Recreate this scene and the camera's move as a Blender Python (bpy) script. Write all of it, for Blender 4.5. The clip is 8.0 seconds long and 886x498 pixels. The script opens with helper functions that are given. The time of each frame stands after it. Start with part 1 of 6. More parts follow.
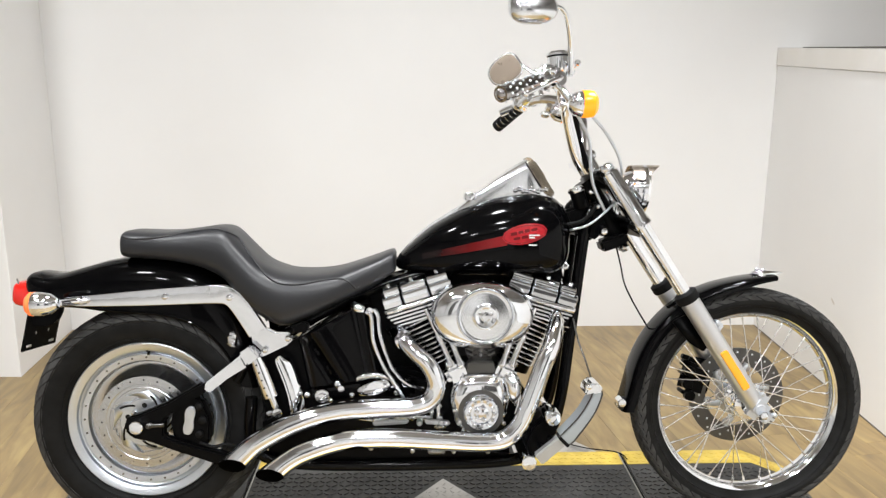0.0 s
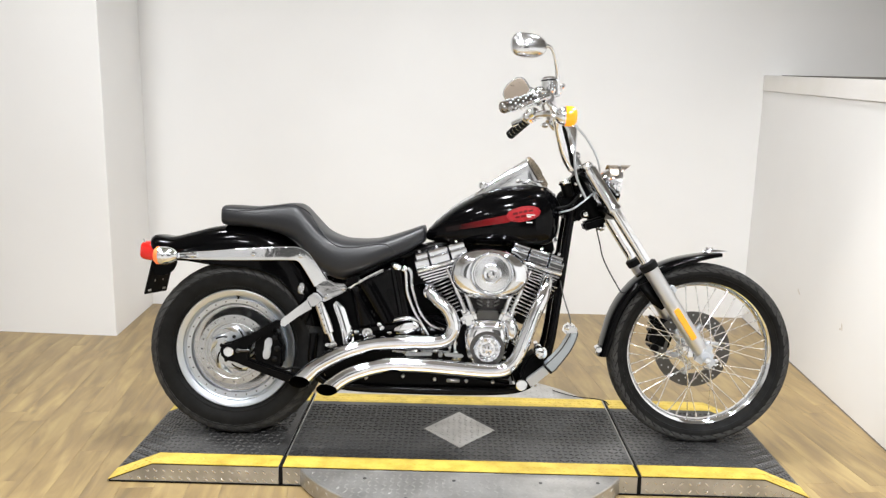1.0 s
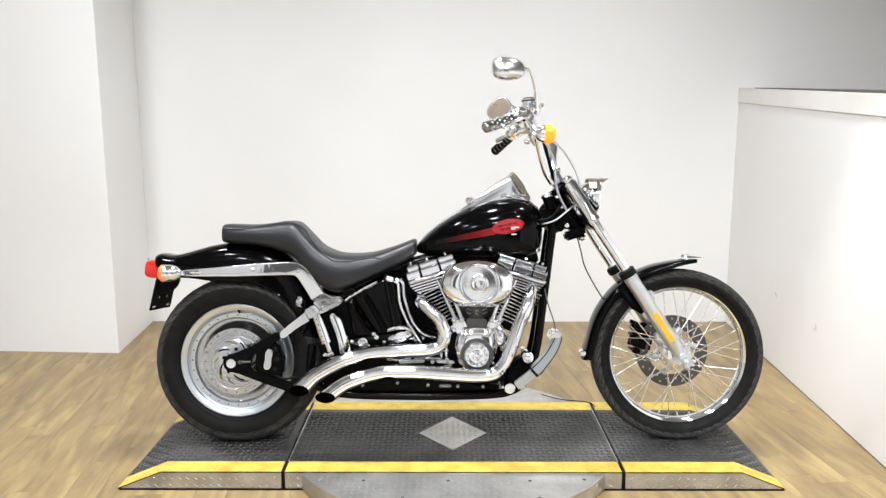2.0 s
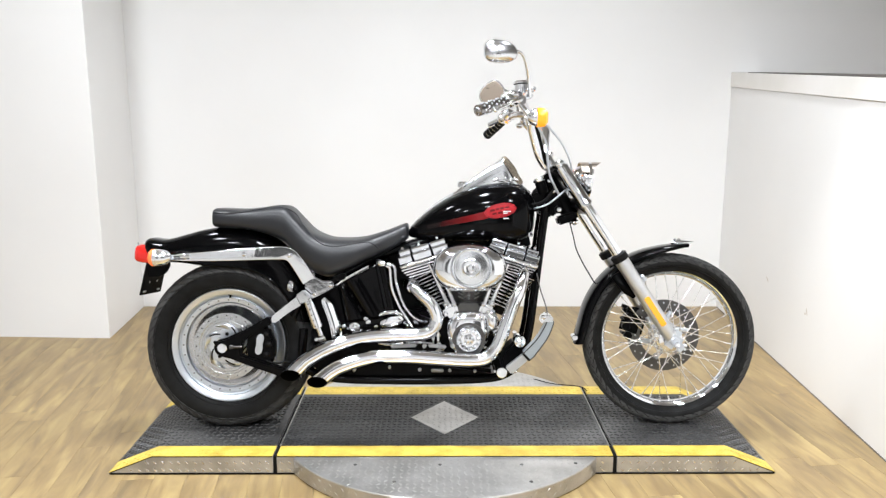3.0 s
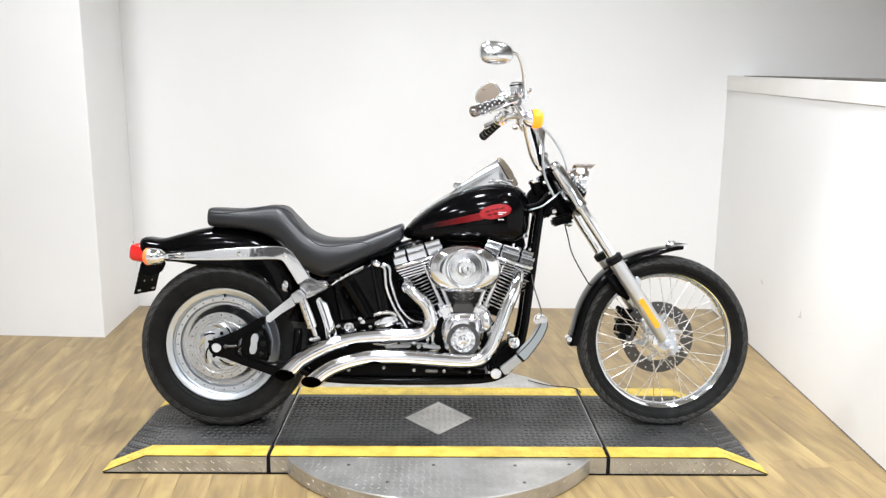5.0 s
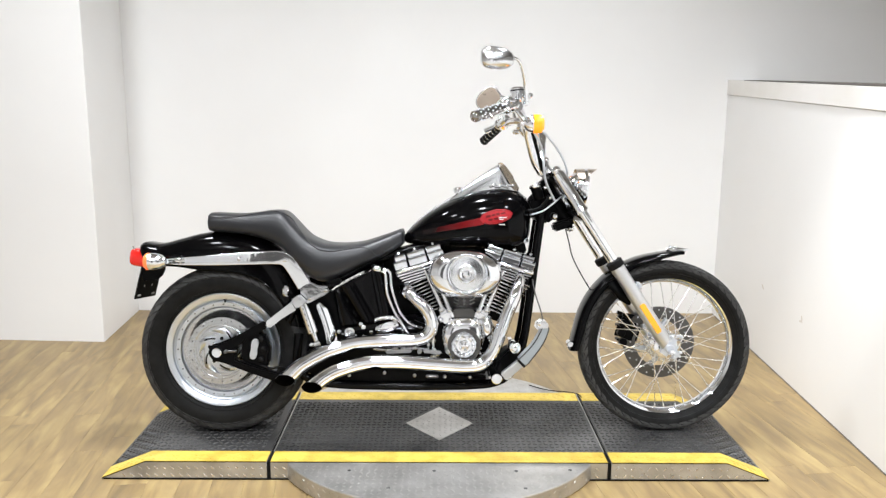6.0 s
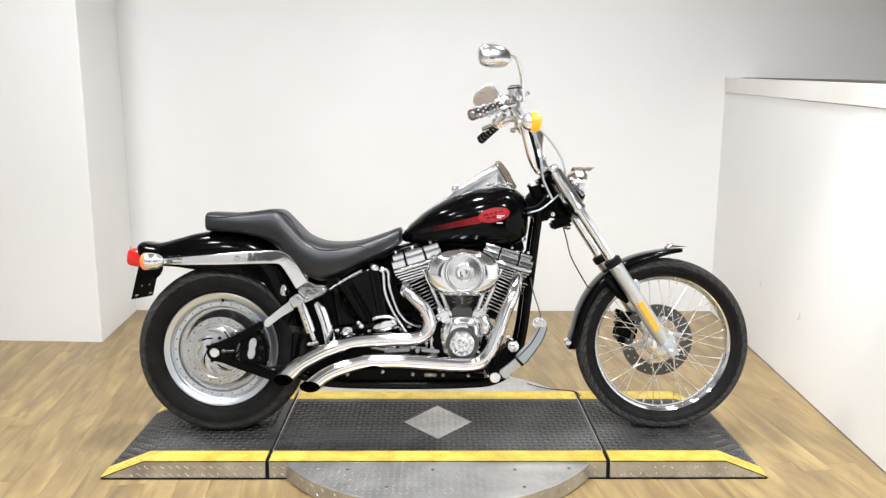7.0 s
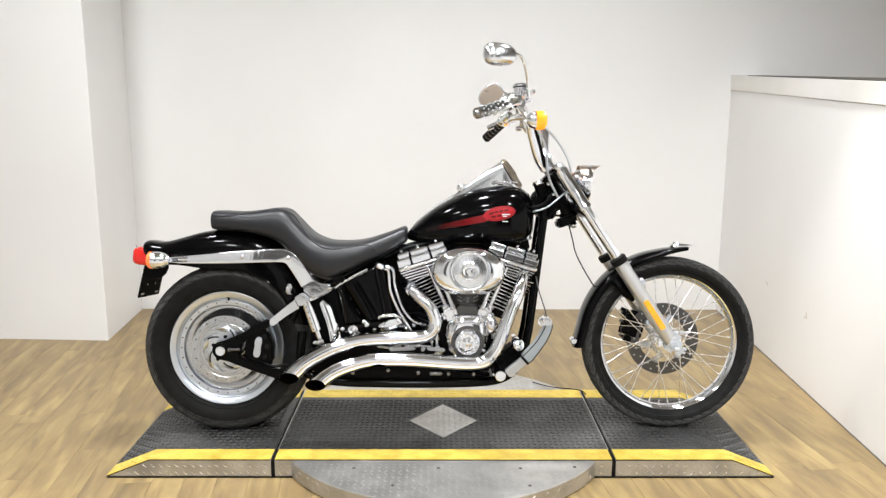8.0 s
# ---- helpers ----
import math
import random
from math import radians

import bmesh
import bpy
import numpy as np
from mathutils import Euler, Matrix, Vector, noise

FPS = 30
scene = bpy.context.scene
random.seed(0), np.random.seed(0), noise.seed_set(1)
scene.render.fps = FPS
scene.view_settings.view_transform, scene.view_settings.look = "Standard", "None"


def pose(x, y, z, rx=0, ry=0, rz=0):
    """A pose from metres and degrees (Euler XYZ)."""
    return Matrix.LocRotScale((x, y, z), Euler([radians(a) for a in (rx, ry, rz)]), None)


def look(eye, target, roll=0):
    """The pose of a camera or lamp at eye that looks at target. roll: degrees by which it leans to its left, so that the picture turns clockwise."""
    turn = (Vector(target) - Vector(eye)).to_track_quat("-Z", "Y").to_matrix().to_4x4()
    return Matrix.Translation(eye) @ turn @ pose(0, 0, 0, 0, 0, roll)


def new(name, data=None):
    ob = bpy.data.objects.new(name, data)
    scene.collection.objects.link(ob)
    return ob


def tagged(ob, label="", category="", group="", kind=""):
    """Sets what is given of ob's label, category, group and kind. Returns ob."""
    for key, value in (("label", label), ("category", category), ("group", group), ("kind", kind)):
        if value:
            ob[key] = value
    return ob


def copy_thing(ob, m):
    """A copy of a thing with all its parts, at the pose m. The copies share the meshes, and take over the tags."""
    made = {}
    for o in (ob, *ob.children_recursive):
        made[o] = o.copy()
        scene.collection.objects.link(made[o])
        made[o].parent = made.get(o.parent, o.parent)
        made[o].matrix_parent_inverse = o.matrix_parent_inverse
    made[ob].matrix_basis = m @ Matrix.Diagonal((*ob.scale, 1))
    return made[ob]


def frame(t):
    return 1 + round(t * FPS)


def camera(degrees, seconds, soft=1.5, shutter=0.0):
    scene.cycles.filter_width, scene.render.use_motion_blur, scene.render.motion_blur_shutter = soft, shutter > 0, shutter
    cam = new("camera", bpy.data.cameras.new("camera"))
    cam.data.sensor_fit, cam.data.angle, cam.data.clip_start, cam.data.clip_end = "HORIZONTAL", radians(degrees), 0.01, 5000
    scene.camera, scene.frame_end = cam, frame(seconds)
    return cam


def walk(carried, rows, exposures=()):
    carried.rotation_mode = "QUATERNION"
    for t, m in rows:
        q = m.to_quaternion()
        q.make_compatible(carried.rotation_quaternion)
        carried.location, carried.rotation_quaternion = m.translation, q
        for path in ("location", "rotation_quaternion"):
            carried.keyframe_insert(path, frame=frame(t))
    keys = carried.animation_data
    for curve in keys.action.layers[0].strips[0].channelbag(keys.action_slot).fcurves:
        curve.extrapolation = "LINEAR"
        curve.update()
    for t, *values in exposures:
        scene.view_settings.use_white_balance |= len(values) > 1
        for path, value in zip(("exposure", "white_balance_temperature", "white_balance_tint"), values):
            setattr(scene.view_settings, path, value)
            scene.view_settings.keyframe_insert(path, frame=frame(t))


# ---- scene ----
cam = camera(59.1, 8.0, soft=1.35)
PATH = [
    (0, (-0.088, -2.224, 1.38), (-0.018, -0.273, 0.953), 0.2),
    (0.2, (-0.063, -2.38, 1.382), (-0.05, -0.422, 0.973), 0.8),
    (0.3, (-0.052, -2.46, 1.394), (-0.05, -0.509, 0.95), 2.0),
    (0.5, (-0.019, -2.617, 1.393), (-0.044, -0.665, 0.959), 2.5),
    (0.7, (-0.02, -2.765, 1.394), (-0.038, -0.797, 1.035), 1.9),
    (0.8, (-0.032, -2.839, 1.382), (-0.064, -0.869, 1.043), 1.7),
    (0.9, (-0.049, -2.897, 1.369), (-0.101, -0.933, 0.996), 1.7),
    (1, (-0.044, -2.94, 1.372), (-0.068, -0.977, 0.991), 1.2),
    (1.2, (-0.056, -3.022, 1.371), (-0.046, -1.057, 0.998), 0.9),
    (1.3, (-0.052, -3.05, 1.378), (-0.038, -1.084, 1.012), 1.0),
    (1.5, (-0.042, -3.075, 1.397), (-0.028, -1.103, 1.062), -0.3),
    (1.7, (-0.033, -3.103, 1.4), (-0.035, -1.13, 1.073), 0.6),
    (2, (-0.03, -3.099, 1.399), (-0.036, -1.129, 1.051), -0.0),
    (3.5, (-0.026, -3.089, 1.39), (-0.009, -1.127, 1.005), 0.2),
    (4, (-0.025, -3.094, 1.39), (-0.023, -1.129, 1.017), 0.1),
    (4.5, (-0.018, -3.095, 1.386), (0.001, -1.132, 1.005), 0.5),
    (6, (-0.023, -3.088, 1.394), (-0.002, -1.123, 1.023), 0.5),
    (6.5, (-0.024, -3.084, 1.394), (-0.002, -1.119, 1.024), 0.6),
    (7, (-0.022, -3.085, 1.393), (0.004, -1.121, 1.019), 0.3),
    (7.5, (-0.025, -3.084, 1.389), (-0.007, -1.12, 1.015), 0.6),
    (8, (-0.023, -3.083, 1.393), (-0.01, -1.119, 1.015), 0.2),
]
EXPOSURES = [(0, -0.22, 6650, 10), (1, -0.19, 6600, 10), (2, -0.12, 6450, 10), (3.5, -0.05, 6350, 10), (4.5, -0.05, 6350, 10), (6, -0.09, 6450, 10), (7, -0.12, 6500, 10), (8, -0.18, 6600, 10)]
walk(cam, [(t, look(eye, target, roll)) for t, eye, target, roll in PATH], EXPOSURES)

# ---- light ----
world = bpy.data.worlds.new("room_world")
scene.world = world
world.use_nodes = True
world.node_tree.nodes["Background"].inputs[0].default_value = (0.9, 0.95, 1.0, 1)
world.node_tree.nodes["Background"].inputs[1].default_value = 0.0

CEILING = 3.7
LAMP_W = 58.0


def ceiling_lamp(x, y, w=0.42, power=LAMP_W, colour=(0.94, 0.965, 1.0)):
    data = bpy.data.lights.new("ceiling_lamp", "AREA")
    data.shape, data.size = "DISK", w
    data.energy, data.color, data.spread = power, colour, radians(142)
    ob = new("ceiling_lamp", data)
    ob.matrix_world = pose(x, y, CEILING - 0.04)
    return ob


LAMPS = [(lx, ly, power) for lx, power in ((-2.0, 46.0), (-0.35, 62.0), (1.3, 62.0)) for ly in (-0.15, -2.5)]
LAMPS += [(lx, -4.7, 74.0) for lx in (-2.0, -0.35, 1.3)]
for lx, ly, power in LAMPS:
    ceiling_lamp(lx, ly, 0.36, power)


# unseen light panel added over the far half, to brighten reflections in the chrome
panel = bpy.data.lights.new("ceiling_panel", "AREA")
panel.shape, panel.size, panel.size_y = "RECTANGLE", 6.4, 2.2
panel.energy, panel.color = 22.0, (0.96, 0.98, 1.0)
new("ceiling_panel", panel).matrix_world = pose(-0.2, -5.2, CEILING - 0.03)

spot = bpy.data.lights.new("wall_spot", "SPOT")
spot.energy, spot.color, spot.spot_size, spot.spot_blend, spot.shadow_soft_size = 480.0, (1.0, 0.97, 0.93), radians(17), 1.0, 0.06
new("wall_spot", spot).matrix_world = look((0.9, -1.4, CEILING - 0.06), (1.735, 0.05, 0.98))

# ---- materials ----
def mat(name, colour, rough=0.5, metal=0.0, coat=0.0, spec=0.5):
    m = bpy.data.materials.new(name)
    m.use_nodes = True
    b = m.node_tree.nodes["Principled BSDF"]
    b.inputs["Base Color"].default_value = (*colour, 1)
    b.inputs["Roughness"].default_value = rough
    b.inputs["Metallic"].default_value = metal
    b.inputs["Coat Weight"].default_value = coat
    b.inputs["Coat Roughness"].default_value = 0.03
    b.inputs["Specular IOR Level"].default_value = spec
    return m


def node(m, kind, **values):
    n = m.node_tree.nodes.new(kind)
    for key, value in values.items():
        n.inputs[key.replace("_", " ")].default_value = value
    return n


def wire(m, a, out, b, inp):
    m.node_tree.links.new(a.outputs[out], b.inputs[inp])


def shader(m):
    return m.node_tree.nodes["Principled BSDF"]


def mixed(m, colour_a, colour_b, factor_node, factor_out, low=0.35, high=0.65):
    """Colour between a and b by a factor, into the base colour. Returns the ramp."""
    ramp = node(m, "ShaderNodeValToRGB")
    ramp.color_ramp.elements[0].position, ramp.color_ramp.elements[1].position = low, high
    ramp.color_ramp.elements[0].color, ramp.color_ramp.elements[1].color = (*colour_a, 1), (*colour_b, 1)
    wire(m, factor_node, factor_out, ramp, "Fac")
    wire(m, ramp, "Color", shader(m), "Base Color")
    return ramp


def noisy(m, scale, detail=5.0, stretch=(1, 1, 1), space="Object"):
    place = node(m, "ShaderNodeTexCoord")
    mapping = node(m, "ShaderNodeMapping")
    mapping.inputs["Scale"].default_value = stretch
    wire(m, place, space, mapping, "Vector")
    n = node(m, "ShaderNodeTexNoise", Scale=scale, Detail=detail)
    wire(m, mapping, "Vector", n, "Vector")
    return n


def bumped(m, source, out, strength, distance):
    b = node(m, "ShaderNodeBump", Strength=strength, Distance=distance)
    wire(m, source, out, b, "Height")
    wire(m, b, "Normal", shader(m), "Normal")
    return b


def rough_by(m, source, out, low, high):
    r = node(m, "ShaderNodeMapRange")
    r.inputs["To Min"].default_value, r.inputs["To Max"].default_value = low, high
    wire(m, source, out, r, "Value")
    wire(m, r, "Result", shader(m), "Roughness")


def glowing(m, colour, strength):
    shader(m).inputs["Emission Color"].default_value = (*colour, 1)
    shader(m).inputs["Emission Strength"].default_value = strength
    return m


CHROME = mat("chrome", (0.87, 0.89, 0.925), 0.05, 1.0)
n = noisy(CHROME, 9.0, 3.0)
rough_by(CHROME, n, "Fac", 0.02, 0.10)
n = noisy(CHROME, 16.0, 4.0)
bumped(CHROME, n, "Fac", 1.0, 0.0006)

POLISHED = mat("polished_aluminium", (0.80, 0.82, 0.85), 0.18, 1.0)
n = noisy(POLISHED, 40.0, 4.0)
rough_by(POLISHED, n, "Fac", 0.10, 0.26)

SATIN = mat("satin_aluminium", (0.68, 0.72, 0.775), 0.36, 1.0)
n = noisy(SATIN, 120.0, 4.0)
rough_by(SATIN, n, "Fac", 0.30, 0.44)
bumped(SATIN, n, "Fac", 0.06, 0.0005)

SLIDER = mat("cast_slider_aluminium", (0.66, 0.665, 0.67), 0.40, 1.0)
n = noisy(SLIDER, 90.0, 4.0)
rough_by(SLIDER, n, "Fac", 0.32, 0.50)
bumped(SLIDER, n, "Fac", 0.08, 0.0005)

CAST = mat("cast_silver", (0.46, 0.46, 0.46), 0.38, 1.0)
n = noisy(CAST, 160.0, 4.0)
bumped(CAST, n, "Fac", 0.2, 0.0006)
rough_by(CAST, n, "Fac", 0.28, 0.5)

PEDALARM = mat("satin_pedal_metal", (0.56, 0.57, 0.57), 0.34, 0.9)
n = noisy(PEDALARM, 60.0, 4.0)
rough_by(PEDALARM, n, "Fac", 0.26, 0.44)

# blue-grey seen mirrored in the chrome pedal, put into the metal's colour
PEDALREFLECT = mat("blue_grey_reflection", (0.46, 0.51, 0.545), 0.32, 0.8)
n = noisy(PEDALREFLECT, 50.0, 4.0, (1, 1, 5))
rough_by(PEDALREFLECT, n, "Fac", 0.24, 0.42)

STAINLESS = mat("stainless_steel", (0.86, 0.86, 0.87), 0.24, 1.0)
n = noisy(STAINLESS, 80.0, 3.0)
rough_by(STAINLESS, n, "Fac", 0.16, 0.34)

ROTOR = mat("brake_steel", (0.56, 0.575, 0.59), 0.16, 1.0)
n = noisy(ROTOR, 30.0, 4.0)
rough_by(ROTOR, n, "Fac", 0.16, 0.34)

DISH = mat("polished_wheel_dish", (0.54, 0.54, 0.545), 0.12, 1.0)
n = noisy(DISH, 24.0, 4.0)
rough_by(DISH, n, "Fac", 0.16, 0.30)

DARKCHROME = mat("dark_chrome", (0.34, 0.33, 0.33), 0.14, 1.0)
n = noisy(DARKCHROME, 30.0, 3.0)
rough_by(DARKCHROME, n, "Fac", 0.08, 0.22)

DARKSTEEL = mat("dark_steel", (0.12, 0.118, 0.115), 0.34, 1.0)
n = noisy(DARKSTEEL, 60.0, 4.0)
rough_by(DARKSTEEL, n, "Fac", 0.28, 0.45)

PAINT = mat("black_gloss_paint", (0.0012, 0.0012, 0.0014), 0.12, 0.0, 0.16, 0.05)
n = noisy(PAINT, 260.0, 2.0)
bumped(PAINT, n, "Fac", 0.012, 0.0003)

POWDER = mat("black_powder_coat", (0.002, 0.002, 0.0022), 0.34, spec=0.07)
n = noisy(POWDER, 220.0, 3.0)
bumped(POWDER, n, "Fac", 0.10, 0.0004)

MATTBLACK = mat("matt_black", (0.004, 0.004, 0.0042), 0.6, spec=0.16)
n = noisy(MATTBLACK, 90.0, 3.0)
rough_by(MATTBLACK, n, "Fac", 0.5, 0.75)

# soot, blackened further so the shade inside the pipe is in the colour
SOOTSHADE = mat("soot_and_shade", (0.0012, 0.0011, 0.001), 0.95, spec=0.02)
n = noisy(SOOTSHADE, 60.0, 3.0)
rough_by(SOOTSHADE, n, "Fac", 0.85, 1.0)

VINYL = mat("black_vinyl", (0.0125, 0.013, 0.015), 0.40, spec=0.46)
vor = node(VINYL, "ShaderNodeTexVoronoi", Scale=420.0)
pl = node(VINYL, "ShaderNodeTexCoord")
wire(VINYL, pl, "Object", vor, "Vector")
bumped(VINYL, vor, "Distance", 0.12, 0.0006)
n = noisy(VINYL, 14.0, 4.0)
rough_by(VINYL, n, "Fac", 0.32, 0.46)

RUBBER = mat("tyre_rubber", (0.022, 0.022, 0.022), 0.62)
n = noisy(RUBBER, 26.0, 6.0)
mixed(RUBBER, (0.004, 0.004, 0.004), (0.011, 0.011, 0.011), n, "Fac", 0.3, 0.75)
shader(RUBBER).inputs["Specular IOR Level"].default_value = 0.16
n2 = noisy(RUBBER, 300.0, 2.0)
bumped(RUBBER, n2, "Fac", 0.1, 0.0005)

RED = mat("red_badge", (0.45, 0.02, 0.025), 0.3, 0.0, 0.25, 0.2)
n = noisy(RED, 60.0, 3.0)
mixed(RED, (0.31, 0.010, 0.016), (0.42, 0.018, 0.024), n, "Fac")
TREADRUB = mat("dusty_tread_rubber", (0.05, 0.05, 0.05), 0.8, spec=0.25)
n = noisy(TREADRUB, 40.0, 5.0)
mixed(TREADRUB, (0.024, 0.024, 0.024), (0.060, 0.059, 0.057), n, "Fac", 0.3, 0.7)
REDFADE = mat("red_tank_stripe", (0.30, 0.012, 0.012), 0.25, 0.0, 0.25, 0.15)
# the airbrushed stripe fades into the black along the tank
pl = node(REDFADE, "ShaderNodeTexCoord")
sep = node(REDFADE, "ShaderNodeSeparateXYZ")
wire(REDFADE, pl, "Object", sep, "Vector")
fade = node(REDFADE, "ShaderNodeMapRange")
fade.inputs["From Min"].default_value, fade.inputs["From Max"].default_value = -0.05, 0.20
wire(REDFADE, sep, "X", fade, "Value")
n = noisy(REDFADE, 30.0, 3.0, (0.3, 1, 4))
add = node(REDFADE, "ShaderNodeMath")
add.operation = "MULTIPLY_ADD"
add.inputs[1].default_value, add.inputs[2].default_value = 0.25, -0.12
wire(REDFADE, n, "Fac", add, 0)
both = node(REDFADE, "ShaderNodeMath")
both.operation = "ADD"
wire(REDFADE, fade, "Result", both, 0)
wire(REDFADE, add, "Value", both, 1)
mixed(REDFADE, (0.004, 0.001, 0.001), (0.22, 0.008, 0.010), both, "Value", 0.12, 0.90)

AMBER = glowing(mat("amber_lens_lit", (0.85, 0.25, 0.01), 0.15), (1.0, 0.36, 0.02), 0.95)
AMBERDIM = glowing(mat("amber_lens", (0.85, 0.20, 0.06), 0.15), (1.0, 0.16, 0.04), 0.5)
REFLEX = mat("amber_reflector", (0.90, 0.41, 0.010), 0.2, 0.0, 0.6)
vr = node(REFLEX, "ShaderNodeTexVoronoi", Scale=600.0)
bumped(REFLEX, vr, "Distance", 0.2, 0.0006)
TAILRED = glowing(mat("red_lens", (0.60, 0.012, 0.008), 0.12, 0.0, 0.6), (1.0, 0.02, 0.01), 0.12)
LENS = glowing(mat("headlamp_lens", (0.9, 0.9, 0.9), 0.08, 0.0, 0.8), (1.0, 0.97, 0.9), 0.8)
# the brown room reflected in the mirror glass, put in as a tan colour
TANREFLECT = mat("tan_room_reflection", (0.42, 0.35, 0.285), 0.30, 0.4)
n = noisy(TANREFLECT, 30.0, 3.0)
rough_by(TANREFLECT, n, "Fac", 0.22, 0.38)
# chrome whose brown reflection is set in the base colour
BROWNREFLECT = mat("chrome_brown_reflection", (0.50, 0.43, 0.34), 0.22, 1.0)
n = noisy(BROWNREFLECT, 40.0, 3.0)
rough_by(BROWNREFLECT, n, "Fac", 0.16, 0.30)
# visor chrome, with the pinkish wall it mirrors painted into the tint
VISOR = mat("chrome_wall_reflection", (0.66, 0.58, 0.50), 0.24, 1.0)
n = noisy(VISOR, 40.0, 3.0)
rough_by(VISOR, n, "Fac", 0.16, 0.32)
DIALFACE = mat("dial_face", (0.24, 0.185, 0.125), 0.25, 0.2, 0.6)
WHITEBAR = mat("white_print", (0.7, 0.7, 0.68), 0.4)

WALL = mat("white_wall_paint", (0.80, 0.79, 0.77), 0.55)
n = noisy(WALL, 0.9, 5.0)
mixed(WALL, (0.80, 0.795, 0.785), (0.85, 0.848, 0.84), n, "Fac", 0.3, 0.7)
n2 = noisy(WALL, 180.0, 3.0)
bumped(WALL, n2, "Fac", 0.08, 0.0008)
CAPWHITE = mat("white_gloss_trim", (0.80, 0.78, 0.75), 0.35)
n = noisy(CAPWHITE, 3.0, 4.0)
mixed(CAPWHITE, (0.76, 0.74, 0.70), (0.82, 0.80, 0.78), n, "Fac")
SCUFF = mat("scuffed_paint", (0.64, 0.60, 0.55), 0.6)
DARKGAP = mat("dark_line", (0.10, 0.09, 0.08), 0.6)
CEIL = mat("ceiling_tile", (0.34, 0.28, 0.22), 0.8)
n = noisy(CEIL, 2.0, 5.0)
mixed(CEIL, (0.32, 0.305, 0.285), (0.42, 0.40, 0.375), n, "Fac")
FARWALL = mat("off_white_wall", (0.42, 0.34, 0.26), 0.7)
n = noisy(FARWALL, 0.8, 5.0)
mixed(FARWALL, (0.47, 0.46, 0.44), (0.56, 0.55, 0.53), n, "Fac")

FRONTWALL = mat("pale_wall_paint", (0.72, 0.71, 0.69), 0.6)
n = noisy(FRONTWALL, 0.8, 5.0)
mixed(FRONTWALL, (0.57, 0.56, 0.545), (0.67, 0.66, 0.645), n, "Fac")

DOORDARK = mat("dark_grey_door_paint", (0.06, 0.058, 0.055), 0.45)
n = noisy(DOORDARK, 4.0, 5.0)
mixed(DOORDARK, (0.045, 0.043, 0.041), (0.075, 0.072, 0.068), n, "Fac")

# floor planks: grain along the plank, each plank its own tone
WOOD = mat("vinyl_plank", (0.45, 0.36, 0.24), 0.38)
info = node(WOOD, "ShaderNodeObjectInfo")
pl = node(WOOD, "ShaderNodeTexCoord")
shift = node(WOOD, "ShaderNodeVectorMath")
shift.operation = "MULTIPLY_ADD"
shift.inputs[1].default_value = (37.0, 53.0, 0.0)
wire(WOOD, info, "Random", shift, 0)
wire(WOOD, pl, "Object", shift, 2)
mp = node(WOOD, "ShaderNodeMapping")
mp.inputs["Scale"].default_value = (11.0, 1.9, 1.0)
wire(WOOD, shift, "Vector", mp, "Vector")
g1 = node(WOOD, "ShaderNodeTexNoise", Scale=1.6, Detail=6.0, Distortion=0.6)
wire(WOOD, mp, "Vector", g1, "Vector")
mp2 = node(WOOD, "ShaderNodeMapping")
mp2.inputs["Scale"].default_value = (60.0, 3.0, 1.0)
wire(WOOD, shift, "Vector", mp2, "Vector")
g2 = node(WOOD, "ShaderNodeTexNoise", Scale=2.0, Detail=4.0)
wire(WOOD, mp2, "Vector", g2, "Vector")
ramp = node(WOOD, "ShaderNodeValToRGB")
cr = ramp.color_ramp
cr.elements[0].position, cr.elements[0].color = 0.31, (0.198, 0.139, 0.066, 1)
cr.elements[1].position, cr.elements[1].color = 0.70, (0.428, 0.316, 0.136, 1)
mid = cr.elements.new(0.5)
mid.color = (0.302, 0.210, 0.092, 1)
wire(WOOD, g1, "Fac", ramp, "Fac")
tone = node(WOOD, "ShaderNodeMapRange")
tone.inputs["To Min"].default_value, tone.inputs["To Max"].default_value = 0.79, 0.90
wire(WOOD, info, "Random", tone, "Value")
grain = node(WOOD, "ShaderNodeMapRange")
grain.inputs["To Min"].default_value, grain.inputs["To Max"].default_value = 0.86, 1.10
wire(WOOD, g2, "Fac", grain, "Value")
mul = node(WOOD, "ShaderNodeMath")
mul.operation = "MULTIPLY"
wire(WOOD, tone, "Result", mul, 0)
wire(WOOD, grain, "Result", mul, 1)
scaled = node(WOOD, "ShaderNodeVectorMath")
scaled.operation = "SCALE"
wire(WOOD, ramp, "Color", scaled, 0)
wire(WOOD, mul, "Value", scaled, "Scale")
# worn greyish and brown blotches, larger than the grain
mp3 = node(WOOD, "ShaderNodeMapping")
mp3.inputs["Scale"].default_value = (1.0, 0.55, 1.0)
wire(WOOD, shift, "Vector", mp3, "Vector")
blot = node(WOOD, "ShaderNodeTexNoise", Scale=7.0, Detail=5.0, Distortion=0.8)
wire(WOOD, mp3, "Vector", blot, "Vector")
brange = node(WOOD, "ShaderNodeMapRange")
brange.inputs["From Min"].default_value, brange.inputs["From Max"].default_value = 0.48, 0.68
brange.inputs["To Max"].default_value = 0.42
wire(WOOD, blot, "Fac", brange, "Value")
bmix = node(WOOD, "ShaderNodeMix")
bmix.data_type = "RGBA"
bmix.inputs[7].default_value = (0.20, 0.135, 0.065, 1)
WOOD.node_tree.links.new(brange.outputs["Result"], bmix.inputs[0])
WOOD.node_tree.links.new(scaled.outputs["Vector"], bmix.inputs[6])
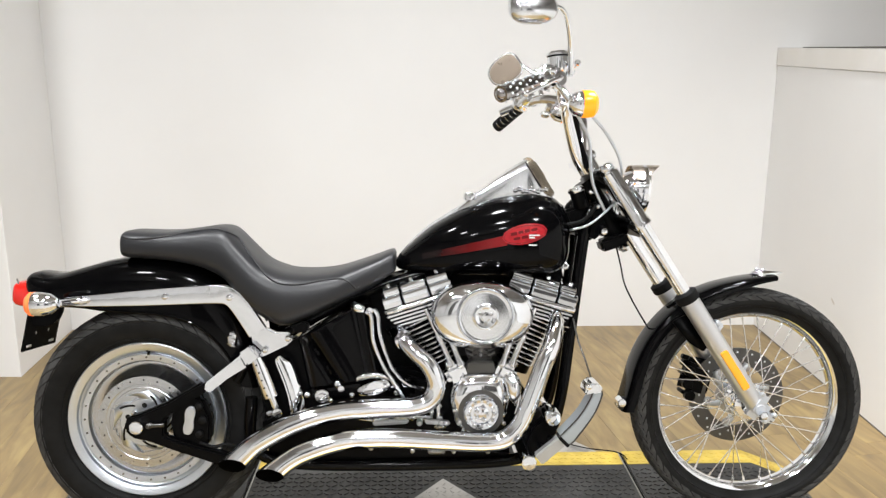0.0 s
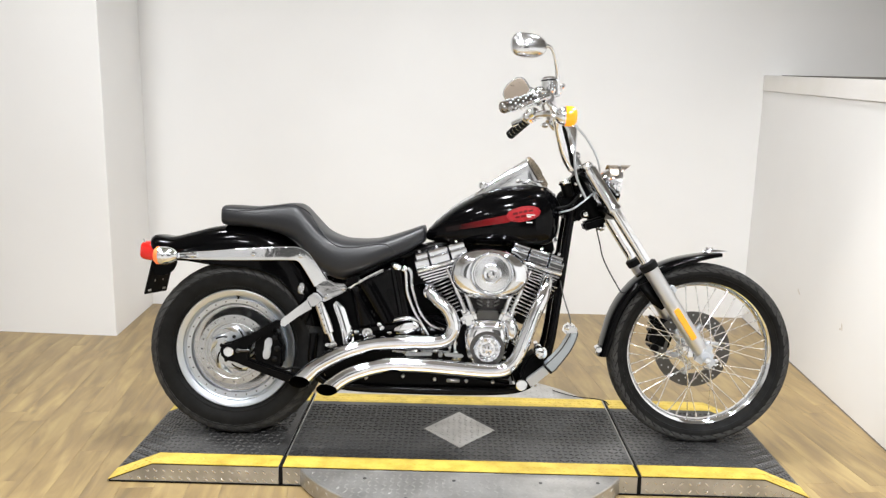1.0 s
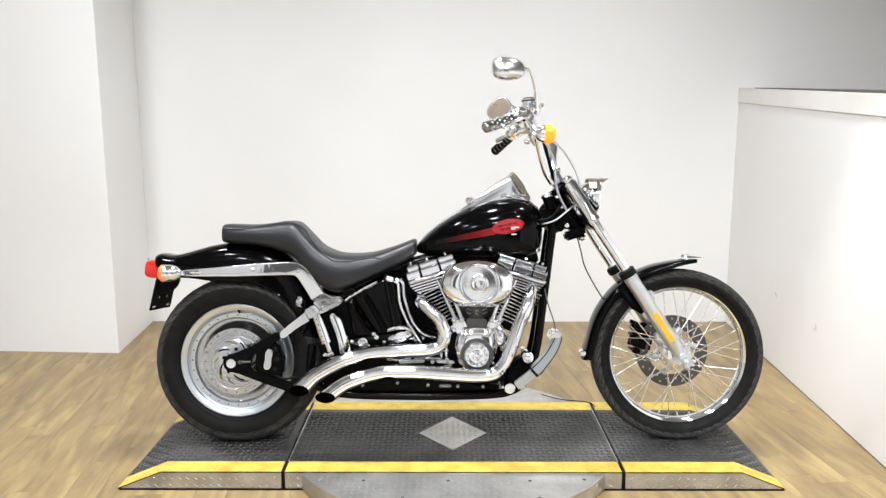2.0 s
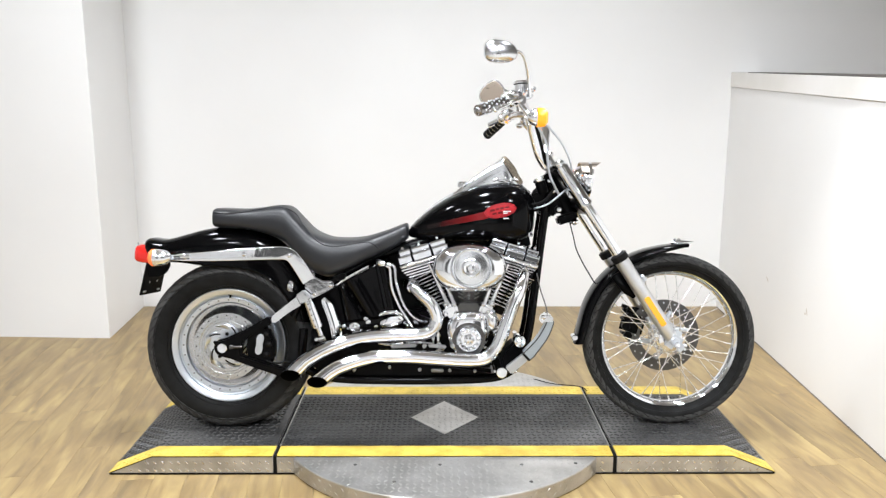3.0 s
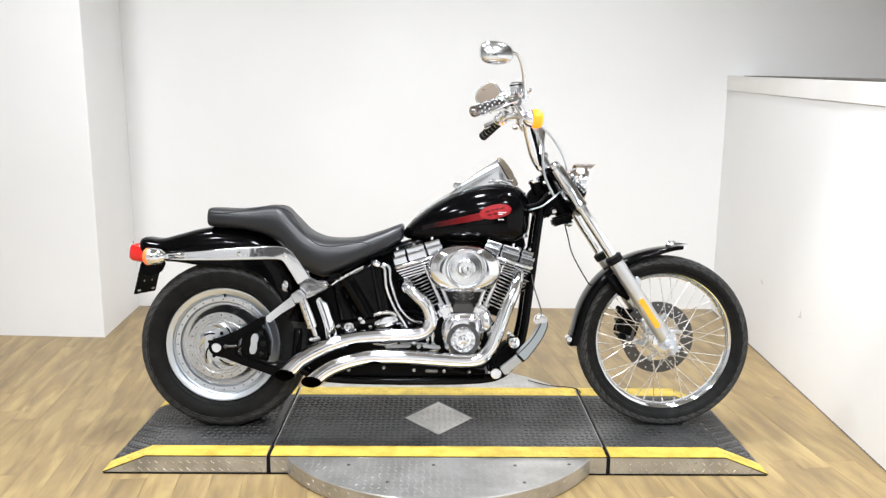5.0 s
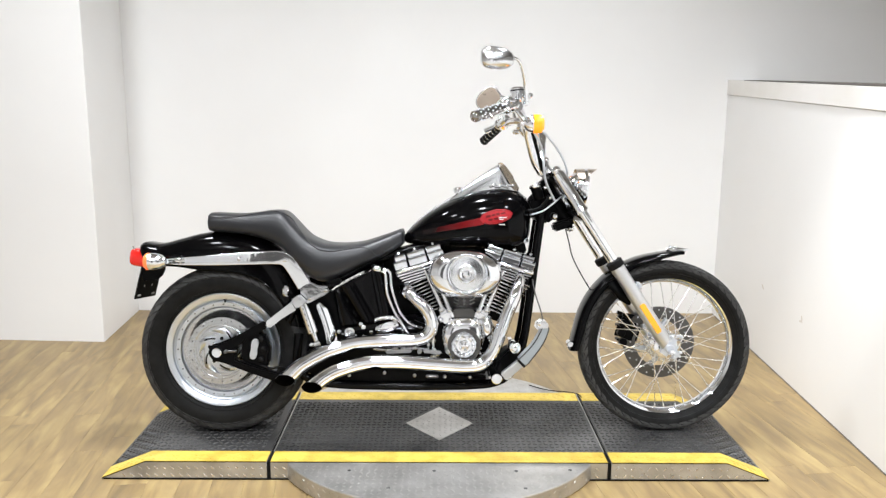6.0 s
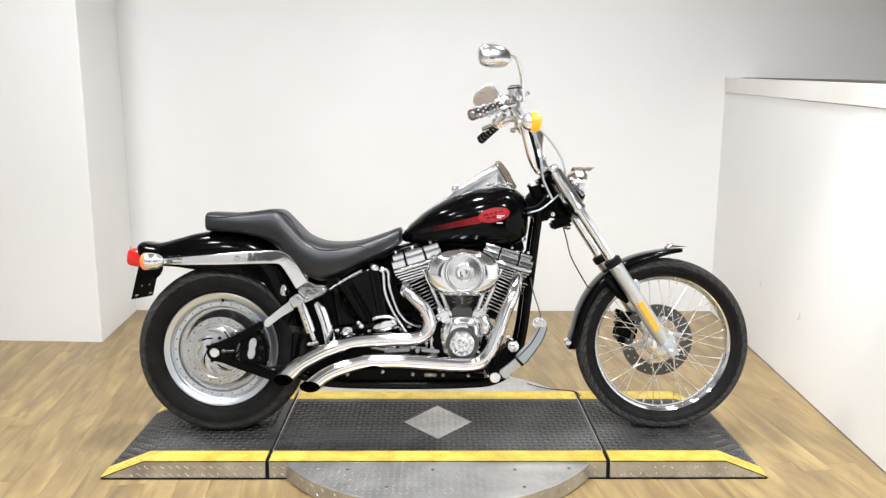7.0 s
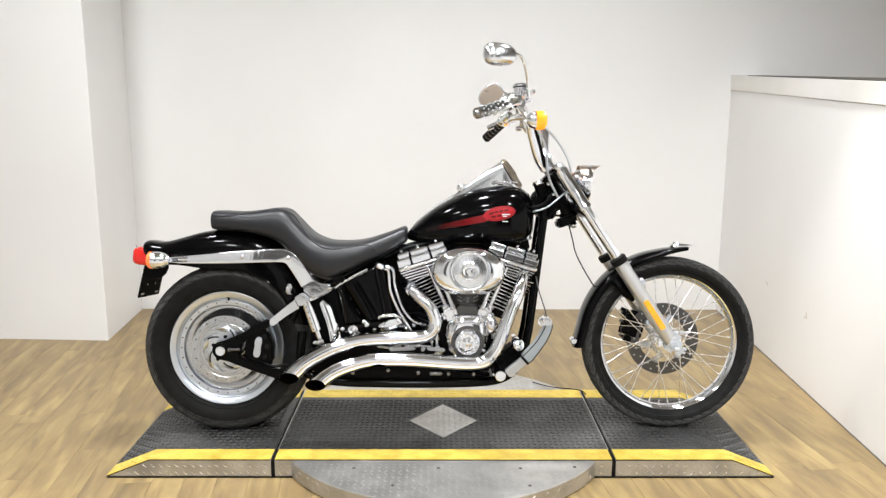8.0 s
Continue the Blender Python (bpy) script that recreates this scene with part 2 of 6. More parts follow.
# small dark knots
mp4 = node(WOOD, "ShaderNodeMapping")
mp4.inputs["Scale"].default_value = (2.6, 1.1, 0.0)
wire(WOOD, shift, "Vector", mp4, "Vector")
knots = node(WOOD, "ShaderNodeTexVoronoi", Scale=2.4)
wire(WOOD, mp4, "Vector", knots, "Vector")
krange = node(WOOD, "ShaderNodeMapRange")
krange.inputs["From Min"].default_value, krange.inputs["From Max"].default_value = 0.03, 0.13
krange.inputs["To Min"].default_value, krange.inputs["To Max"].default_value = 0.55, 0.0
wire(WOOD, knots, "Distance", krange, "Value")
kmix = node(WOOD, "ShaderNodeMix")
kmix.data_type = "RGBA"
kmix.inputs[7].default_value = (0.115, 0.080, 0.045, 1)
WOOD.node_tree.links.new(krange.outputs["Result"], kmix.inputs[0])
WOOD.node_tree.links.new(bmix.outputs[2], kmix.inputs[6])
WOOD.node_tree.links.new(kmix.outputs[2], shader(WOOD).inputs["Base Color"])
rough_by(WOOD, g2, "Fac", 0.30, 0.46)
bumped(WOOD, g2, "Fac", 0.08, 0.0008)
GREYFLOOR = mat("grey_beige_sheet_floor", (0.30, 0.285, 0.26), 0.4)
n = noisy(GREYFLOOR, 3.5, 6.0)
mixed(GREYFLOOR, (0.27, 0.256, 0.234), (0.33, 0.312, 0.284), n, "Fac", 0.30, 0.70)
n = noisy(GREYFLOOR, 70.0, 3.0)
rough_by(GREYFLOOR, n, "Fac", 0.34, 0.48)
SUBFLOOR = mat("dark_joint", (0.27, 0.20, 0.115), 0.8)

# lift surfaces
TREAD = mat("black_tread_plate", (0.03, 0.03, 0.03), 0.5)
n = noisy(TREAD, 7.0, 6.0)
mixed(TREAD, (0.010, 0.010, 0.0105), (0.048, 0.047, 0.046), n, "Fac", 0.3, 0.8)
shader(TREAD).inputs["Specular IOR Level"].default_value = 0.5
# pale dust lies in patches over the black
dust = noisy(TREAD, 2.2, 8.0)
dr = node(TREAD, "ShaderNodeMapRange")
dr.inputs["From Min"].default_value, dr.inputs["From Max"].default_value = 0.52, 0.74
dr.inputs["To Max"].default_value = 0.75
wire(TREAD, dust, "Fac", dr, "Value")
dm = node(TREAD, "ShaderNodeMix")
dm.data_type = "RGBA"
dm.inputs[7].default_value = (0.115, 0.112, 0.108, 1)
TREAD.node_tree.links.new(dr.outputs["Result"], dm.inputs[0])
TREAD.node_tree.links.new(shader(TREAD).inputs["Base Color"].links[0].from_socket, dm.inputs[6])
TREAD.node_tree.links.new(dm.outputs[2], shader(TREAD).inputs["Base Color"])
n2 = noisy(TREAD, 70.0, 4.0)
rough_by(TREAD, n2, "Fac", 0.26, 0.55)
LUGTOP = mat("worn_black_lugs", (0.05, 0.05, 0.05), 0.4)
n = noisy(LUGTOP, 5.0, 6.0)
mixed(LUGTOP, (0.018, 0.018, 0.0185), (0.085, 0.083, 0.080), n, "Fac", 0.35, 0.75)
n2 = noisy(LUGTOP, 60.0, 3.0)
rough_by(LUGTOP, n2, "Fac", 0.22, 0.46)
YELLOW = mat("yellow_safety_paint", (0.80, 0.55, 0.04), 0.45)
n = noisy(YELLOW, 16.0, 6.0)
mixed(YELLOW, (0.40, 0.28, 0.036), (0.59, 0.43, 0.072), n, "Fac", 0.3, 0.6)
STEEL = mat("aluminium_tread_plate", (0.56, 0.54, 0.51), 0.38, 0.75)
n = noisy(STEEL, 8.0, 6.0)
mixed(STEEL, (0.38, 0.37, 0.35), (0.56, 0.55, 0.53), n, "Fac")
n2 = noisy(STEEL, 90.0, 4.0, (1, 6, 1))
rough_by(STEEL, n2, "Fac", 0.20, 0.44)

# ---- mesh helpers ----
def link_mesh(name, bm, material, parent=None, label=""):
    for f in bm.faces:
        f.smooth = True
    for e in bm.edges:
        if len(e.link_faces) == 2 and e.calc_face_angle(0) > radians(36):
            e.smooth = False
    me = bpy.data.meshes.new(name)
    bm.to_mesh(me)
    bm.free()
    me.materials.append(material)
    ob = new(name, me)
    if parent:
        ob.parent = parent
    if label:
        ob["label"] = label
    return ob


def part(name, bm, material, parent, label=""):
    """One mesh object under a thing or a part."""
    return link_mesh(name, bm, material, parent, label)


def spline(points, res):
    """A smooth curve through the points (Catmull-Rom), as tuples of any length."""
    pts = [np.array(p, float) for p in points]
    pts = [2 * pts[0] - pts[1]] + pts + [2 * pts[-1] - pts[-2]]
    out = []
    for i in range(1, len(pts) - 2):
        a, b, c, d = pts[i - 1:i + 3]
        for k in range(res):
            t = k / res
            out.append(0.5 * (2 * b + (c - a) * t + (2 * a - 5 * b + 4 * c - d) * t * t + (3 * b - a - 3 * c + d) * t ** 3))
    out.append(pts[-2])
    return out


def loft(rings, bm=None, ends=True, loop=True):
    bm = bm or bmesh.new()
    rows = [[bm.verts.new(p) for p in ring] for ring in rings]
    n = len(rows[0])
    for a, b in zip(rows, rows[1:]):
        for i in range(n if loop else n - 1):
            j = (i + 1) % n
            bm.faces.new((a[i], a[j], b[j], b[i]))
    if ends and loop:
        bm.faces.new(rows[0][::-1])
        bm.faces.new(rows[-1])
    bmesh.ops.recalc_face_normals(bm, faces=bm.faces)
    return bm


def tube(points, radius, n=14, res=6, bm=None, ends=True):
    """A round tube along a smooth curve; radius is one number or one for each point."""
    radii = radius if isinstance(radius, (list, tuple)) else [radius] * len(points)
    path = spline([(*p, r) for p, r in zip(points, radii)], res)
    rings, side = [], None
    for i, p in enumerate(path):
        a, b = path[max(i - 1, 0)], path[min(i + 1, len(path) - 1)]
        way = Vector(b[:3] - a[:3]).normalized()
        if side is None:
            side = way.orthogonal().normalized()
        side = (side - way * side.dot(way)).normalized()
        up = way.cross(side)
        c = Vector(p[:3])
        rings.append([c + (side * math.cos(2 * math.pi * k / n) + up * math.sin(2 * math.pi * k / n)) * p[3] for k in range(n)])
    return loft(rings, bm, ends)


def rod(a, b, radius, n=16, bm=None):
    return tube([a, b], radius, n, 1, bm)


def lathe(profile, m=None, n=48, bm=None, ring=True):
    """Turns a profile of (radius, along) round the local y axis. ring: the profile closes on itself."""
    bm = bm or bmesh.new()
    m = m or Matrix()
    rows = []
    for k in range(n):
        a = 2 * math.pi * k / n
        rows.append([bm.verts.new(m @ Vector((r * math.cos(a), s, r * math.sin(a)))) for r, s in profile])
    count = len(profile)
    made = []
    for k in range(n):
        p, q = rows[k], rows[(k + 1) % n]
        for i in range(count if ring else count - 1):
            j = (i + 1) % count
            made.append(bm.faces.new((p[i], p[j], q[j], q[i])))
    if not ring:
        if profile[0][0] > 1e-4:
            made.append(bm.faces.new([r[0] for r in rows]))
        if profile[-1][0] > 1e-4:
            made.append(bm.faces.new([r[-1] for r in rows][::-1]))
    bmesh.ops.remove_doubles(bm, verts=bm.verts, dist=1e-5)
    bmesh.ops.recalc_face_normals(bm, faces=bm.faces)
    return bm


def soften(bm, width, segments=2):
    sharp = [e for e in bm.edges if len(e.link_faces) == 2 and e.calc_face_angle(0) > radians(30)]
    if width > 0:
        bmesh.ops.bevel(bm, geom=sharp, offset=width, segments=segments, affect="EDGES", clamp_overlap=True)
    return bm


def plate(outline, w0, w1, bevel=0.003, bm=None):
    """A flat piece with an outline in the (x, z) plane and a thickness from w0 to w1 along y."""
    one = bmesh.new()
    a = [one.verts.new((u, w0, v)) for u, v in outline]
    b = [one.verts.new((u, w1, v)) for u, v in outline]
    one.faces.new(a)
    one.faces.new(b[::-1])
    for i in range(len(a)):
        j = (i + 1) % len(a)
        one.faces.new((a[i], b[i], b[j], a[j]))
    bmesh.ops.recalc_face_normals(one, faces=one.faces)
    soften(one, bevel)
    return joined(one, bm)


def joined(one, bm):
    if bm is None:
        return one
    me = bpy.data.meshes.new("scrap")
    one.to_mesh(me)
    one.free()
    bm.from_mesh(me)
    bpy.data.meshes.remove(me)
    return bm


def block(centre, size, bevel=0.003, turn=(0, 0, 0), bm=None):
    one = bmesh.new()
    bmesh.ops.create_cube(one, size=1.0)
    for v in one.verts:
        v.co = Vector((v.co.x * size[0], v.co.y * size[1], v.co.z * size[2]))
    soften(one, bevel)
    one.transform(pose(*centre, *turn))
    return joined(one, bm)


def ball(centre, radii, turn=(0, 0, 0), bm=None, n=24):
    one = bmesh.new()
    bmesh.ops.create_uvsphere(one, u_segments=n, v_segments=n // 2, radius=1.0)
    one.transform(pose(*centre, *turn) @ Matrix.Diagonal((*radii, 1)))
    return joined(one, bm)


def at_axle(u, v, w=0.0):
    return pose(u, w, v)


def knob(u, v, w_back, w_front, r, bm=None, n=20, edge=0.002):
    """A short cylinder across the machine with a rounded rim towards w_front."""
    s = 1 if w_front > w_back else -1
    return lathe([(r, w_back), (r, w_front - s * edge), (r - edge, w_front), (0.0, w_front + s * edge * 0.4)], at_axle(u, v), n, bm, ring=False)


def pieces(name, bm, material, parent, label=""):
    """Each loose piece of a bmesh as a mesh object of its own."""
    bm.faces.index_update()
    left = set(bm.faces)
    made = []
    while left:
        stack, island = [next(iter(left))], []
        left.discard(stack[0])
        while stack:
            f = stack.pop()
            island.append(f)
            for e in f.edges:
                for g in e.link_faces:
                    if g in left:
                        left.discard(g)
                        stack.append(g)
        one, verts = bmesh.new(), {}
        for f in sorted(island, key=lambda f: f.index):
            for v in f.verts:
                if v not in verts:
                    verts[v] = one.verts.new(v.co)
            one.faces.new([verts[v] for v in f.verts])
        made.append(one)
    bm.free()
    made.sort(key=lambda b: tuple(round(c, 4) for c in next(iter(b.verts)).co))
    return [link_mesh(name, one, material, parent, label) for one in made]

# ---- room ----
def wall_box(name, corners, z0, z1, material, fall0=0.0, fall1=0.0):
    """An upright wall over a ground outline; fall: how far its foot and top drop for each metre away from the back wall."""
    bm = bmesh.new()
    low = [bm.verts.new((x, y, z0 - fall0 * (2.01 - y))) for x, y in corners]
    top = [bm.verts.new((x, y, z1 - fall1 * (2.01 - y))) for x, y in corners]
    bm.faces.new(low)
    bm.faces.new(top)
    for i in range(len(low)):
        j = (i + 1) % len(low)
        bm.faces.new((low[i], low[j], top[j], top[i]))
    bmesh.ops.recalc_face_normals(bm, faces=bm.faces)
    soften(bm, 0.003, 1)
    return link_mesh(name, bm, material)


BACK_Y = 2.01
tagged(wall_box("wall_back", [(-4.3, BACK_Y), (4.3, BACK_Y), (4.3, BACK_Y + 0.15), (-4.3, BACK_Y + 0.15)], -0.1, CEILING, WALL),
       "white painted wall behind the motorcycle", "wall", kind="structure")
tagged(wall_box("wall_pier", [(-1.944, 1.305), (-2.005, BACK_Y), (-4.2, BACK_Y), (-4.2, 1.42)], -0.1, CEILING, WALL),
       "white painted wall pier projecting beside the back wall", "wall", kind="structure")
RW = [(1.71, -0.35), (1.852, BACK_Y)]
slope = (RW[1][0] - RW[0][0]) / (RW[1][1] - RW[0][1])
rx = lambda y: RW[0][0] + slope * (y + 0.35)
half = tagged(wall_box("wall_right", [(rx(-3.4), -3.4), (rx(BACK_Y), BACK_Y), (rx(BACK_Y) + 0.14, BACK_Y), (rx(-3.4) + 0.14, -3.4)], -0.1, 1.452, WALL, 0.0, 0.040),
              "low white partition wall with a capped top", "wall", kind="structure")
for name, y, z, long, tilt in (("scuff_mark", 1.114, 0.398, 0.050, 35), ("scuff_mark", 0.569, 0.366, 0.040, 70), ("scuff_mark", 0.585, 0.352, 0.018, -10)):
    part(name, ball((rx(y) - 0.0004, y, z), (0.0010, long / 2, 0.006), (tilt, 0, 0), n=10), SCUFF, half, "faint brown scuff on the paint")
cap = tagged(wall_box("trim_cap", [(rx(-3.4) - 0.010, -3.4), (rx(BACK_Y) - 0.006, BACK_Y), (rx(BACK_Y) + 0.16, BACK_Y), (rx(-3.4) + 0.16, -3.4)], 1.452, 1.545, CAPWHITE, 0.040, 0.040),
             "white board cap along the partition top", "trim", kind="structure")
# strip added for the dark line over the cap; something dark lies beyond
tagged(wall_box("trim_strip", [(rx(-3.4) - 0.012, -3.4), (rx(1.7) - 0.004, 1.7), (rx(1.7) + 0.10, 1.7), (rx(-3.4) + 0.10, -3.4)], 1.545, 1.547, DARKGAP, 0.040, 0.0345),
       "added dark strip standing in for the dark line above the cap", "trim", kind="structure")
# the shadow gap at the wall's foot, put in as a dark strip
tagged(wall_box("trim_joint", [(rx(-3.4) - 0.004, -3.4), (rx(BACK_Y) - 0.004, BACK_Y - 0.01), (rx(BACK_Y) + 0.01, BACK_Y - 0.01), (rx(-3.4) + 0.01, -3.4)], -0.002, 0.005, DARKGAP),
       "dark strip standing in for the shadow gap at the partition foot", "trim", kind="structure")
tagged(wall_box("wall_left", [(-4.3, -6.6), (-4.2, -6.6), (-4.2, BACK_Y), (-4.3, BACK_Y)], -0.1, CEILING, FARWALL),
       "dull off-white painted side wall", "wall", kind="structure")
tagged(wall_box("wall_far_right", [(4.2, -6.6), (4.3, -6.6), (4.3, BACK_Y), (4.2, BACK_Y)], -0.1, CEILING, FARWALL),
       "dull off-white painted side wall beyond the partition", "wall", kind="structure")
tagged(wall_box("wall_front", [(-4.3, -6.75), (4.3, -6.75), (4.3, -6.6), (-4.3, -6.6)], -0.1, CEILING, FRONTWALL),
       "dull off-white painted wall behind the camera", "wall", kind="structure")
tagged(wall_box("ceiling", [(-4.3, -6.75), (4.3, -6.75), (4.3, BACK_Y + 0.15), (-4.3, BACK_Y + 0.15)], CEILING, CEILING + 0.12, CEIL),
       "dull grey-beige ceiling", "ceiling", kind="structure")
floor = tagged(wall_box("floor", [(-4.3, -6.75), (4.3, -6.75), (4.3, BACK_Y + 0.15), (-4.3, BACK_Y + 0.15)], -0.12, -0.006, SUBFLOOR),
               "light brown wood-look plank floor", "floor", kind="structure")

# grey sheet added over the unseen planks, to take the brown out of reflections
tagged(wall_box("floor_front", [(-4.2, -6.6), (4.2, -6.6), (4.2, -1.35), (-4.2, -1.35)], -0.004, 0.004, GREYFLOOR),
       "added grey-beige sheet floor, out of view, for the chrome reflections", "floor", kind="structure")
tagged(wall_box("trim_floor", [(-4.2, -1.35), (4.2, -1.35), (4.2, -1.31), (-4.2, -1.31)], -0.004, 0.007, STEEL),
       "added metal strip, out of view, between the floor coverings", "trim", kind="structure")

# doors added out of view behind the camera, so the chrome mirrors dark areas
for i, (x, wide, material, label) in enumerate(((-1.75, 1.0, DOORDARK, "added dark grey single door in a white frame, out of view"), (1.55, 1.9, DOORDARK, "added dark grey double door in a white frame, out of view"))):
    door = tagged(link_mesh("door_%d" % (i + 1), block((x, -6.585, 1.05), (wide, 0.04, 2.08), 0.004), material), label, "door", kind="structure")
    for dx in (-wide / 2 - 0.045, wide / 2 + 0.045):
        part("door_frame", block((x + dx, -6.580, 1.085), (0.08, 0.06, 2.17), 0.006), CAPWHITE, door)
    part("door_frame", block((x, -6.580, 2.13), (wide, 0.06, 0.08), 0.006), CAPWHITE, door)
    for dx in ([0.0] if wide > 1.5 else []):
        part("door_joint", block((x + dx, -6.562, 1.05), (0.012, 0.006, 2.04), 0.001), DARKGAP, door)
    part("door_handle", rod((x + wide * 0.08, -6.53, 1.0), (x + wide * 0.08, -6.53, 1.22), 0.012, 10), STAINLESS, door)
# trims round the ceiling lamps
first = None
for lx, ly, power in LAMPS:
    if first is None:
        ring = lathe([(0.184, 0.0), (0.212, 0.0), (0.217, 0.008), (0.217, 0.044), (0.184, 0.044)], pose(0, 0, CEILING - 0.045, 90), 40)
        first = tagged(link_mesh("ceiling_light", ring, CAPWHITE), "round white ceiling light with a plain trim ring", "ceiling light", group="ceiling lights", kind="structure")
        first.matrix_world = pose(lx, ly, 0)
    else:
        copy_thing(first, pose(lx, ly, 0))


# ---- motorcycle lift ----
TOP = 0.07
FRONT, REAR = -0.372, 0.338
YF, YR = -0.287, 0.243
lift = tagged(new("motorcycle_lift"), "black tread-plate motorcycle turntable platform with yellow edges", "vehicle lift")


def deck_z(x, x_bend, x_tip):
    a = abs(x)
    return TOP if a <= x_bend else TOP * max(0.0, 1 - (a - x_bend) / (x_tip - x_bend)) + 0.003


def deck_panel(name, x0, x1, bend, tip, label):
    """One deck panel as a solid with ramped outer end."""
    bm = bmesh.new()
    xs = [x0, x1]
    if x1 > bend:
        xs = [x0, bend, x1]
    if x0 < -bend:
        xs = [x0, -bend, x1]
    rings = []
    for x in xs:
        z = deck_z(x, bend, tip)
        rings.append([(x, FRONT, 0.0), (x, REAR, 0.0), (x, REAR, z), (x, FRONT, z)])
    loft(rings, bm)
    soften(bm, 0.0015, 1)
    return part(name, bm, STEEL, lift, label)


GAP = 0.007
centre_panel = deck_panel("centre_panel", -0.637 + GAP, 0.637 - GAP, 9, 9.1, "aluminium tread-plate side panel")
left_ramp = deck_panel("ramp_panel", -1.262, -0.637 - GAP, 1.095, 1.262, "aluminium tread-plate ramp side")
right_ramp = deck_panel("ramp_panel", 0.637 + GAP, 1.245, 1.078, 1.245, "aluminium tread-plate ramp side")


def skin(name, x0, x1, y0, y1, bend, tip, material, parent, rise, label=""):
    """A thin sheet that follows the deck."""
    xs = sorted({x0, x1} | ({bend} if x0 < bend < x1 else set()) | ({-bend} if x0 < -bend < x1 else set()))
    bm = bmesh.new()
    rings = []
    for x in xs:
        z = deck_z(x, bend, tip)
        rings.append([(x, y0, z - 0.001), (x, y1, z - 0.001), (x, y1, z + rise), (x, y0, z + rise)])
    loft(rings, bm)
    return part(name, bm, material, parent, label)


for x in (-0.637, 0.637):
    part("panel_seam", block((x, (FRONT + REAR) / 2, TOP / 2 + 0.0015), (0.0136, REAR - FRONT - 0.004, TOP - 0.003), 0.001), MATTBLACK, lift, "dark gap between the deck panels")
    side = 0.0045 if x < 0 else -0.0045
    part("seam_strip", block((x + side, (YF + REAR) / 2, TOP + 0.0005), (0.0040, REAR - YF - 0.004, 0.005), 0.0008), STEEL, lift, "thin bare metal strip along the seam")
part("base_seal", block((-0.008, FRONT - 0.001, 0.003), (2.49, 0.006, 0.005), 0.001), MATTBLACK, lift, "dark rubber strip along the foot")
for panel, x0, x1, bend, tip in ((centre_panel, -0.629, 0.629, 9, 9.1), (left_ramp, -1.258, -0.645, 1.095, 1.262), (right_ramp, 0.645, 1.241, 1.078, 1.245)):
    skin("tread_sheet", x0, x1, YF + 0.002, YR - 0.002, bend, tip, TREAD, panel, 0.003, "black tread sheet")
    skin("yellow_edge", x0, x1, FRONT + 0.001, YF, bend, tip, YELLOW, panel, 0.0035, "yellow painted edge band")
    skin("yellow_edge", x0, x1, YR, REAR - 0.001, bend, tip, YELLOW, panel, 0.0035, "yellow painted edge band")

    skin("edge_strip", x0, x1, FRONT - 0.0016, FRONT + 0.0005, bend, tip, MATTBLACK, panel, 0.0012, "thin black rubber lip along the edge")

# the diamond-shaped plate in the middle of the deck
DIA = [(-0.139, -0.02), (0.0, -0.186), (0.141, -0.02), (0.0, 0.156)]
bm = bmesh.new()
low = [bm.verts.new((x, y, TOP + 0.001)) for x, y in DIA]
top = [bm.verts.new((x, y, TOP + 0.0055)) for x, y in DIA]
bm.faces.new(top)
for i in range(4):
    j = (i + 1) % 4
    bm.faces.new((low[i], low[j], top[j], top[i]))
bmesh.ops.recalc_face_normals(bm, faces=bm.faces)
diamond = part("diamond_plate", bm, STEEL, centre_panel, "bare aluminium diamond-shaped plate")

# round turntable under the centre panel
DISC = 0.672
disc = part("turntable", lathe([(0.0, 0.001), (DISC - 0.004, 0.001), (DISC, 0.005), (DISC, TOP - 0.008), (DISC - 0.003, TOP - 0.004), (0.0, TOP - 0.004)],
            pose(0, -0.012, 0, 90), 96, None, False), STEEL, lift, "round aluminium tread-plate turntable base")


def lugs(name, cells, parent, material, long=0.024, wide=0.0068, high=0.0022):
    """Raised tread lugs, joined: each cell is (place matrix, turn)."""
    verts, faces = [], []
    shape = [(-0.5, 0), (-0.22, 0.5), (0.22, 0.5), (0.5, 0), (0.22, -0.5), (-0.22, -0.5)]
    for m, turn in cells:
        r = m @ Matrix.Rotation(turn, 4, "Z")
        b = len(verts)
        for x, y in shape:
            verts.append(r @ Vector((x * long, y * wide, -0.0005)))
        for x, y in shape:
            verts.append(r @ Vector((x * long * 0.72, y * wide * 0.55, high)))
        faces.append([b + 6 + i for i in range(6)])
        for i in range(6):
            j = (i + 1) % 6
            faces.append((b + i, b + j, b + 6 + j, b + 6 + i))
    me = bpy.data.meshes.new(name)
    me.from_pydata(verts, [], faces)
    me.materials.append(material)
    ob = new(name, me)
    ob.parent = parent
    ob["kind"] = "stuff"
    return ob


def each_lug(cells, parent, long=0.024, wide=0.0068, high=0.0022, material=STEEL):
    """Lugs as objects of their own on one mesh."""
    first = lugs("lug", [(Matrix(), 0.0)], parent, material, long, wide, high)
    del first["kind"]
    for i, (m, turn) in enumerate(cells):
        ob = first if i == 0 else new("lug", first.data)
        ob.parent = parent
        ob.matrix_basis = m @ Matrix.Rotation(turn, 4, "Z")


def in_diamond(x, y):
    return abs(x) / 0.150 + abs(y + 0.015) / 0.180 < 1.0


PITCH = 0.0235


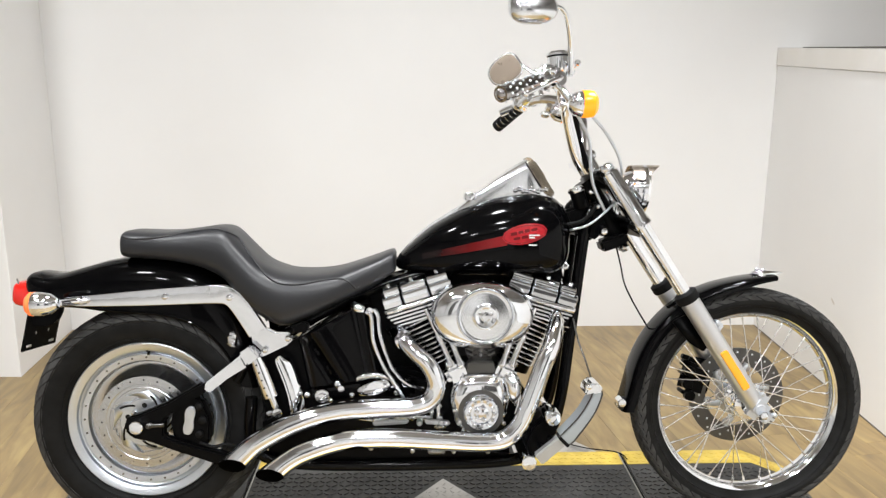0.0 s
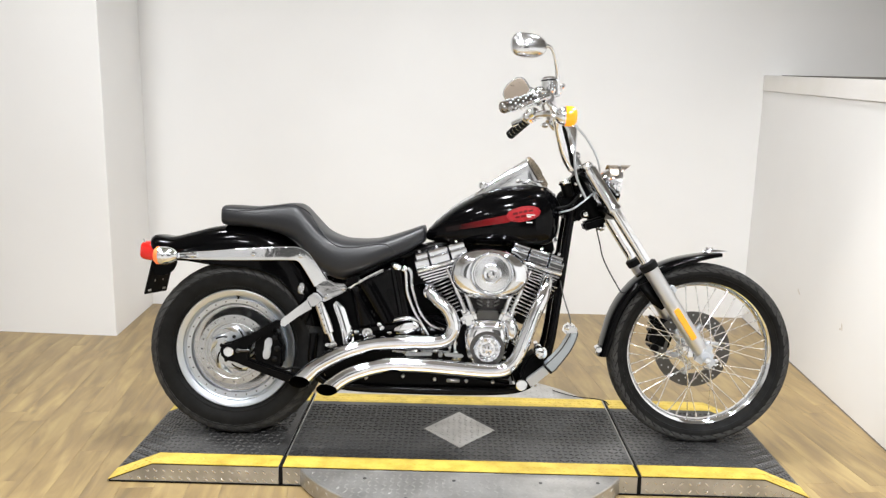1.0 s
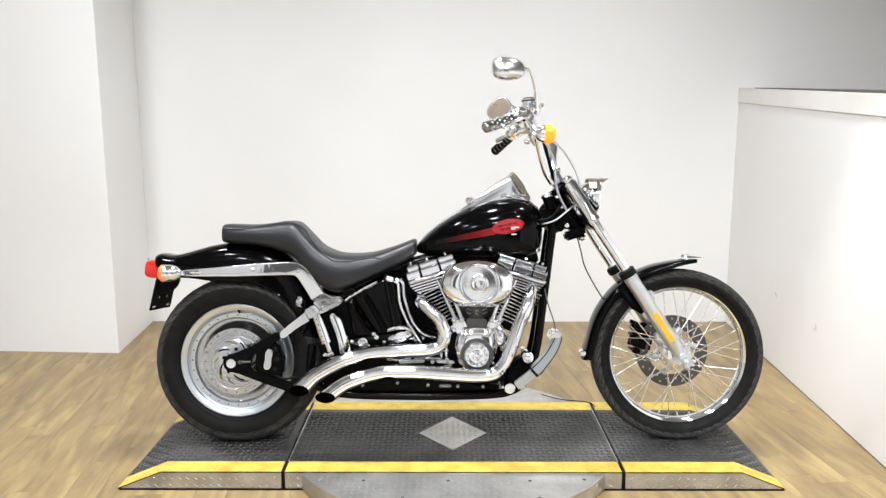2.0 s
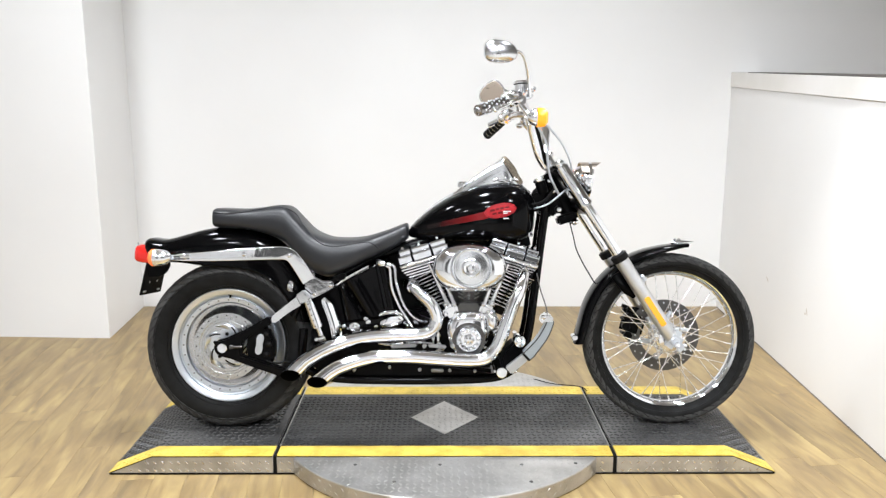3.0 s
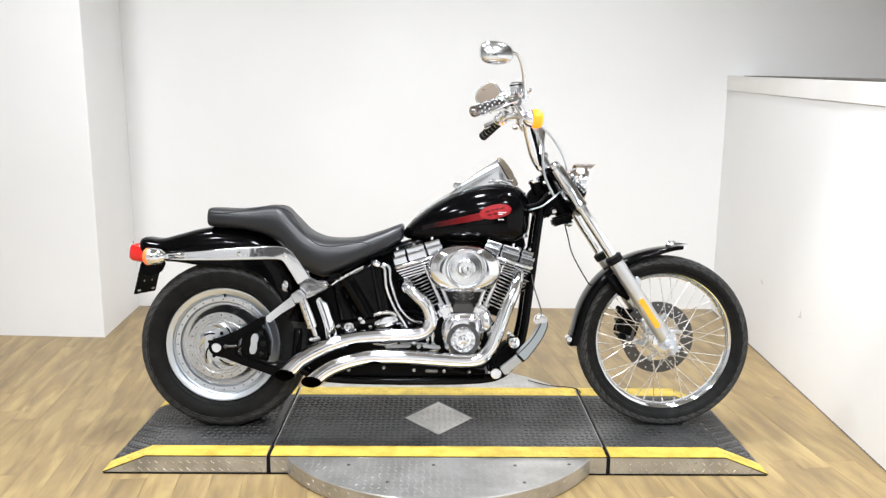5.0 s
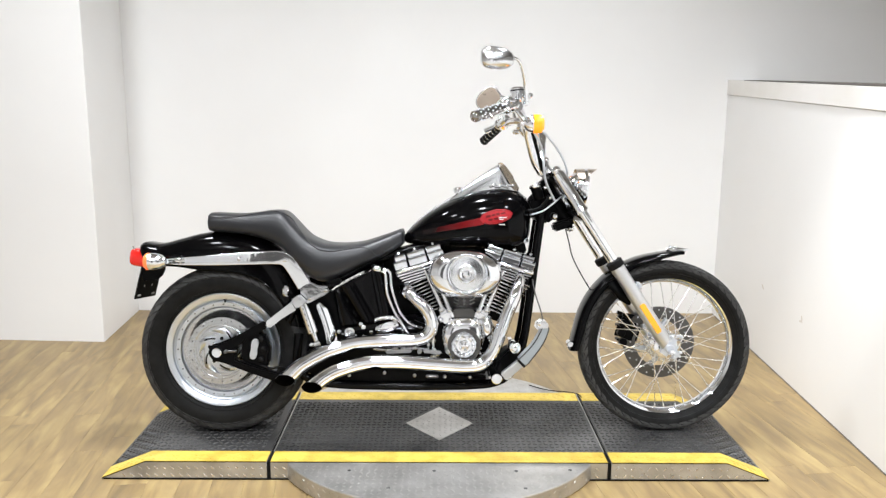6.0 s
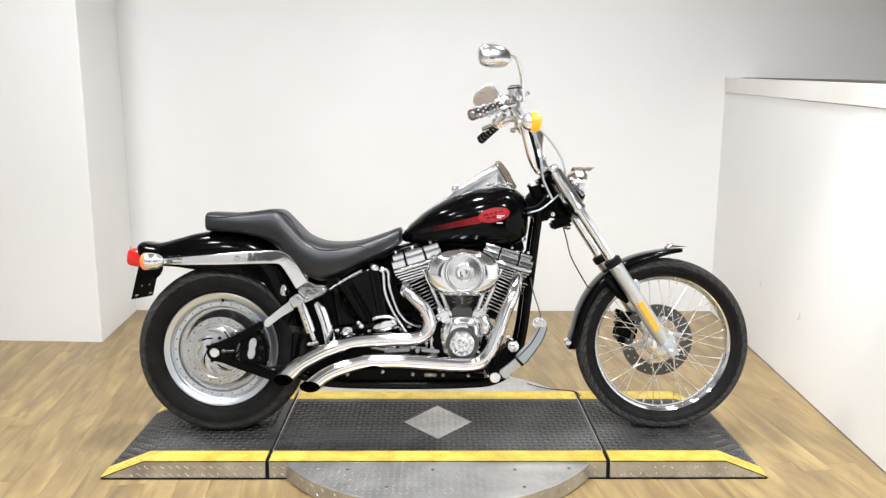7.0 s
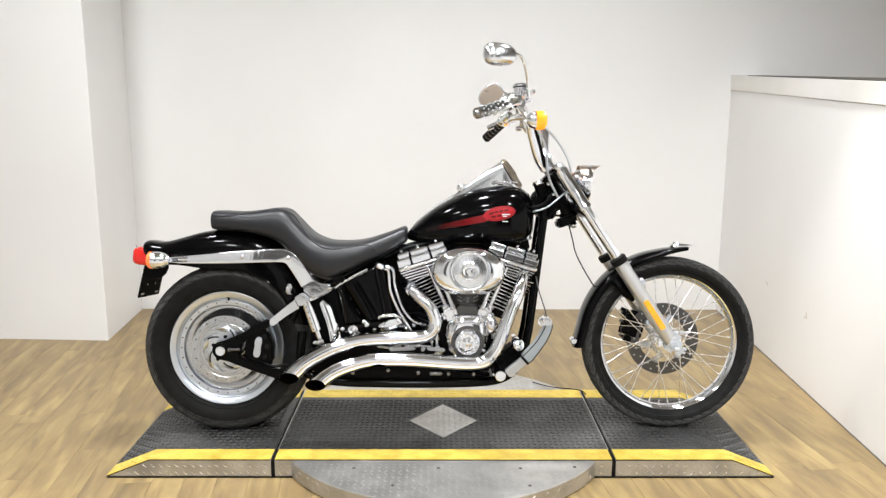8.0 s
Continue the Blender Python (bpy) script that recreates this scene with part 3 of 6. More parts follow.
def lattice(x0, x1, y0, y1, step=PITCH, deep=None, turn=45):
    deep = deep or step
    for i in range(int((x1 - x0) / step)):
        for j in range(int((y1 - y0) / deep)):
            yield x0 + (i + 0.5) * step, y0 + (j + 0.5) * deep, radians(turn if (i + j) % 2 else -turn)


for panel, x0, x1, bend, tip in ((centre_panel, -0.625, 0.625, 9, 9.1), (left_ramp, -1.25, -0.65, 1.095, 1.262), (right_ramp, 0.65, 1.235, 1.078, 1.245)):
    for material, ya, yb, worn in ((TREAD, YF + 0.004, YR - 0.004, 0.0), (YELLOW, FRONT + 0.006, YF - 0.004, 0.0), (YELLOW, YR + 0.004, REAR - 0.006, 0.0)):
        cells = []
        for x, y, turn in lattice(x0, x1, ya, yb, 0.0215, 0.0262, 34):
            if in_diamond(x, y):
                continue
            z = deck_z(x, bend, tip) + 0.003
            tilt = 0.0
            if abs(x) > bend:
                tilt = math.degrees(math.atan(TOP / (tip - bend))) * (1 if x > 0 else -1)
            cells.append((pose(x, y, z, 0, tilt, 0), turn))
        lugs("tread_pattern", cells, panel, YELLOW if material is YELLOW else LUGTOP, 0.0225, 0.0066, 0.0016 if material is YELLOW else 0.0032)
    cells = []
    for x, z, turn in lattice(x0, x1, 0.002, TOP, 0.0300):
        if z < deck_z(x, bend, tip) - 0.011:
            if not (panel is centre_panel and abs(x) < 0.55):
                cells.append((pose(x, FRONT, z, 90, 0, 0), turn if panel is right_ramp else radians(-40)))
    each_lug(cells, panel, 0.0235, 0.0064, 0.0024, STAINLESS)
cells = [(pose(x, y, TOP + 0.0055), turn) for x, y, turn in lattice(-0.15, 0.15, -0.2, 0.17) if abs(x) / 0.125 + abs(y + 0.015) / 0.152 < 1]
each_lug(cells, diamond, 0.019, 0.0052, 0.0013)
cells = [(pose(x, y, TOP - 0.004), turn) for x, y, turn in lattice(-0.68, 0.68, -0.69, 0.67, 0.0255)
         if math.hypot(x, y + 0.012) < DISC - 0.014 and (y < FRONT - 0.012 or y > REAR + 0.012)]
each_lug([c for c in cells if c[0].translation.y < FRONT], disc, 0.019, 0.0052, 0.0011)
lugs("tread_pattern", [c for c in cells if c[0].translation.y > 0], disc, STEEL, 0.019, 0.0052, 0.0011)
cells = []
for k in range(150):
    a = 2 * math.pi * k / 150
    for row, z in enumerate((0.02, 0.046)):
        cells.append((pose(DISC * math.cos(a), DISC * math.sin(a) - 0.012, z, 90, 0, 90 + math.degrees(a)), radians(45 if (k + row) % 2 else -45)))
lugs("rim_pattern", cells, disc, STEEL, 0.016, 0.0045, 0.001)
bm = bmesh.new()
for bx, by in ((-0.33, -0.43), (-0.02, -0.43), (0.28, -0.43), (0.48, -0.42), (-0.18, -0.56), (0.3, -0.56)):
    lathe([(0.0, 0.0), (0.007, 0.0), (0.006, 0.002), (0.0, 0.0026)], pose(bx, by, TOP - 0.004, 90), 12, bm, False)
pieces("screw_head", bm, DARKSTEEL, disc, "small dark screw head")

# ---- motorcycle ----
# built upright in its own frame (x ahead, y to its left, z up), then leaned to its left
bike = tagged(new("motorcycle"), "black cruiser motorcycle with chrome engine, pipes and tall handlebars", "motorcycle")
bike.matrix_world = pose(0, -0.05, TOP + 0.005, -4.0, 0, 0)
RU, RV, RR = -0.866, 0.328, 0.3350
FU, FV, FR = 0.918, 0.345, 0.3468
FENDER_V = 0.353
REAR_AXLE, FRONT_AXLE = at_axle(RU, RV), at_axle(FU, FV)


def tyre_profile(rim, outer, half):
    side = [(rim - 0.012, 0.62), (rim + 0.002, 0.74), (rim + 0.010, 0.86)]
    h = outer - rim
    side += [(rim + 0.30 * h, 0.97), (rim + 0.52 * h, 1.0), (rim + 0.72 * h, 0.95), (rim + 0.86 * h, 0.80), (rim + 0.95 * h, 0.56), (outer - 0.0015, 0.28)]
    side = [(r, -s * half) for r, s in side]
    smooth = [tuple(p) for p in spline(side, 3)]
    return smooth + [(outer, 0.0)] + [(r, -s) for r, s in smooth[::-1]]


def surface(profile, share):
    """A point of a profile at a share of its length, with the direction out of it."""
    k = share * (len(profile) - 1)
    i = min(int(k), len(profile) - 2)
    f = k - i
    a, b = profile[i], profile[i + 1]
    r, s = a[0] + (b[0] - a[0]) * f, a[1] + (b[1] - a[1]) * f
    d = Vector((b[0] - a[0], b[1] - a[1])).normalized()
    return r, s, (-d.y * -1, d.x * -1)


def tread_blocks(profile, m, count, rows, lift_by=0.003):
    """Raised tread blocks round a tyre: rows of (share from, share to, skew, width share)."""
    bm = bmesh.new()
    for share0, share1, skew, wide in rows:
        for k in range(count):
            grid = []
            for side in (0, 1):
                line = []
                for step in range(4):
                    f = step / 3
                    share = share0 + (share1 - share0) * f
                    a = 2 * math.pi * (k + skew * f + wide * side) / count
                    r, s, _ = surface(profile, share)
                    line.append((r, s, a))
                grid.append(line)
            tops, lows = [], []
            for line in grid:
                tops.append([bm.verts.new(m @ Vector(((r + lift_by) * math.cos(a), s * 1.012, (r + lift_by) * math.sin(a)))) for r, s, a in line])
                lows.append([bm.verts.new(m @ Vector(((r - 0.002) * math.cos(a), s * 0.98, (r - 0.002) * math.sin(a)))) for r, s, a in line])
            for i in range(3):
                bm.faces.new((tops[0][i], tops[0][i + 1], tops[1][i + 1], tops[1][i]))
                bm.faces.new((tops[0][i], lows[0][i], lows[0][i + 1], tops[0][i + 1]))
                bm.faces.new((tops[1][i + 1], lows[1][i + 1], lows[1][i], tops[1][i]))
            bm.faces.new((tops[0][0], tops[1][0], lows[1][0], lows[0][0]))
            bm.faces.new((tops[0][3], lows[0][3], lows[1][3], tops[1][3]))
    bmesh.ops.recalc_face_normals(bm, faces=bm.faces)
    return bm


# rear wheel
rim_prof = [(0.200, 0.070), (0.224, 0.078), (0.226, 0.072), (0.212, 0.060), (0.212, -0.060), (0.226, -0.072), (0.2245, -0.079), (0.222, -0.081),
            (0.2025, -0.0765), (0.2005, -0.0745), (0.1995, -0.062), (0.1975, -0.061), (0.1910, -0.056), (0.1895, -0.0565), (0.1890, -0.0680), (0.1875, -0.0695), (0.1715, -0.0670), (0.1700, -0.0650),
            (0.1690, -0.050), (0.160, -0.046), (0.160, 0.045), (0.17, 0.05)]
rear_wheel = part("rear_wheel", lathe([(r * 1.015, s) for r, s in rim_prof], REAR_AXLE, 96), SATIN, bike, "polished aluminium disc wheel")
part("wheel_dish", lathe([(0.1700, -0.0500), (0.1685, -0.0520), (0.1660, -0.0525), (0.1500, -0.0480), (0.1350, -0.0440), (0.1000, -0.0380), (0.05, -0.040), (0.02, -0.040), (0.02, 0.040), (0.09, 0.036), (0.1700, 0.044)], REAR_AXLE, 96), DISH, rear_wheel, "mirror-polished inner wheel dish")
rt_prof = tyre_profile(0.2255, RR, 0.099)
tyre = part("tyre", lathe(rt_prof, REAR_AXLE, 96), RUBBER, rear_wheel, "wide black rubber tyre")
tread = part("tread", tread_blocks(rt_prof, REAR_AXLE, 44, ((0.262, 0.322, 0.9, 0.80), (0.678, 0.738, -0.9, 0.80), (0.33, 0.41, 0.5, 0.86), (0.42, 0.495, 0.5, 0.88), (0.505, 0.58, -0.5, 0.88), (0.59, 0.67, -0.5, 0.86)), 0.0034), TREADRUB, rear_wheel, "tread blocks")
tread["kind"] = "stuff"
for r, s in ((0.2420, -0.0905), (0.2950, -0.0990)):
    part("sidewall_rib", lathe([(r - 0.0022, s + 0.003), (r - 0.0012, s - 0.0016), (r + 0.0012, s - 0.0016), (r + 0.0022, s + 0.003)], REAR_AXLE, 80), RUBBER, rear_wheel, "thin raised rib on the sidewall")
bm = bmesh.new()
for k in range(28):
    a = 2 * math.pi * k / 28
    knob(RU + 0.183 * math.cos(a), RV + 0.183 * math.sin(a), -0.064, -0.0712, 0.0030, bm, 8, 0.001)
pieces("rim_bolt", bm, DARKSTEEL, rear_wheel, "small dark rim bolt")
bm = bmesh.new()
knob(RU + 0.005, RV + 0.205, -0.06, -0.075, 0.006, bm, 10)
rod((RU + 0.006, -0.062, RV + 0.200), (RU + 0.009, -0.078, RV + 0.194), 0.004, 8, bm)
part("valve_stem", bm, MATTBLACK, rear_wheel, "black valve stem")
rotor = part("brake_rotor", lathe([(0.088, -0.0975), (0.100, -0.0975), (0.102, -0.0960), (0.110, -0.0960), (0.112, -0.0975), (0.134, -0.0975), (0.134, -0.0925), (0.088, -0.0925)], REAR_AXLE, 72), ROTOR, rear_wheel, "polished steel brake rotor")
bm = bmesh.new()
for k in range(20):
    a = 2 * math.pi * k / 20
    knob(RU + 0.123 * math.cos(a), RV + 0.123 * math.sin(a), -0.095, -0.0979, 0.0028, bm, 8, 0.0004)
pieces("rotor_hole", bm, MATTBLACK, rear_wheel, "drilled hole")
carrier = part("rotor_carrier", lathe([(0.0, -0.1007), (0.068, -0.1007), (0.070, -0.099), (0.070, -0.09), (0.0, -0.09)], REAR_AXLE, 60, None, False), SATIN, rear_wheel, "satin rotor carrier with swept arms")
bm = bmesh.new()
for k in range(5):
    a = 2 * math.pi * k / 5 + 0.5
    inner, outer = [], []
    for i in range(9):
        f = i / 8
        r = 0.054 + 0.040 * f
        inner.append((RU + r * math.cos(a + 0.95 * f), RV + r * math.sin(a + 0.95 * f)))
        outer.append((RU + r * math.cos(a + 0.85 + 0.80 * f), RV + r * math.sin(a + 0.85 + 0.80 * f)))
    plate(inner + outer[::-1], -0.094, -0.1005, 0.0015, bm)
pieces("carrier_arm", bm, SATIN, rear_wheel, "swept satin carrier arm")
part("rotor_back", lathe([(0.060, -0.0945), (0.092, -0.0945), (0.092, -0.090), (0.060, -0.090)], REAR_AXLE, 60), ROTOR, rear_wheel, "brownish polished steel behind the arms")
bm = bmesh.new()
for k in range(5):
    a = 2 * math.pi * k / 5 + 0.5
    knob(RU + 0.050 * math.cos(a - 0.2), RV + 0.050 * math.sin(a - 0.2), -0.099, -0.1013, 0.0075, bm, 14, 0.0006)
    pts = []
    for i in range(7):
        f = i / 6
        r, b = 0.054 + 0.026 * f, a + 0.30 + 0.55 * f
        pts.append((RU + r * math.cos(b), -0.0992, RV + r * math.sin(b)))
    tube(pts, 0.0036, 8, 1, bm)
pieces("carrier_slot", bm, MATTBLACK, rear_wheel, "dark slot")
bm = bmesh.new()
for k in range(5):
    a = 2 * math.pi * k / 5 + 1.1
    knob(RU + 0.040 * math.cos(a), RV + 0.040 * math.sin(a), -0.10, -0.108, 0.0085, bm, 12)
pieces("rotor_bolt", bm, CHROME, rear_wheel, "chrome rotor bolt")
part("hub", lathe([(0.0, -0.128), (0.026, -0.128), (0.030, -0.120), (0.032, -0.1), (0.032, 0.10), (0.0, 0.10)], REAR_AXLE, 32, None, False), CAST, rear_wheel)

# front wheel
frim = [(0.268, -0.022), (0.282, -0.032), (0.291, -0.034), (0.292, -0.030), (0.284, -0.024), (0.277, -0.014), (0.274, 0.0), (0.277, 0.014), (0.284, 0.024),
        (0.292, 0.030), (0.291, 0.034), (0.282, 0.032), (0.268, 0.022), (0.262, 0.010), (0.260, 0.0), (0.262, -0.010)]
front_wheel = part("front_wheel", lathe(frim, FRONT_AXLE, 120), CHROME, bike, "laced wheel with chrome rim and wire spokes")
ft_prof = tyre_profile(0.289, FR, 0.049)
part("tyre", lathe(ft_prof, FRONT_AXLE, 120), RUBBER, front_wheel, "narrow black rubber tyre")
tread = part("tread", tread_blocks(ft_prof, FRONT_AXLE, 50, ((0.228, 0.282, 0.55, 0.70), (0.296, 0.352, -0.55, 0.70), (0.366, 0.415, 0.50, 0.74), (0.428, 0.572, 0.25, 0.78),
                                                             (0.585, 0.634, -0.50, 0.74), (0.648, 0.704, 0.55, 0.70), (0.718, 0.772, -0.55, 0.70)), 0.0042), TREADRUB, front_wheel, "zigzag tread blocks")
tread["kind"] = "stuff"
for r, s in ((0.3005, -0.0440),):
    part("sidewall_rib", lathe([(r - 0.0016, s + 0.002), (r - 0.0008, s - 0.0012), (r + 0.0008, s - 0.0012), (r + 0.0016, s + 0.002)], FRONT_AXLE, 90), RUBBER, front_wheel, "thin raised rib on the sidewall")
part("hub", lathe([(0.0, -0.066), (0.020, -0.066), (0.024, -0.058), (0.030, -0.050), (0.047, -0.046), (0.048, -0.038), (0.030, -0.032), (0.024, 0.0), (0.028, 0.032),
                   (0.043, 0.038), (0.043, 0.046), (0.030, 0.054), (0.0, 0.06)], FRONT_AXLE, 40, None, False), CHROME, front_wheel, "chrome wheel hub")
rotor = part("brake_rotor", lathe([(0.098, 0.060), (0.150, 0.060), (0.150, 0.065), (0.098, 0.065)], FRONT_AXLE, 72), DARKSTEEL, front_wheel, "dark steel brake rotor")
bm = bmesh.new()
for k in range(6):
    a = 2 * math.pi * k / 6 + 0.2
    u, v = math.cos(a), math.sin(a)
    tube([(FU + 0.03 * u, 0.058, FV + 0.03 * v), (FU + 0.065 * u - 0.012 * v, 0.060, FV + 0.065 * v + 0.012 * u), (FU + 0.103 * u, 0.061, FV + 0.103 * v)], 0.011, 8, 4, bm)
pieces("carrier_arm", bm, SATIN, front_wheel, "cast rotor carrier arm")
bm = lathe([(0.026, 0.050), (0.058, 0.052), (0.064, 0.055), (0.064, 0.066), (0.026, 0.066)], FRONT_AXLE, 36)
for k in range(6):
    a = 2 * math.pi * k / 6 + 0.2
    ball((FU + 0.092 * math.cos(a), 0.058, FV + 0.092 * math.sin(a)), (0.014, 0.008, 0.014), bm=bm, n=12)
part("carrier", bm, CAST, front_wheel, "cast silver rotor carrier")
bm = bmesh.new()
for k in range(36):
    a = 2 * math.pi * k / 36
    rr = 0.136 if k % 2 else 0.118
    knob(FU + rr * math.cos(a), FV + rr * math.sin(a), 0.062, 0.0595, 0.0034, bm, 8, 0.0003)
pieces("rotor_hole", bm, SATIN, front_wheel, "drilled hole")

SPOKES = 10
meshes = []
for side, skew in ((-1, 1), (1, 1), (-1, -1), (1, -1)):
    a = radians(82 * skew)
    start = (0.046 * math.cos(a), side * 0.041, 0.046 * math.sin(a))
    end = (0.264, side * 0.006, 0.0)
    bm = tube([start, end], 0.00175, 8, 1)
    rod((0.247, side * 0.0085, 0.046 * math.sin(a) * 0.065), (0.266, side * 0.0055, 0.0), 0.0036, 8, bm)
    ob = part("spoke", bm, STAINLESS, front_wheel)
    meshes.append(ob)
for t, ob in enumerate(meshes):
    for k in range(SPOKES):
        a = -360 / SPOKES * (k + t * 0.25) + 6
        c = ob if k == SPOKES - 1 else new("spoke", ob.data.copy())
        c.parent = front_wheel
        c.data.transform(FRONT_AXLE @ pose(0, 0, 0, 0, a, 0))
bm = bmesh.new()
knob(FU - 0.008, FV - 0.003, -0.09, -0.160, 0.013, bm, 6)
part("axle_nut", bm, CHROME, front_wheel, "chrome axle nut")
bm = bmesh.new()
block((FU + 0.035, -0.0, FV - 0.268), (0.05, 0.028, 0.013), 0.003, bm=bm)
part("wheel_weight", bm, SATIN, front_wheel, "small clip-on wheel weights")

# fork
ALONG = Vector((0.905 - 0.452, 0, 0.357 - 1.045)).normalized()


def leg_point(s, w, side=0.0):
    """A point on a fork leg, s metres down from its top; side: metres ahead of the tube."""
    p = Vector((0.452, 0, 1.045)) + ALONG * s
    ahead = Vector((-ALONG.z, 0, ALONG.x))
    p = p + ahead * side
    return (p.x, w, p.z)


LEG = 0.831
for w in (-0.112, 0.112):
    near = w < 0
    fork = part("fork_leg", lathe([(0.0, 0.0), (0.0268, 0.0), (0.0282, 0.006), (0.0282, 0.34), (0.024, 0.372), (0.0, 0.372)],
                Matrix.Translation(leg_point(0.445, w)) @ Vector((0, 1, 0)).rotation_difference(ALONG).to_matrix().to_4x4(), 28, None, False), SLIDER, bike, "satin aluminium fork slider")
    part("fork_tube", tube([leg_point(0.10, w), leg_point(0.46, w)], 0.0200, 24, 1), CHROME, fork, "chrome fork tube")
    part("upper_cover", lathe([(0.0, 0.0), (0.018, 0.0), (0.0262, 0.006), (0.0262, 0.170), (0.0290, 0.174), (0.0290, 0.186), (0.022, 0.190), (0.0, 0.190)],
         Matrix.Translation(leg_point(0.0, w)) @ Vector((0, 1, 0)).rotation_difference(ALONG).to_matrix().to_4x4(), 28, None, False), CHROME, fork, "chrome upper fork cover")
    part("dust_seal", lathe([(0.0, 0.0), (0.026, 0.0), (0.0335, 0.005), (0.0335, 0.026), (0.0315, 0.031), (0.0, 0.031)],
         Matrix.Translation(leg_point(0.415, w)) @ Vector((0, 1, 0)).rotation_difference(ALONG).to_matrix().to_4x4(), 28, None, False), MATTBLACK, fork, "black rubber fork seal")
    bm = block(leg_point(LEG - 0.008, w, 0.004), (0.072, 0.056, 0.078), 0.020, (0, 33, 0))
    block(leg_point(LEG + 0.030, w, 0.010), (0.050, 0.046, 0.030), 0.010, (0, 33, 0), bm)
    for d_s, d_a in ((0.032, 0.026), (0.032, -0.008), (-0.040, 0.030)):
        knob(*[leg_point(LEG + d_s, w, d_a)[i] for i in (0, 2)], w - 0.02, w - 0.034 if near else w + 0.034, 0.0065, bm, 8)
    knob(*[leg_point(LEG - 0.002, w)[i] for i in (0, 2)], w - 0.02, w - 0.030 if near else w + 0.030, 0.018, bm)
    part("axle_clamp", bm, SATIN, fork, "cast axle clamp")
    bm = bmesh.new()
    block(leg_point(0.56, w, 0.030), (0.016, 0.020, 0.030), 0.004, (0, 33, 0), bm)
    knob(*[leg_point(0.545, w, 0.034)[i] for i in (0, 2)], w + 0.01, w - 0.012, 0.008, bm)
    part("fender_mount", bm, SATIN, fork, "fender mount lug")
    if near:
        bm = plate([leg_point(0.617, 0, 0.007)[::2], leg_point(0.620, 0, 0.010)[::2], leg_point(0.747, 0, 0.010)[::2], leg_point(0.750, 0, 0.007)[::2],
                    leg_point(0.750, 0, -0.010)[::2], leg_point(0.747, 0, -0.013)[::2], leg_point(0.620, 0, -0.013)[::2], leg_point(0.617, 0, -0.010)[::2]], w - 0.024, w - 0.034, 0.002)
        part("reflector", bm, REFLEX, fork, "long amber side reflector")
bm = bmesh.new()
for s, deep in ((0.025, 0.05), (0.185, 0.058)):
    block(leg_point(s, 0.0, -0.012), (0.085, 0.25, 0.032), 0.012, (0, 33, 0), bm)
triple = part("triple_tree", bm, POWDER, bike, "black fork yoke")
bm = bmesh.new()
for w in (-0.112, 0.112):
    lathe([(0.0, -0.022), (0.014, -0.022), (0.021, -0.012), (0.022, 0.0), (0.0, 0.0)],
          Matrix.Translation(leg_point(0.0, w)) @ Vector((0, 1, 0)).rotation_difference(ALONG).to_matrix().to_4x4(), 20, bm, False)
pieces("fork_cap", bm, CHROME, triple, "chrome fork cap")

# front fender: a shell round the wheel
rings = []
for i in range(41):
    f = i / 40
    a = radians(184 - f * 104)
    flare = 0.020 * max(0, 1 - f / 0.16) ** 2 + 0.017 * max(0, (f - 0.80) / 0.20) ** 1.6
    ro = 0.372 + flare
    half_w = 0.062 - 0.010 * max(0, (f - 0.85) / 0.15)
    depth = 0.033 - 0.018 * max(0, (f - 0.75) / 0.25)
    ring = []
    for k in range(15):
        b = math.pi * k / 14
        s = math.sin(b) ** 0.75
        r = ro - depth * (1 - s)
        ring.append((FU + r * math.cos(a), -half_w * math.cos(b) / max(abs(math.cos(b)), 1e-6) * abs(math.cos(b)) ** 0.38, FENDER_V + r * math.sin(a)))
    rings.append(ring)
bm = loft(rings, None, False, False)
bmesh.ops.solidify(bm, geom=bm.faces[:], thickness=0.003)
ffender = part("front_fender", bm, PAINT, bike, "gloss black front fender")
bm = tube([(0.925, 0, FENDER_V + 0.386), (0.950, 0, FENDER_V + 0.382), (0.985, 0, FENDER_V + 0.382), (1.018, 0, FENDER_V + 0.387)], [0.004, 0.013, 0.011, 0.0012], 16, 6)
ball((0.958, 0.0, FENDER_V + 0.395), (0.010, 0.009, 0.007), (0, 0, 0), bm)
ball((0.940, 0.0, FENDER_V + 0.398), (0.006, 0.008, 0.005), (0, 0, 0), bm)
for w in (-0.03, 0.03):
    ball((0.945, w, FENDER_V + 0.380), (0.012, 0.006, 0.005), (0, 8, 0), bm)
part("fender_tip", bm, CHROME, ffender, "chrome fender tip ornament")
bm = ball((0.533, 0, FENDER_V - 0.012), (0.012, 0.02, 0.016))
knob(0.528, FENDER_V + 0.0, -0.01, -0.05, 0.013, bm)
part("fender_bolt", bm, CHROME, ffender, "chrome bolt at the fender end")
bm = bmesh.new()
for w in (-1, 1):
    plate([(0.662, 0.605), (0.70, 0.625), (0.745, 0.56), (0.770, 0.535), (0.755, 0.515), (0.715, 0.54)], w * 0.066, w * 0.086, 0.003, bm)
pieces("fender_bracket", bm, POWDER, ffender, "black fender bracket")
bm = bmesh.new()
block((0.795, 0.085, 0.392), (0.100, 0.060, 0.136), 0.030, (0, 16, 0), bm)
block((0.775, 0.080, 0.438), (0.056, 0.050, 0.050), 0.014, (0, 24, 0), bm)
for du, dv in ((-0.034, 0.034), (-0.040, -0.005), (-0.032, -0.044)):
    knob(0.798 + du, 0.390 + dv, 0.06, 0.040, 0.017, bm)
rod((0.765, 0.07, 0.462), (0.745, 0.07, 0.470), 0.008, 10, bm)
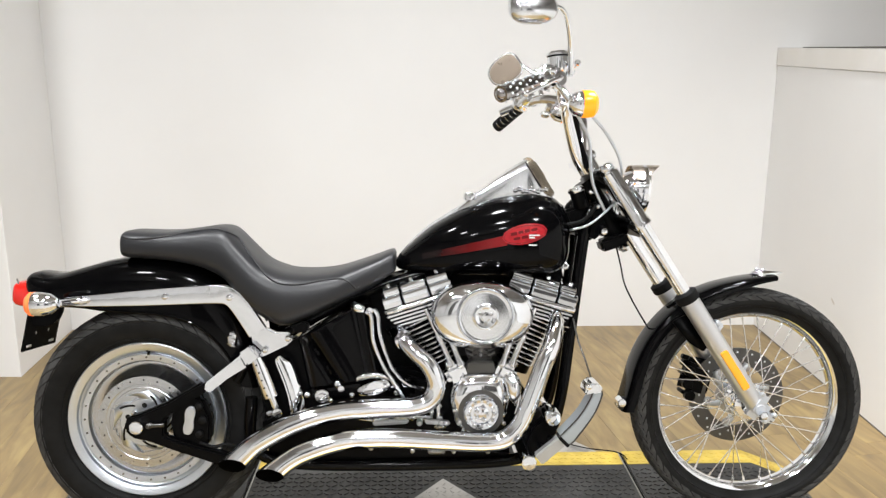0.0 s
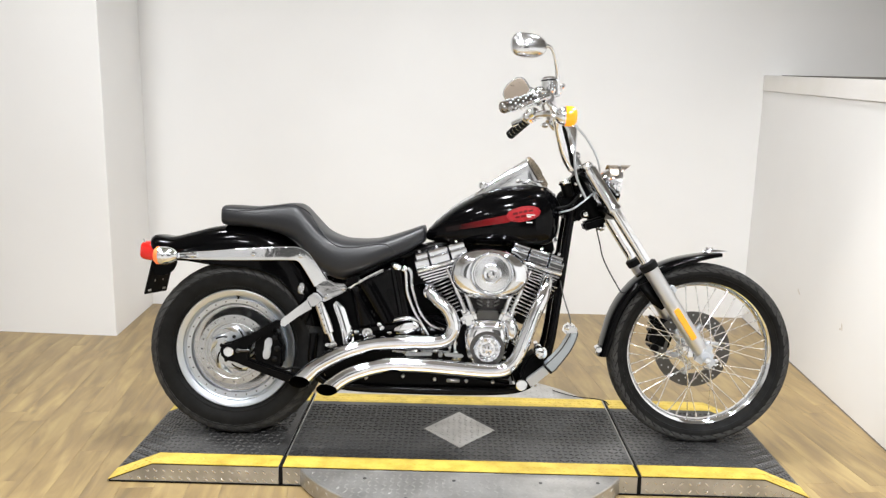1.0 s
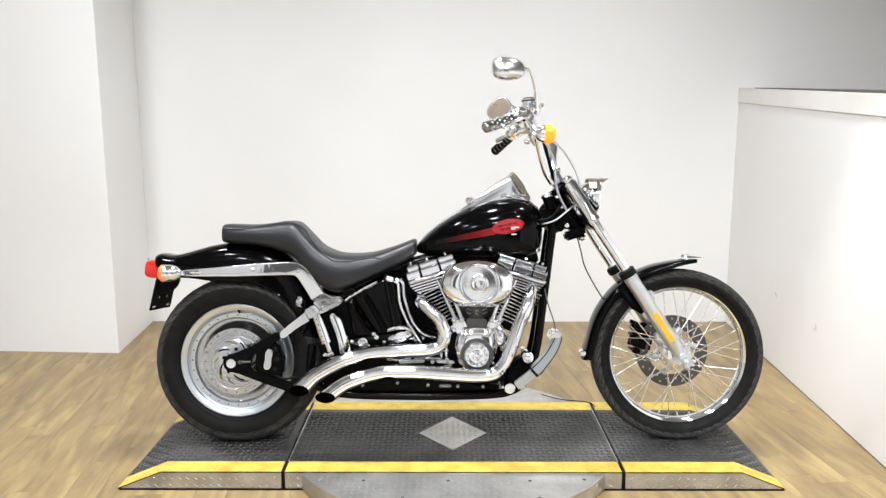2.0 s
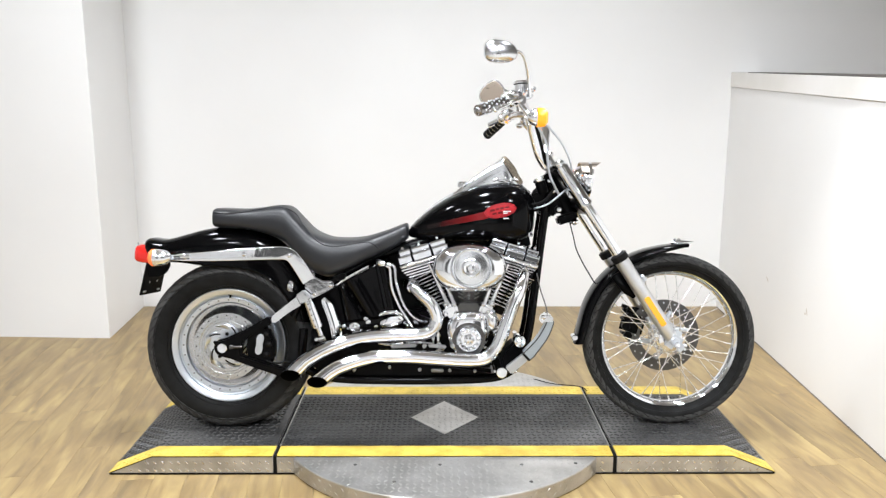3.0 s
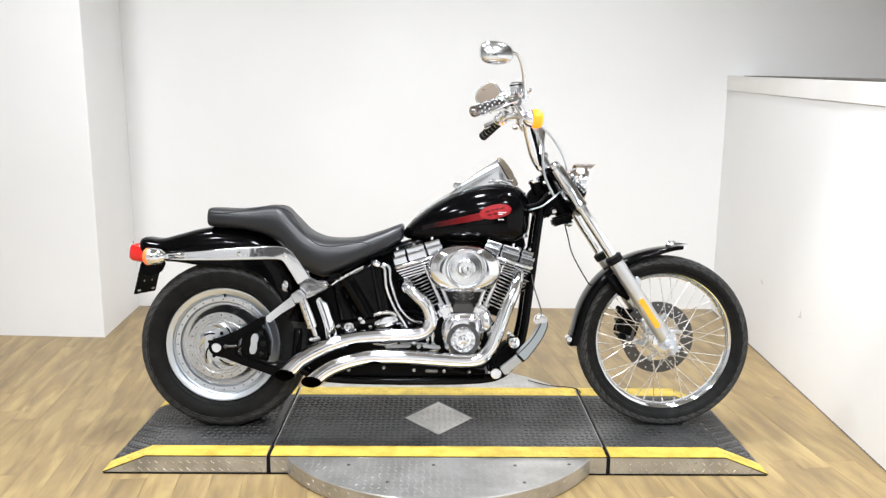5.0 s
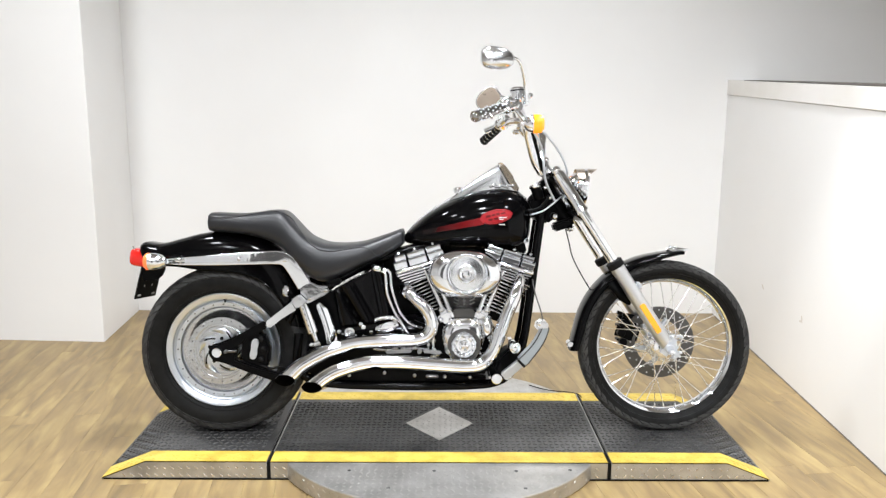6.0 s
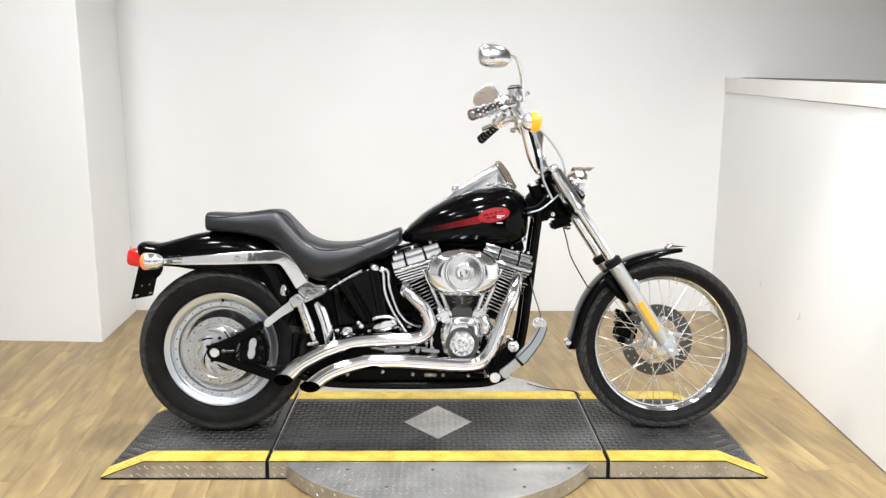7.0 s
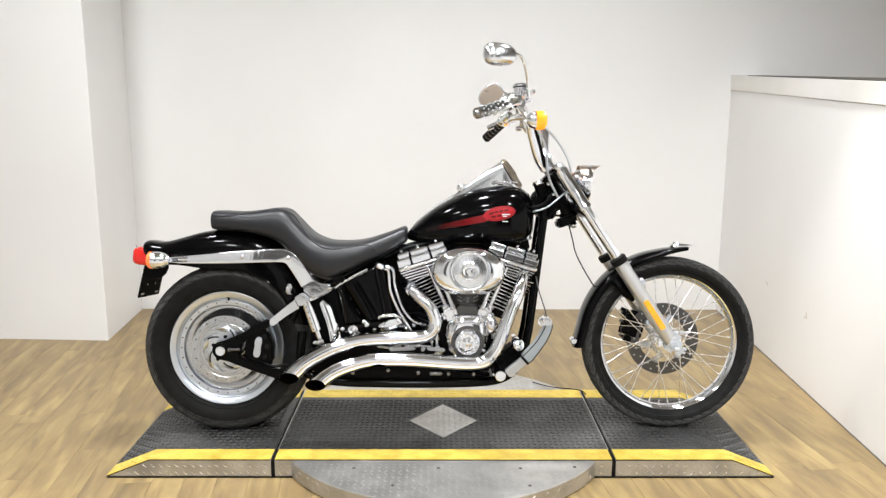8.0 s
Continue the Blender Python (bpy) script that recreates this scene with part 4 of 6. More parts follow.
for dv in (-0.045, -0.015, 0.015):
    block((0.752, 0.085, 0.398 + dv), (0.014, 0.05, 0.012), 0.003, (0, 16, 0), bm)
part("front_caliper", bm, POWDER, bike, "black front brake caliper")

# frame
bm = bmesh.new()
for w in (-0.055, 0.055):
    tube([(0.425, w * 0.5, 0.955), (0.400, w, 0.86), (0.361, w * 1.2, 0.56), (0.336, w * 1.35, 0.38), (0.300, w * 1.5, 0.27), (0.235, w * 1.7, 0.212),
          (0.10, w * 1.9, 0.196), (-0.20, w * 1.9, 0.193), (-0.46, w * 1.9, 0.205), (-0.56, w * 1.9, 0.26), (-0.56, w * 1.9, 0.40)], 0.0175, 14, 6, bm)
    tube([(0.40, w * 0.4, 0.90), (0.2, w * 0.6, 0.80), (-0.12, w, 0.735), (-0.34, w * 1.8, 0.65), (-0.55, w * 2.0, 0.52), (-0.60, w * 2, 0.45)], 0.016, 12, 6, bm)
frame_obj = part("frame", bm, PAINT, bike, "gloss black tubular frame")
# filler added so no bright wall shows between tank and rockers
part("backbone", plate([(-0.13, 0.735), (-0.10, 0.770), (0.34, 0.770), (0.35, 0.720), (0.20, 0.705), (-0.05, 0.705)], -0.035, 0.035, 0.008), POWDER, frame_obj, "added black filler plate under the tank")
bm = tube([leg_point(0.0, 0, -0.055), leg_point(0.20, 0, -0.055)], 0.034, 20, 1)
ball((0.398, 0.0, 0.915), (0.052, 0.045, 0.058), (0, 20, 0), bm, 20)
plate([(0.34, 0.93), (0.43, 0.96), (0.475, 0.88), (0.43, 0.84), (0.37, 0.86)], -0.05, 0.05, 0.008, bm)
part("steering_head", bm, POWDER, frame_obj, "black steering head gusset")
bm = bmesh.new()
tube([(0.352, -0.09, 0.876), (0.40, -0.11, 0.892), (0.445, -0.105, 0.925), (0.475, -0.09, 0.95)], 0.0034, 10, 5, bm)
pieces("wiring_sleeve", bm, SATIN, frame_obj, "grey wiring sleeve at the steering head")
part("wiring_sleeve", tube([(0.345, -0.085, 0.892), (0.39, -0.095, 0.905), (0.43, -0.095, 0.95)], 0.0055, 10, 5), MATTBLACK, frame_obj, "black wiring sleeve at the steering head")
bm = bmesh.new()
for u, v, w, r in ((0.412, 0.985, -0.085, 0.008), (0.430, 0.945, -0.095, 0.008)):
    ball((u, w, v), (r, r * 0.8, r), bm=bm, n=12)
pieces("head_fitting", bm, CHROME, frame_obj, "small chrome fitting at the steering head")
bm = block((0.492, -0.03, 0.838), (0.085, 0.06, 0.036), 0.008, (0, -18, 0))
knob(0.452, 0.872, -0.05, -0.085, 0.015, bm)
part("horn_bracket", bm, POWDER, frame_obj, "black bracket under the steering head")
bm = knob(0.452, 0.872, -0.08, -0.092, 0.010)
block((0.52, -0.05, 0.822), (0.03, 0.03, 0.022), 0.006, (0, -18, 0), bm)
pieces("bracket_bolt", bm, CHROME, frame_obj, "chrome bolt")

bm = tube([(0.366, -0.09, 0.620), (0.376, -0.12, 0.560), (0.391, -0.16, 0.505), (0.392, -0.22, 0.475)], 0.0026, 8, 6)
part("brake_line", bm, DARKSTEEL, frame_obj, "thin brake line down to the pedal")

# tank
stations = [(-0.147, 0.020, 0.786, 0.768), (-0.138, 0.045, 0.800, 0.760), (-0.114, 0.070, 0.826, 0.755), (-0.048, 0.108, 0.882, 0.746), (0.035, 0.135, 0.931, 0.743), (0.134, 0.150, 0.970, 0.741),
            (0.233, 0.153, 0.985, 0.741), (0.295, 0.143, 0.978, 0.744), (0.333, 0.118, 0.955, 0.760), (0.354, 0.078, 0.915, 0.790), (0.362, 0.030, 0.870, 0.830)]
rings = []
for u, a, vt, vb in spline(stations, 5):
    ring = []
    for k in range(40):
        b = 2 * math.pi * k / 40
        c, s = math.cos(b), math.sin(b)
        e = 0.86 if s > 0 else 0.62
        w = a * math.copysign(abs(c) ** (0.86 if s > 0 else 0.55), c)
        mid = vb + (vt - vb) * 0.42
        v = mid + ((vt - mid) if s > 0 else (mid - vb)) * math.copysign(abs(s) ** e, s)
        ring.append((u, w, v))
    rings.append(ring)
tank_bm = loft(rings)
from mathutils.bvhtree import BVHTree
tank_tree = BVHTree.FromBMesh(tank_bm)
tank = part("fuel_tank", tank_bm, PAINT, bike, "gloss black teardrop fuel tank")


def on_tree(tree, u, v, off):
    hit, normal, _, _ = tree.ray_cast(Vector((u, -1.0, v)), Vector((0, 1, 0)))
    if hit is None:
        return Vector((u, -0.02, v))
    return hit + (normal if normal.y < 0 else -normal) * off


def decal(tree, grid, off):
    """A thin sheet of (u, v) rows laid on a surface."""
    bm = bmesh.new()
    rows = [[bm.verts.new(on_tree(tree, u, v, off)) for u, v in row] for row in grid]
    for a, b in zip(rows, rows[1:]):
        for i in range(len(a) - 1):
            bm.faces.new((a[i], a[i + 1], b[i + 1], b[i]))
    bmesh.ops.recalc_face_normals(bm, faces=bm.faces)
    bmesh.ops.solidify(bm, geom=bm.faces[:], thickness=0.0006)
    return bm


def stripe(u0, u1):
    grid = []
    for i in range(21):
        u = u0 + (u1 - u0) * i / 20
        f = (u + 0.07) / 0.25
        c = 0.804 + 0.052 * f
        h = 0.008 + 0.007 * f
        grid.append([(u, c - h + 2 * h * k / 6) for k in range(7)])
    return grid


part("tank_stripe", decal(tank_tree, stripe(-0.07, 0.165), 0.0012), REDFADE, tank, "red stripe fading along the tank")


def oval(uc, vc, a, b, turn):
    grid = []
    for i in range(17):
        x = -1 + 2 * i / 16
        h = math.sqrt(max(0.0, 1 - x * x)) + 0.02
        row = []
        for k in range(9):
            y = h * (-1 + 2 * k / 8)
            row.append((uc + a * x * math.cos(turn) - b * y * math.sin(turn), vc + a * x * math.sin(turn) + b * y * math.cos(turn)))
        grid.append(row)
    return grid


BT = radians(11)
part("badge", decal(tank_tree, oval(0.214, 0.869, 0.064, 0.0265, BT), 0.0022), RED, tank, "red oval tank badge")
dark_red = mat("badge_print", (0.10, 0.005, 0.006), 0.3, 0.0, 0.2, 0.2)
for k, (du, dv, long, high) in enumerate(((-0.030, 0.0065, 0.018, 0.0085), (-0.010, 0.0075, 0.014, 0.0070), (0.008, 0.0080, 0.014, 0.0085), (0.028, 0.0075, 0.018, 0.0070), (-0.024, -0.0075, 0.018, 0.0070), (-0.002, -0.0075, 0.018, 0.0085), (0.022, -0.0070, 0.020, 0.0070))):
    grid = []
    for i in range(5):
        x = du + long * (i / 4 - 0.5)
        grid.append([(0.214 + x * math.cos(BT) - y * math.sin(BT), 0.869 + x * math.sin(BT) + y * math.cos(BT)) for y in (dv - high / 2, dv, dv + high / 2)])
    part("badge_bar", decal(tank_tree, grid, 0.0030), dark_red, tank)
grid = oval(0.214, 0.869, 0.0595, 0.0225, BT)
edge = [row[0] for row in grid] + [row[-1] for row in grid[::-1]]
pts = [tuple(on_tree(tank_tree, u, v, 0.0028)) for u, v in edge] + [tuple(on_tree(tank_tree, *edge[0], 0.0028))]
part("badge_rim", tube(pts, 0.0009, 6, 1), dark_red, tank, "dark rim line of the badge")
for u, v, s in ((0.240, 0.866, 0.030), (0.234, 0.8595, 0.016), (0.236, 0.839, 0.022)):
    part("badge_print", decal(tank_tree, [[(u + s * (i / 4 - 0.5), v + y) for y in (-0.002, 0.002)] for i in range(5)], 0.0031), WHITEBAR, tank)

# dash console on the tank
stations = [(0.030, 0.020, 0.935, 0.905), (0.062, 0.034, 0.962, 0.915), (0.110, 0.044, 0.998, 0.93), (0.168, 0.053, 1.040, 0.945), (0.222, 0.060, 1.074, 0.955), (0.238, 0.061, 1.078, 0.955),
            (0.256, 0.060, 1.052, 0.955), (0.290, 0.055, 0.998, 0.95), (0.318, 0.045, 0.966, 0.94), (0.345, 0.03, 0.946, 0.92)]
rings = []
for u, a, vt, vb in spline(stations, 4):
    ring = []
    for k in range(28):
        b = 2 * math.pi * k / 28
        c, s = math.cos(b), math.sin(b)
        ring.append((u, a * math.copysign(abs(c) ** 0.42, c), (vt + vb) / 2 + (vt - vb) / 2 * math.copysign(abs(s) ** 0.45, s)))
    rings.append(ring)
console = part("dash_console", loft(rings), POLISHED, tank, "chrome dash console on the tank")
bm = lathe([(0.0, 0.006), (0.040, 0.006), (0.045, 0.0), (0.047, -0.010), (0.0, -0.010)], pose(0.266, 0, 1.052, 0, 0, 0) @ pose(0, 0, 0, 90, 0, 0), 32, None, False)
bm.transform(pose(0.266, 0, 1.052) @ pose(0, 0, 0, 0, 52, 0) @ pose(-0.266, 0, -1.052))
part("speedometer", bm, DIALFACE, tank, "round speedometer with a tan face")
bm = plate([(0.231, 1.066), (0.237, 1.077), (0.252, 1.078), (0.272, 1.048), (0.315, 0.978), (0.308, 0.970), (0.288, 0.975), (0.268, 1.005)], -0.0635, 0.0635, 0.007)
part("speedometer_housing", bm, BROWNREFLECT, tank, "speedometer housing side with a brown reflection in its colour")
part("housing_joint", rod((0.226, -0.0615, 1.072), (0.272, -0.0625, 1.000), 0.0016, 8), MATTBLACK, tank, "black joint line on the console")
bm = bmesh.new()
for i in range(9):
    ball((0.198 + 0.011 * i, -0.060 - 0.004 * math.sin(i), 0.990 + 0.004 * math.sin(i * 1.9)), (0.008, 0.007, 0.007), bm=bm, n=12)
part("tank_trim", bm, CHROME, tank, "chrome trim beads beside the console")
rings = []
for u, v, a in spline([(-0.138, 0.800, 0.012), (-0.100, 0.842, 0.016), (-0.048, 0.886, 0.018), (0.0, 0.917, 0.020), (0.045, 0.944, 0.022)], 5):
    rings.append([(u, -a, v - 0.010), (u, -a, v + 0.001), (u, -a * 0.6, v + 0.0035), (u, a * 0.6, v + 0.0035), (u, a, v + 0.001), (u, a, v - 0.010)])
part("tank_strap", loft(rings), POLISHED, tank, "bright strap along the tank top")
bm = lathe([(0.0, 0.012), (0.016, 0.010), (0.020, 0.0), (0.018, -0.012), (0.0, -0.012)], pose(0.069, -0.03, 0.974, 90), 24, None, False)
part("filler_cap", bm, CHROME, tank, "chrome filler cap")
bm = bmesh.new()
knob(0.336, 0.775, -0.08, -0.118, 0.010, bm)
block((0.33, -0.07, 0.79), (0.03, 0.05, 0.05), 0.006, bm=bm)
part("tank_mount", bm, CHROME, tank, "chrome tank mounting bolt")

# seat
stations = [(-0.906, 0.060, 0.868, 0.822), (-0.902, 0.088, 0.882, 0.812), (-0.885, 0.105, 0.888, 0.805), (-0.78, 0.118, 0.885, 0.798), (-0.70, 0.122, 0.893, 0.782), (-0.650, 0.126, 0.900, 0.763), (-0.607, 0.132, 0.894, 0.735),
            (-0.566, 0.142, 0.854, 0.680), (-0.519, 0.155, 0.802, 0.640), (-0.472, 0.165, 0.777, 0.614), (-0.435, 0.168, 0.768, 0.614), (-0.370, 0.165, 0.767, 0.640), (-0.307, 0.155, 0.776, 0.672),
            (-0.22, 0.122, 0.804, 0.712), (-0.172, 0.102, 0.822, 0.745), (-0.154, 0.092, 0.826, 0.756), (-0.147, 0.078, 0.816, 0.764)]
rings = []
for u, a, vt, vb in spline([(u - 0.018 * min(1, max(0, (-0.36 - u) / 0.2)), a, vt - 0.004, vb) for u, a, vt, vb in stations], 4):
    ring = []
    for k in range(36):
        b = 2 * math.pi * k / 36
        c, s = math.cos(b), math.sin(b)
        w = a * math.copysign(abs(c) ** 0.5, c) * (1.0 if s < 0 else 1 - 0.10 * s)
        ring.append((u, w, (vt + vb) / 2 - 0.006 + (vt - vb) / 2 * math.copysign(abs(s) ** 0.6, s)))
    rings.append(ring)
seat_bm = loft(rings)
seat_tree = BVHTree.FromBMesh(seat_bm)
seat = part("seat", seat_bm, VINYL, bike, "black vinyl two-up saddle seat")
piping = [(-0.897, 0.868), (-0.86, 0.862), (-0.79, 0.866), (-0.72, 0.878), (-0.645, 0.888), (-0.605, 0.880), (-0.575, 0.858), (-0.545, 0.820), (-0.505, 0.772), (-0.475, 0.748), (-0.445, 0.738), (-0.40, 0.738),
          (-0.345, 0.748), (-0.30, 0.752), (-0.275, 0.742), (-0.258, 0.724)]
pts = [tuple(on_tree(seat_tree, u - 0.018 * min(1, max(0, (-0.36 - u) / 0.2)), v - 0.006, 0.0008)) for u, v in piping]
part("piping", tube(pts, 0.0026, 8, 4), VINYL, seat, "black seam piping")
bm = plate([(-0.44, 0.612), (-0.40, 0.628), (-0.385, 0.62), (-0.39, 0.60), (-0.42, 0.594)], -0.155, -0.135, 0.003)
part("seat_bracket", bm, POWDER, seat, "black seat bracket")

# rear fender and its chrome strut
stations = [(-1.206, 0.738, -1.160, 0.670, 0.086), (-1.200, 0.751, -1.150, 0.668, 0.092), (-1.18, 0.757, -1.13, 0.667, 0.096), (-1.12, 0.752, -1.06, 0.667, 0.10), (-1.04, 0.772, -1.01, 0.662, 0.102), (-0.964, 0.792, -0.96, 0.655, 0.104),
            (-0.867, 0.803, -0.88, 0.648, 0.105), (-0.76, 0.792, -0.80, 0.640, 0.105), (-0.67, 0.750, -0.725, 0.618, 0.105), (-0.60, 0.672, -0.668, 0.575, 0.104), (-0.556, 0.56, -0.622, 0.515, 0.102), (-0.530, 0.42, -0.59, 0.43, 0.10)]
rings = []
for ut, vt, ul, vl, a in spline(stations, 5):
    ring = []
    for k in range(25):
        b = math.pi * k / 24
        s = math.sin(b) ** 0.62
        c = -math.cos(b)
        ring.append((ul + (ut - ul) * s, a * math.copysign(abs(c) ** 0.7, c), vl + (vt - vl) * s))
    rings.append(ring)
bm = loft(rings, None, False, False)
bmesh.ops.solidify(bm, geom=bm.faces[:], thickness=0.004)
rfender = part("rear_fender", bm, PAINT, bike, "gloss black bobbed rear fender")
for side in (-1, 1):
    lip = [(ul, side * a, vl) for ut, vt, ul, vl, a in stations[1:]]
    part("fender_lip", tube(lip, 0.0042, 8, 5), PAINT, rfender, "rolled edge of the fender")
for side in (-1, 1):
    # a crowned band along the fender, then a leg that turns down and faces a little towards the ground
    band = [(-1.060, 0.6850, 0.0105, 0.0), (-1.02, 0.686, 0.0145, 0.0), (-0.948, 0.689, 0.018, 0.0), (-0.866, 0.693, 0.0215, 0.0), (-0.784, 0.6975, 0.0240, 0.0), (-0.70, 0.7015, 0.0255, 0.0), (-0.650, 0.7030, 0.0260, 0.0),
            (-0.622, 0.7010, 0.0260, 0.02), (-0.602, 0.6920, 0.0260, 0.05), (-0.585, 0.674, 0.0265, 0.08), (-0.560, 0.637, 0.0275, 0.11), (-0.533, 0.594, 0.0285, 0.11)]
    path = spline(band, 5)
    rings = []
    for i, p in enumerate(path):
        before, after = path[max(i - 1, 0)], path[min(i + 1, len(path) - 1)]
        way = Vector((after[0] - before[0], 0, after[1] - before[1])).normalized()
        cross = Vector((-way.z, 0, way.x))
        half, twist = p[2], p[3]
        ring = []
        for x, d in ((-0.95, 0.0), (-1.0, 0.004), (-1.0, 0.0150), (-0.95, 0.0180), (-0.90, 0.0186), (-0.86, 0.0187), (-0.30, 0.0190), (0.30, 0.0190), (0.86, 0.0187), (0.90, 0.0186), (0.95, 0.0180), (1.0, 0.0150), (1.0, 0.004), (0.95, 0.0)):
            c = Vector((p[0], 0, p[1])) + cross * (half * x)
            c.y = side * (0.118 + d + twist * half * x)
            ring.append(c)
        rings.append(ring)
    strut = part("fender_strut", loft(rings), CHROME, bike, "polished chrome fender strut")
    w0, w1 = side * 0.117, side * 0.1345
    part("strut_foot", plate([(-0.553, 0.600), (-0.508, 0.608), (-0.481, 0.594), (-0.449, 0.593), (-0.438, 0.587), (-0.434, 0.577), (-0.446, 0.559), (-0.508, 0.529), (-0.530, 0.520), (-0.546, 0.548)], w0, w1, 0.006), CHROME, strut, "chrome strut foot")
    if side < 0:
        bm = bmesh.new()
        for u, v in ((-0.784, 0.698), (-0.607, 0.694), (-0.447, 0.577), (-0.512, 0.545)):
            knob(u, v, -0.13, -0.146, 0.0085, bm)
        pieces("strut_bolt", bm, CHROME, strut, "chrome dome bolt")

# rear lights
bm = lathe([(0.0, -0.036), (0.012, -0.034), (0.024, -0.018), (0.0285, 0.004), (0.0285, 0.022), (0.0, 0.022)], pose(-1.084, -0.205, 0.690) @ pose(0, 0, 0, 0, 0, 90) @ Matrix.Diagonal((1.13, 1.13, 1.13, 1)), 28, None, False)
signal = part("rear_signal", bm, CHROME, bike, "chrome bullet turn signal with amber lens")
bm = lathe([(0.0, 0.022), (0.029, 0.022), (0.0285, 0.030), (0.022, 0.037), (0.0, 0.041)], pose(-1.084, -0.205, 0.690) @ pose(0, 0, 0, 0, 0, 90) @ Matrix.Diagonal((1.13, 1.13, 1.13, 1)), 28, None, False)
part("signal_lens", bm, AMBERDIM, signal, "orange signal lens")
bm = tube([(-1.045, -0.200, 0.690), (-1.03, -0.17, 0.689), (-1.00, -0.140, 0.688)], 0.010, 12, 4)
knob(-1.012, 0.689, -0.13, -0.158, 0.011, bm)
part("signal_stalk", bm, CHROME, signal, "chrome signal stalk")
bm = lathe([(0.0, -0.036), (0.012, -0.034), (0.024, -0.018), (0.0285, 0.004), (0.0285, 0.022), (0.0, 0.022)], pose(-1.084, 0.205, 0.690) @ pose(0, 0, 0, 0, 0, 90) @ Matrix.Diagonal((1.13, 1.13, 1.13, 1)), 28, None, False)
far_signal = part("rear_signal", bm, CHROME, bike, "chrome bullet turn signal with amber lens")
bm = lathe([(0.0, 0.022), (0.029, 0.022), (0.0285, 0.030), (0.022, 0.037), (0.0, 0.041)], pose(-1.084, 0.205, 0.690) @ pose(0, 0, 0, 0, 0, 90) @ Matrix.Diagonal((1.13, 1.13, 1.13, 1)), 28, None, False)
part("signal_lens", bm, AMBERDIM, far_signal, "orange signal lens")
part("signal_stalk", tube([(-1.045, 0.200, 0.690), (-1.03, 0.17, 0.689), (-1.00, 0.140, 0.688)], 0.010, 12, 4), CHROME, far_signal)
lens = ball((0, 0, 0), (1, 1, 1), n=28)
for v in lens.verts:
    v.co = Vector([math.copysign(abs(c) ** 0.5, c) for c in v.co])
lens.transform(pose(-1.194, 0.0, 0.692, 0, 6, 0) @ Matrix.Diagonal((0.055, 0.070, 0.038, 1)))
tail = part("tail_light", lens, TAILRED, bike, "red tail light lens")
part("lens_rim", tube([(-1.230, -0.05, 0.739), (-1.214, -0.062, 0.703), (-1.224, -0.05, 0.665)], 0.003, 8, 5), CHROME, tail, "thin chrome lens rim")
bm = block((-1.15, 0.0, 0.672), (0.11, 0.05, 0.016), 0.005, (0, -6, 0))
plate([(-1.200, 0.650), (-1.190, 0.672), (-1.105, 0.668), (-1.100, 0.650), (-1.112, 0.624), (-1.128, 0.610), (-1.150, 0.602), (-1.190, 0.602)], -0.055, -0.047, 0.002, bm)
bracket = part("plate_bracket", bm, POWDER, bike, "black number plate bracket")
bm = block((-1.190, 0.0, 0.590), (0.006, 0.140, 0.130), 0.002, (0, 15, -14))
part("plate_backing", bm, MATTBLACK, bracket, "dark backing plate with slots, no number plate")
bm = bmesh.new()
for w in (-0.046, 0.046):
    spots = [(w, -0.050, 0.020, 0.008)] + [(w * 0.55, z, 0.005, 0.008) for z in (-0.012, 0.014, 0.038)]
    for y, z, wide, high in spots:
        one = block((0, y, z), (0.0085, wide, high), 0.001)
        one.transform(pose(-1.190, 0.0, 0.590, 0, 15, -14))
        joined(one, bm)
pieces("slot", bm, WHITEBAR, bracket, "light slot through the plate")
# glows faintly with the tail lens material, for the red reflected here
bm = ball((-1.13, -0.07, 0.665), (0.014, 0.012, 0.016))
part("side_reflex", bm, TAILRED, bracket, "small red side reflector")

# ---- engine ----
CU, CV = 0.092, 0.375
bm = plate([(-0.03, 0.27), (-0.045, 0.40), (0.0, 0.47), (0.05, 0.505), (0.14, 0.505), (0.19, 0.47), (0.235, 0.40), (0.23, 0.30), (0.19, 0.245), (0.02, 0.245)], -0.125, 0.13, 0.012)
engine = part("engine", bm, POWDER, bike, "chrome and black air-cooled V-twin engine")
outline = [(0.018, 0.335), (0.008, 0.380), (0.006, 0.425), (0.026, 0.462), (0.06, 0.478), (0.13, 0.478), (0.166, 0.458), (0.175, 0.415), (0.168, 0.360), (0.148, 0.322), (0.120, 0.303), (0.060, 0.303)]
smooth = [tuple(p) for p in spline(outline + outline[:1], 4)][:-1]
bm = loft([[(CU + (u - CU) * k, w, 0.385 + (v - 0.385) * k) for u, v in smooth] for k, w in ((1.0, -0.120), (1.0, -0.158), (0.985, -0.165), (0.95, -0.171), (0.89, -0.1765), (0.81, -0.1815), (0.72, -0.1855), (0.60, -0.188), (0.40, -0.189))])
part("cam_cover", bm, CHROME, engine, "chrome cam chest cover")
# the recess's dark reflection, given as a ring of dark metal
part("cover_recess", lathe([(0.048, -0.1895), (0.064, -0.1895), (0.064, -0.165), (0.048, -0.165)], at_axle(CU, CV - 0.002), 48), DARKSTEEL, engine, "dark ring standing in for the reflection in the recess")
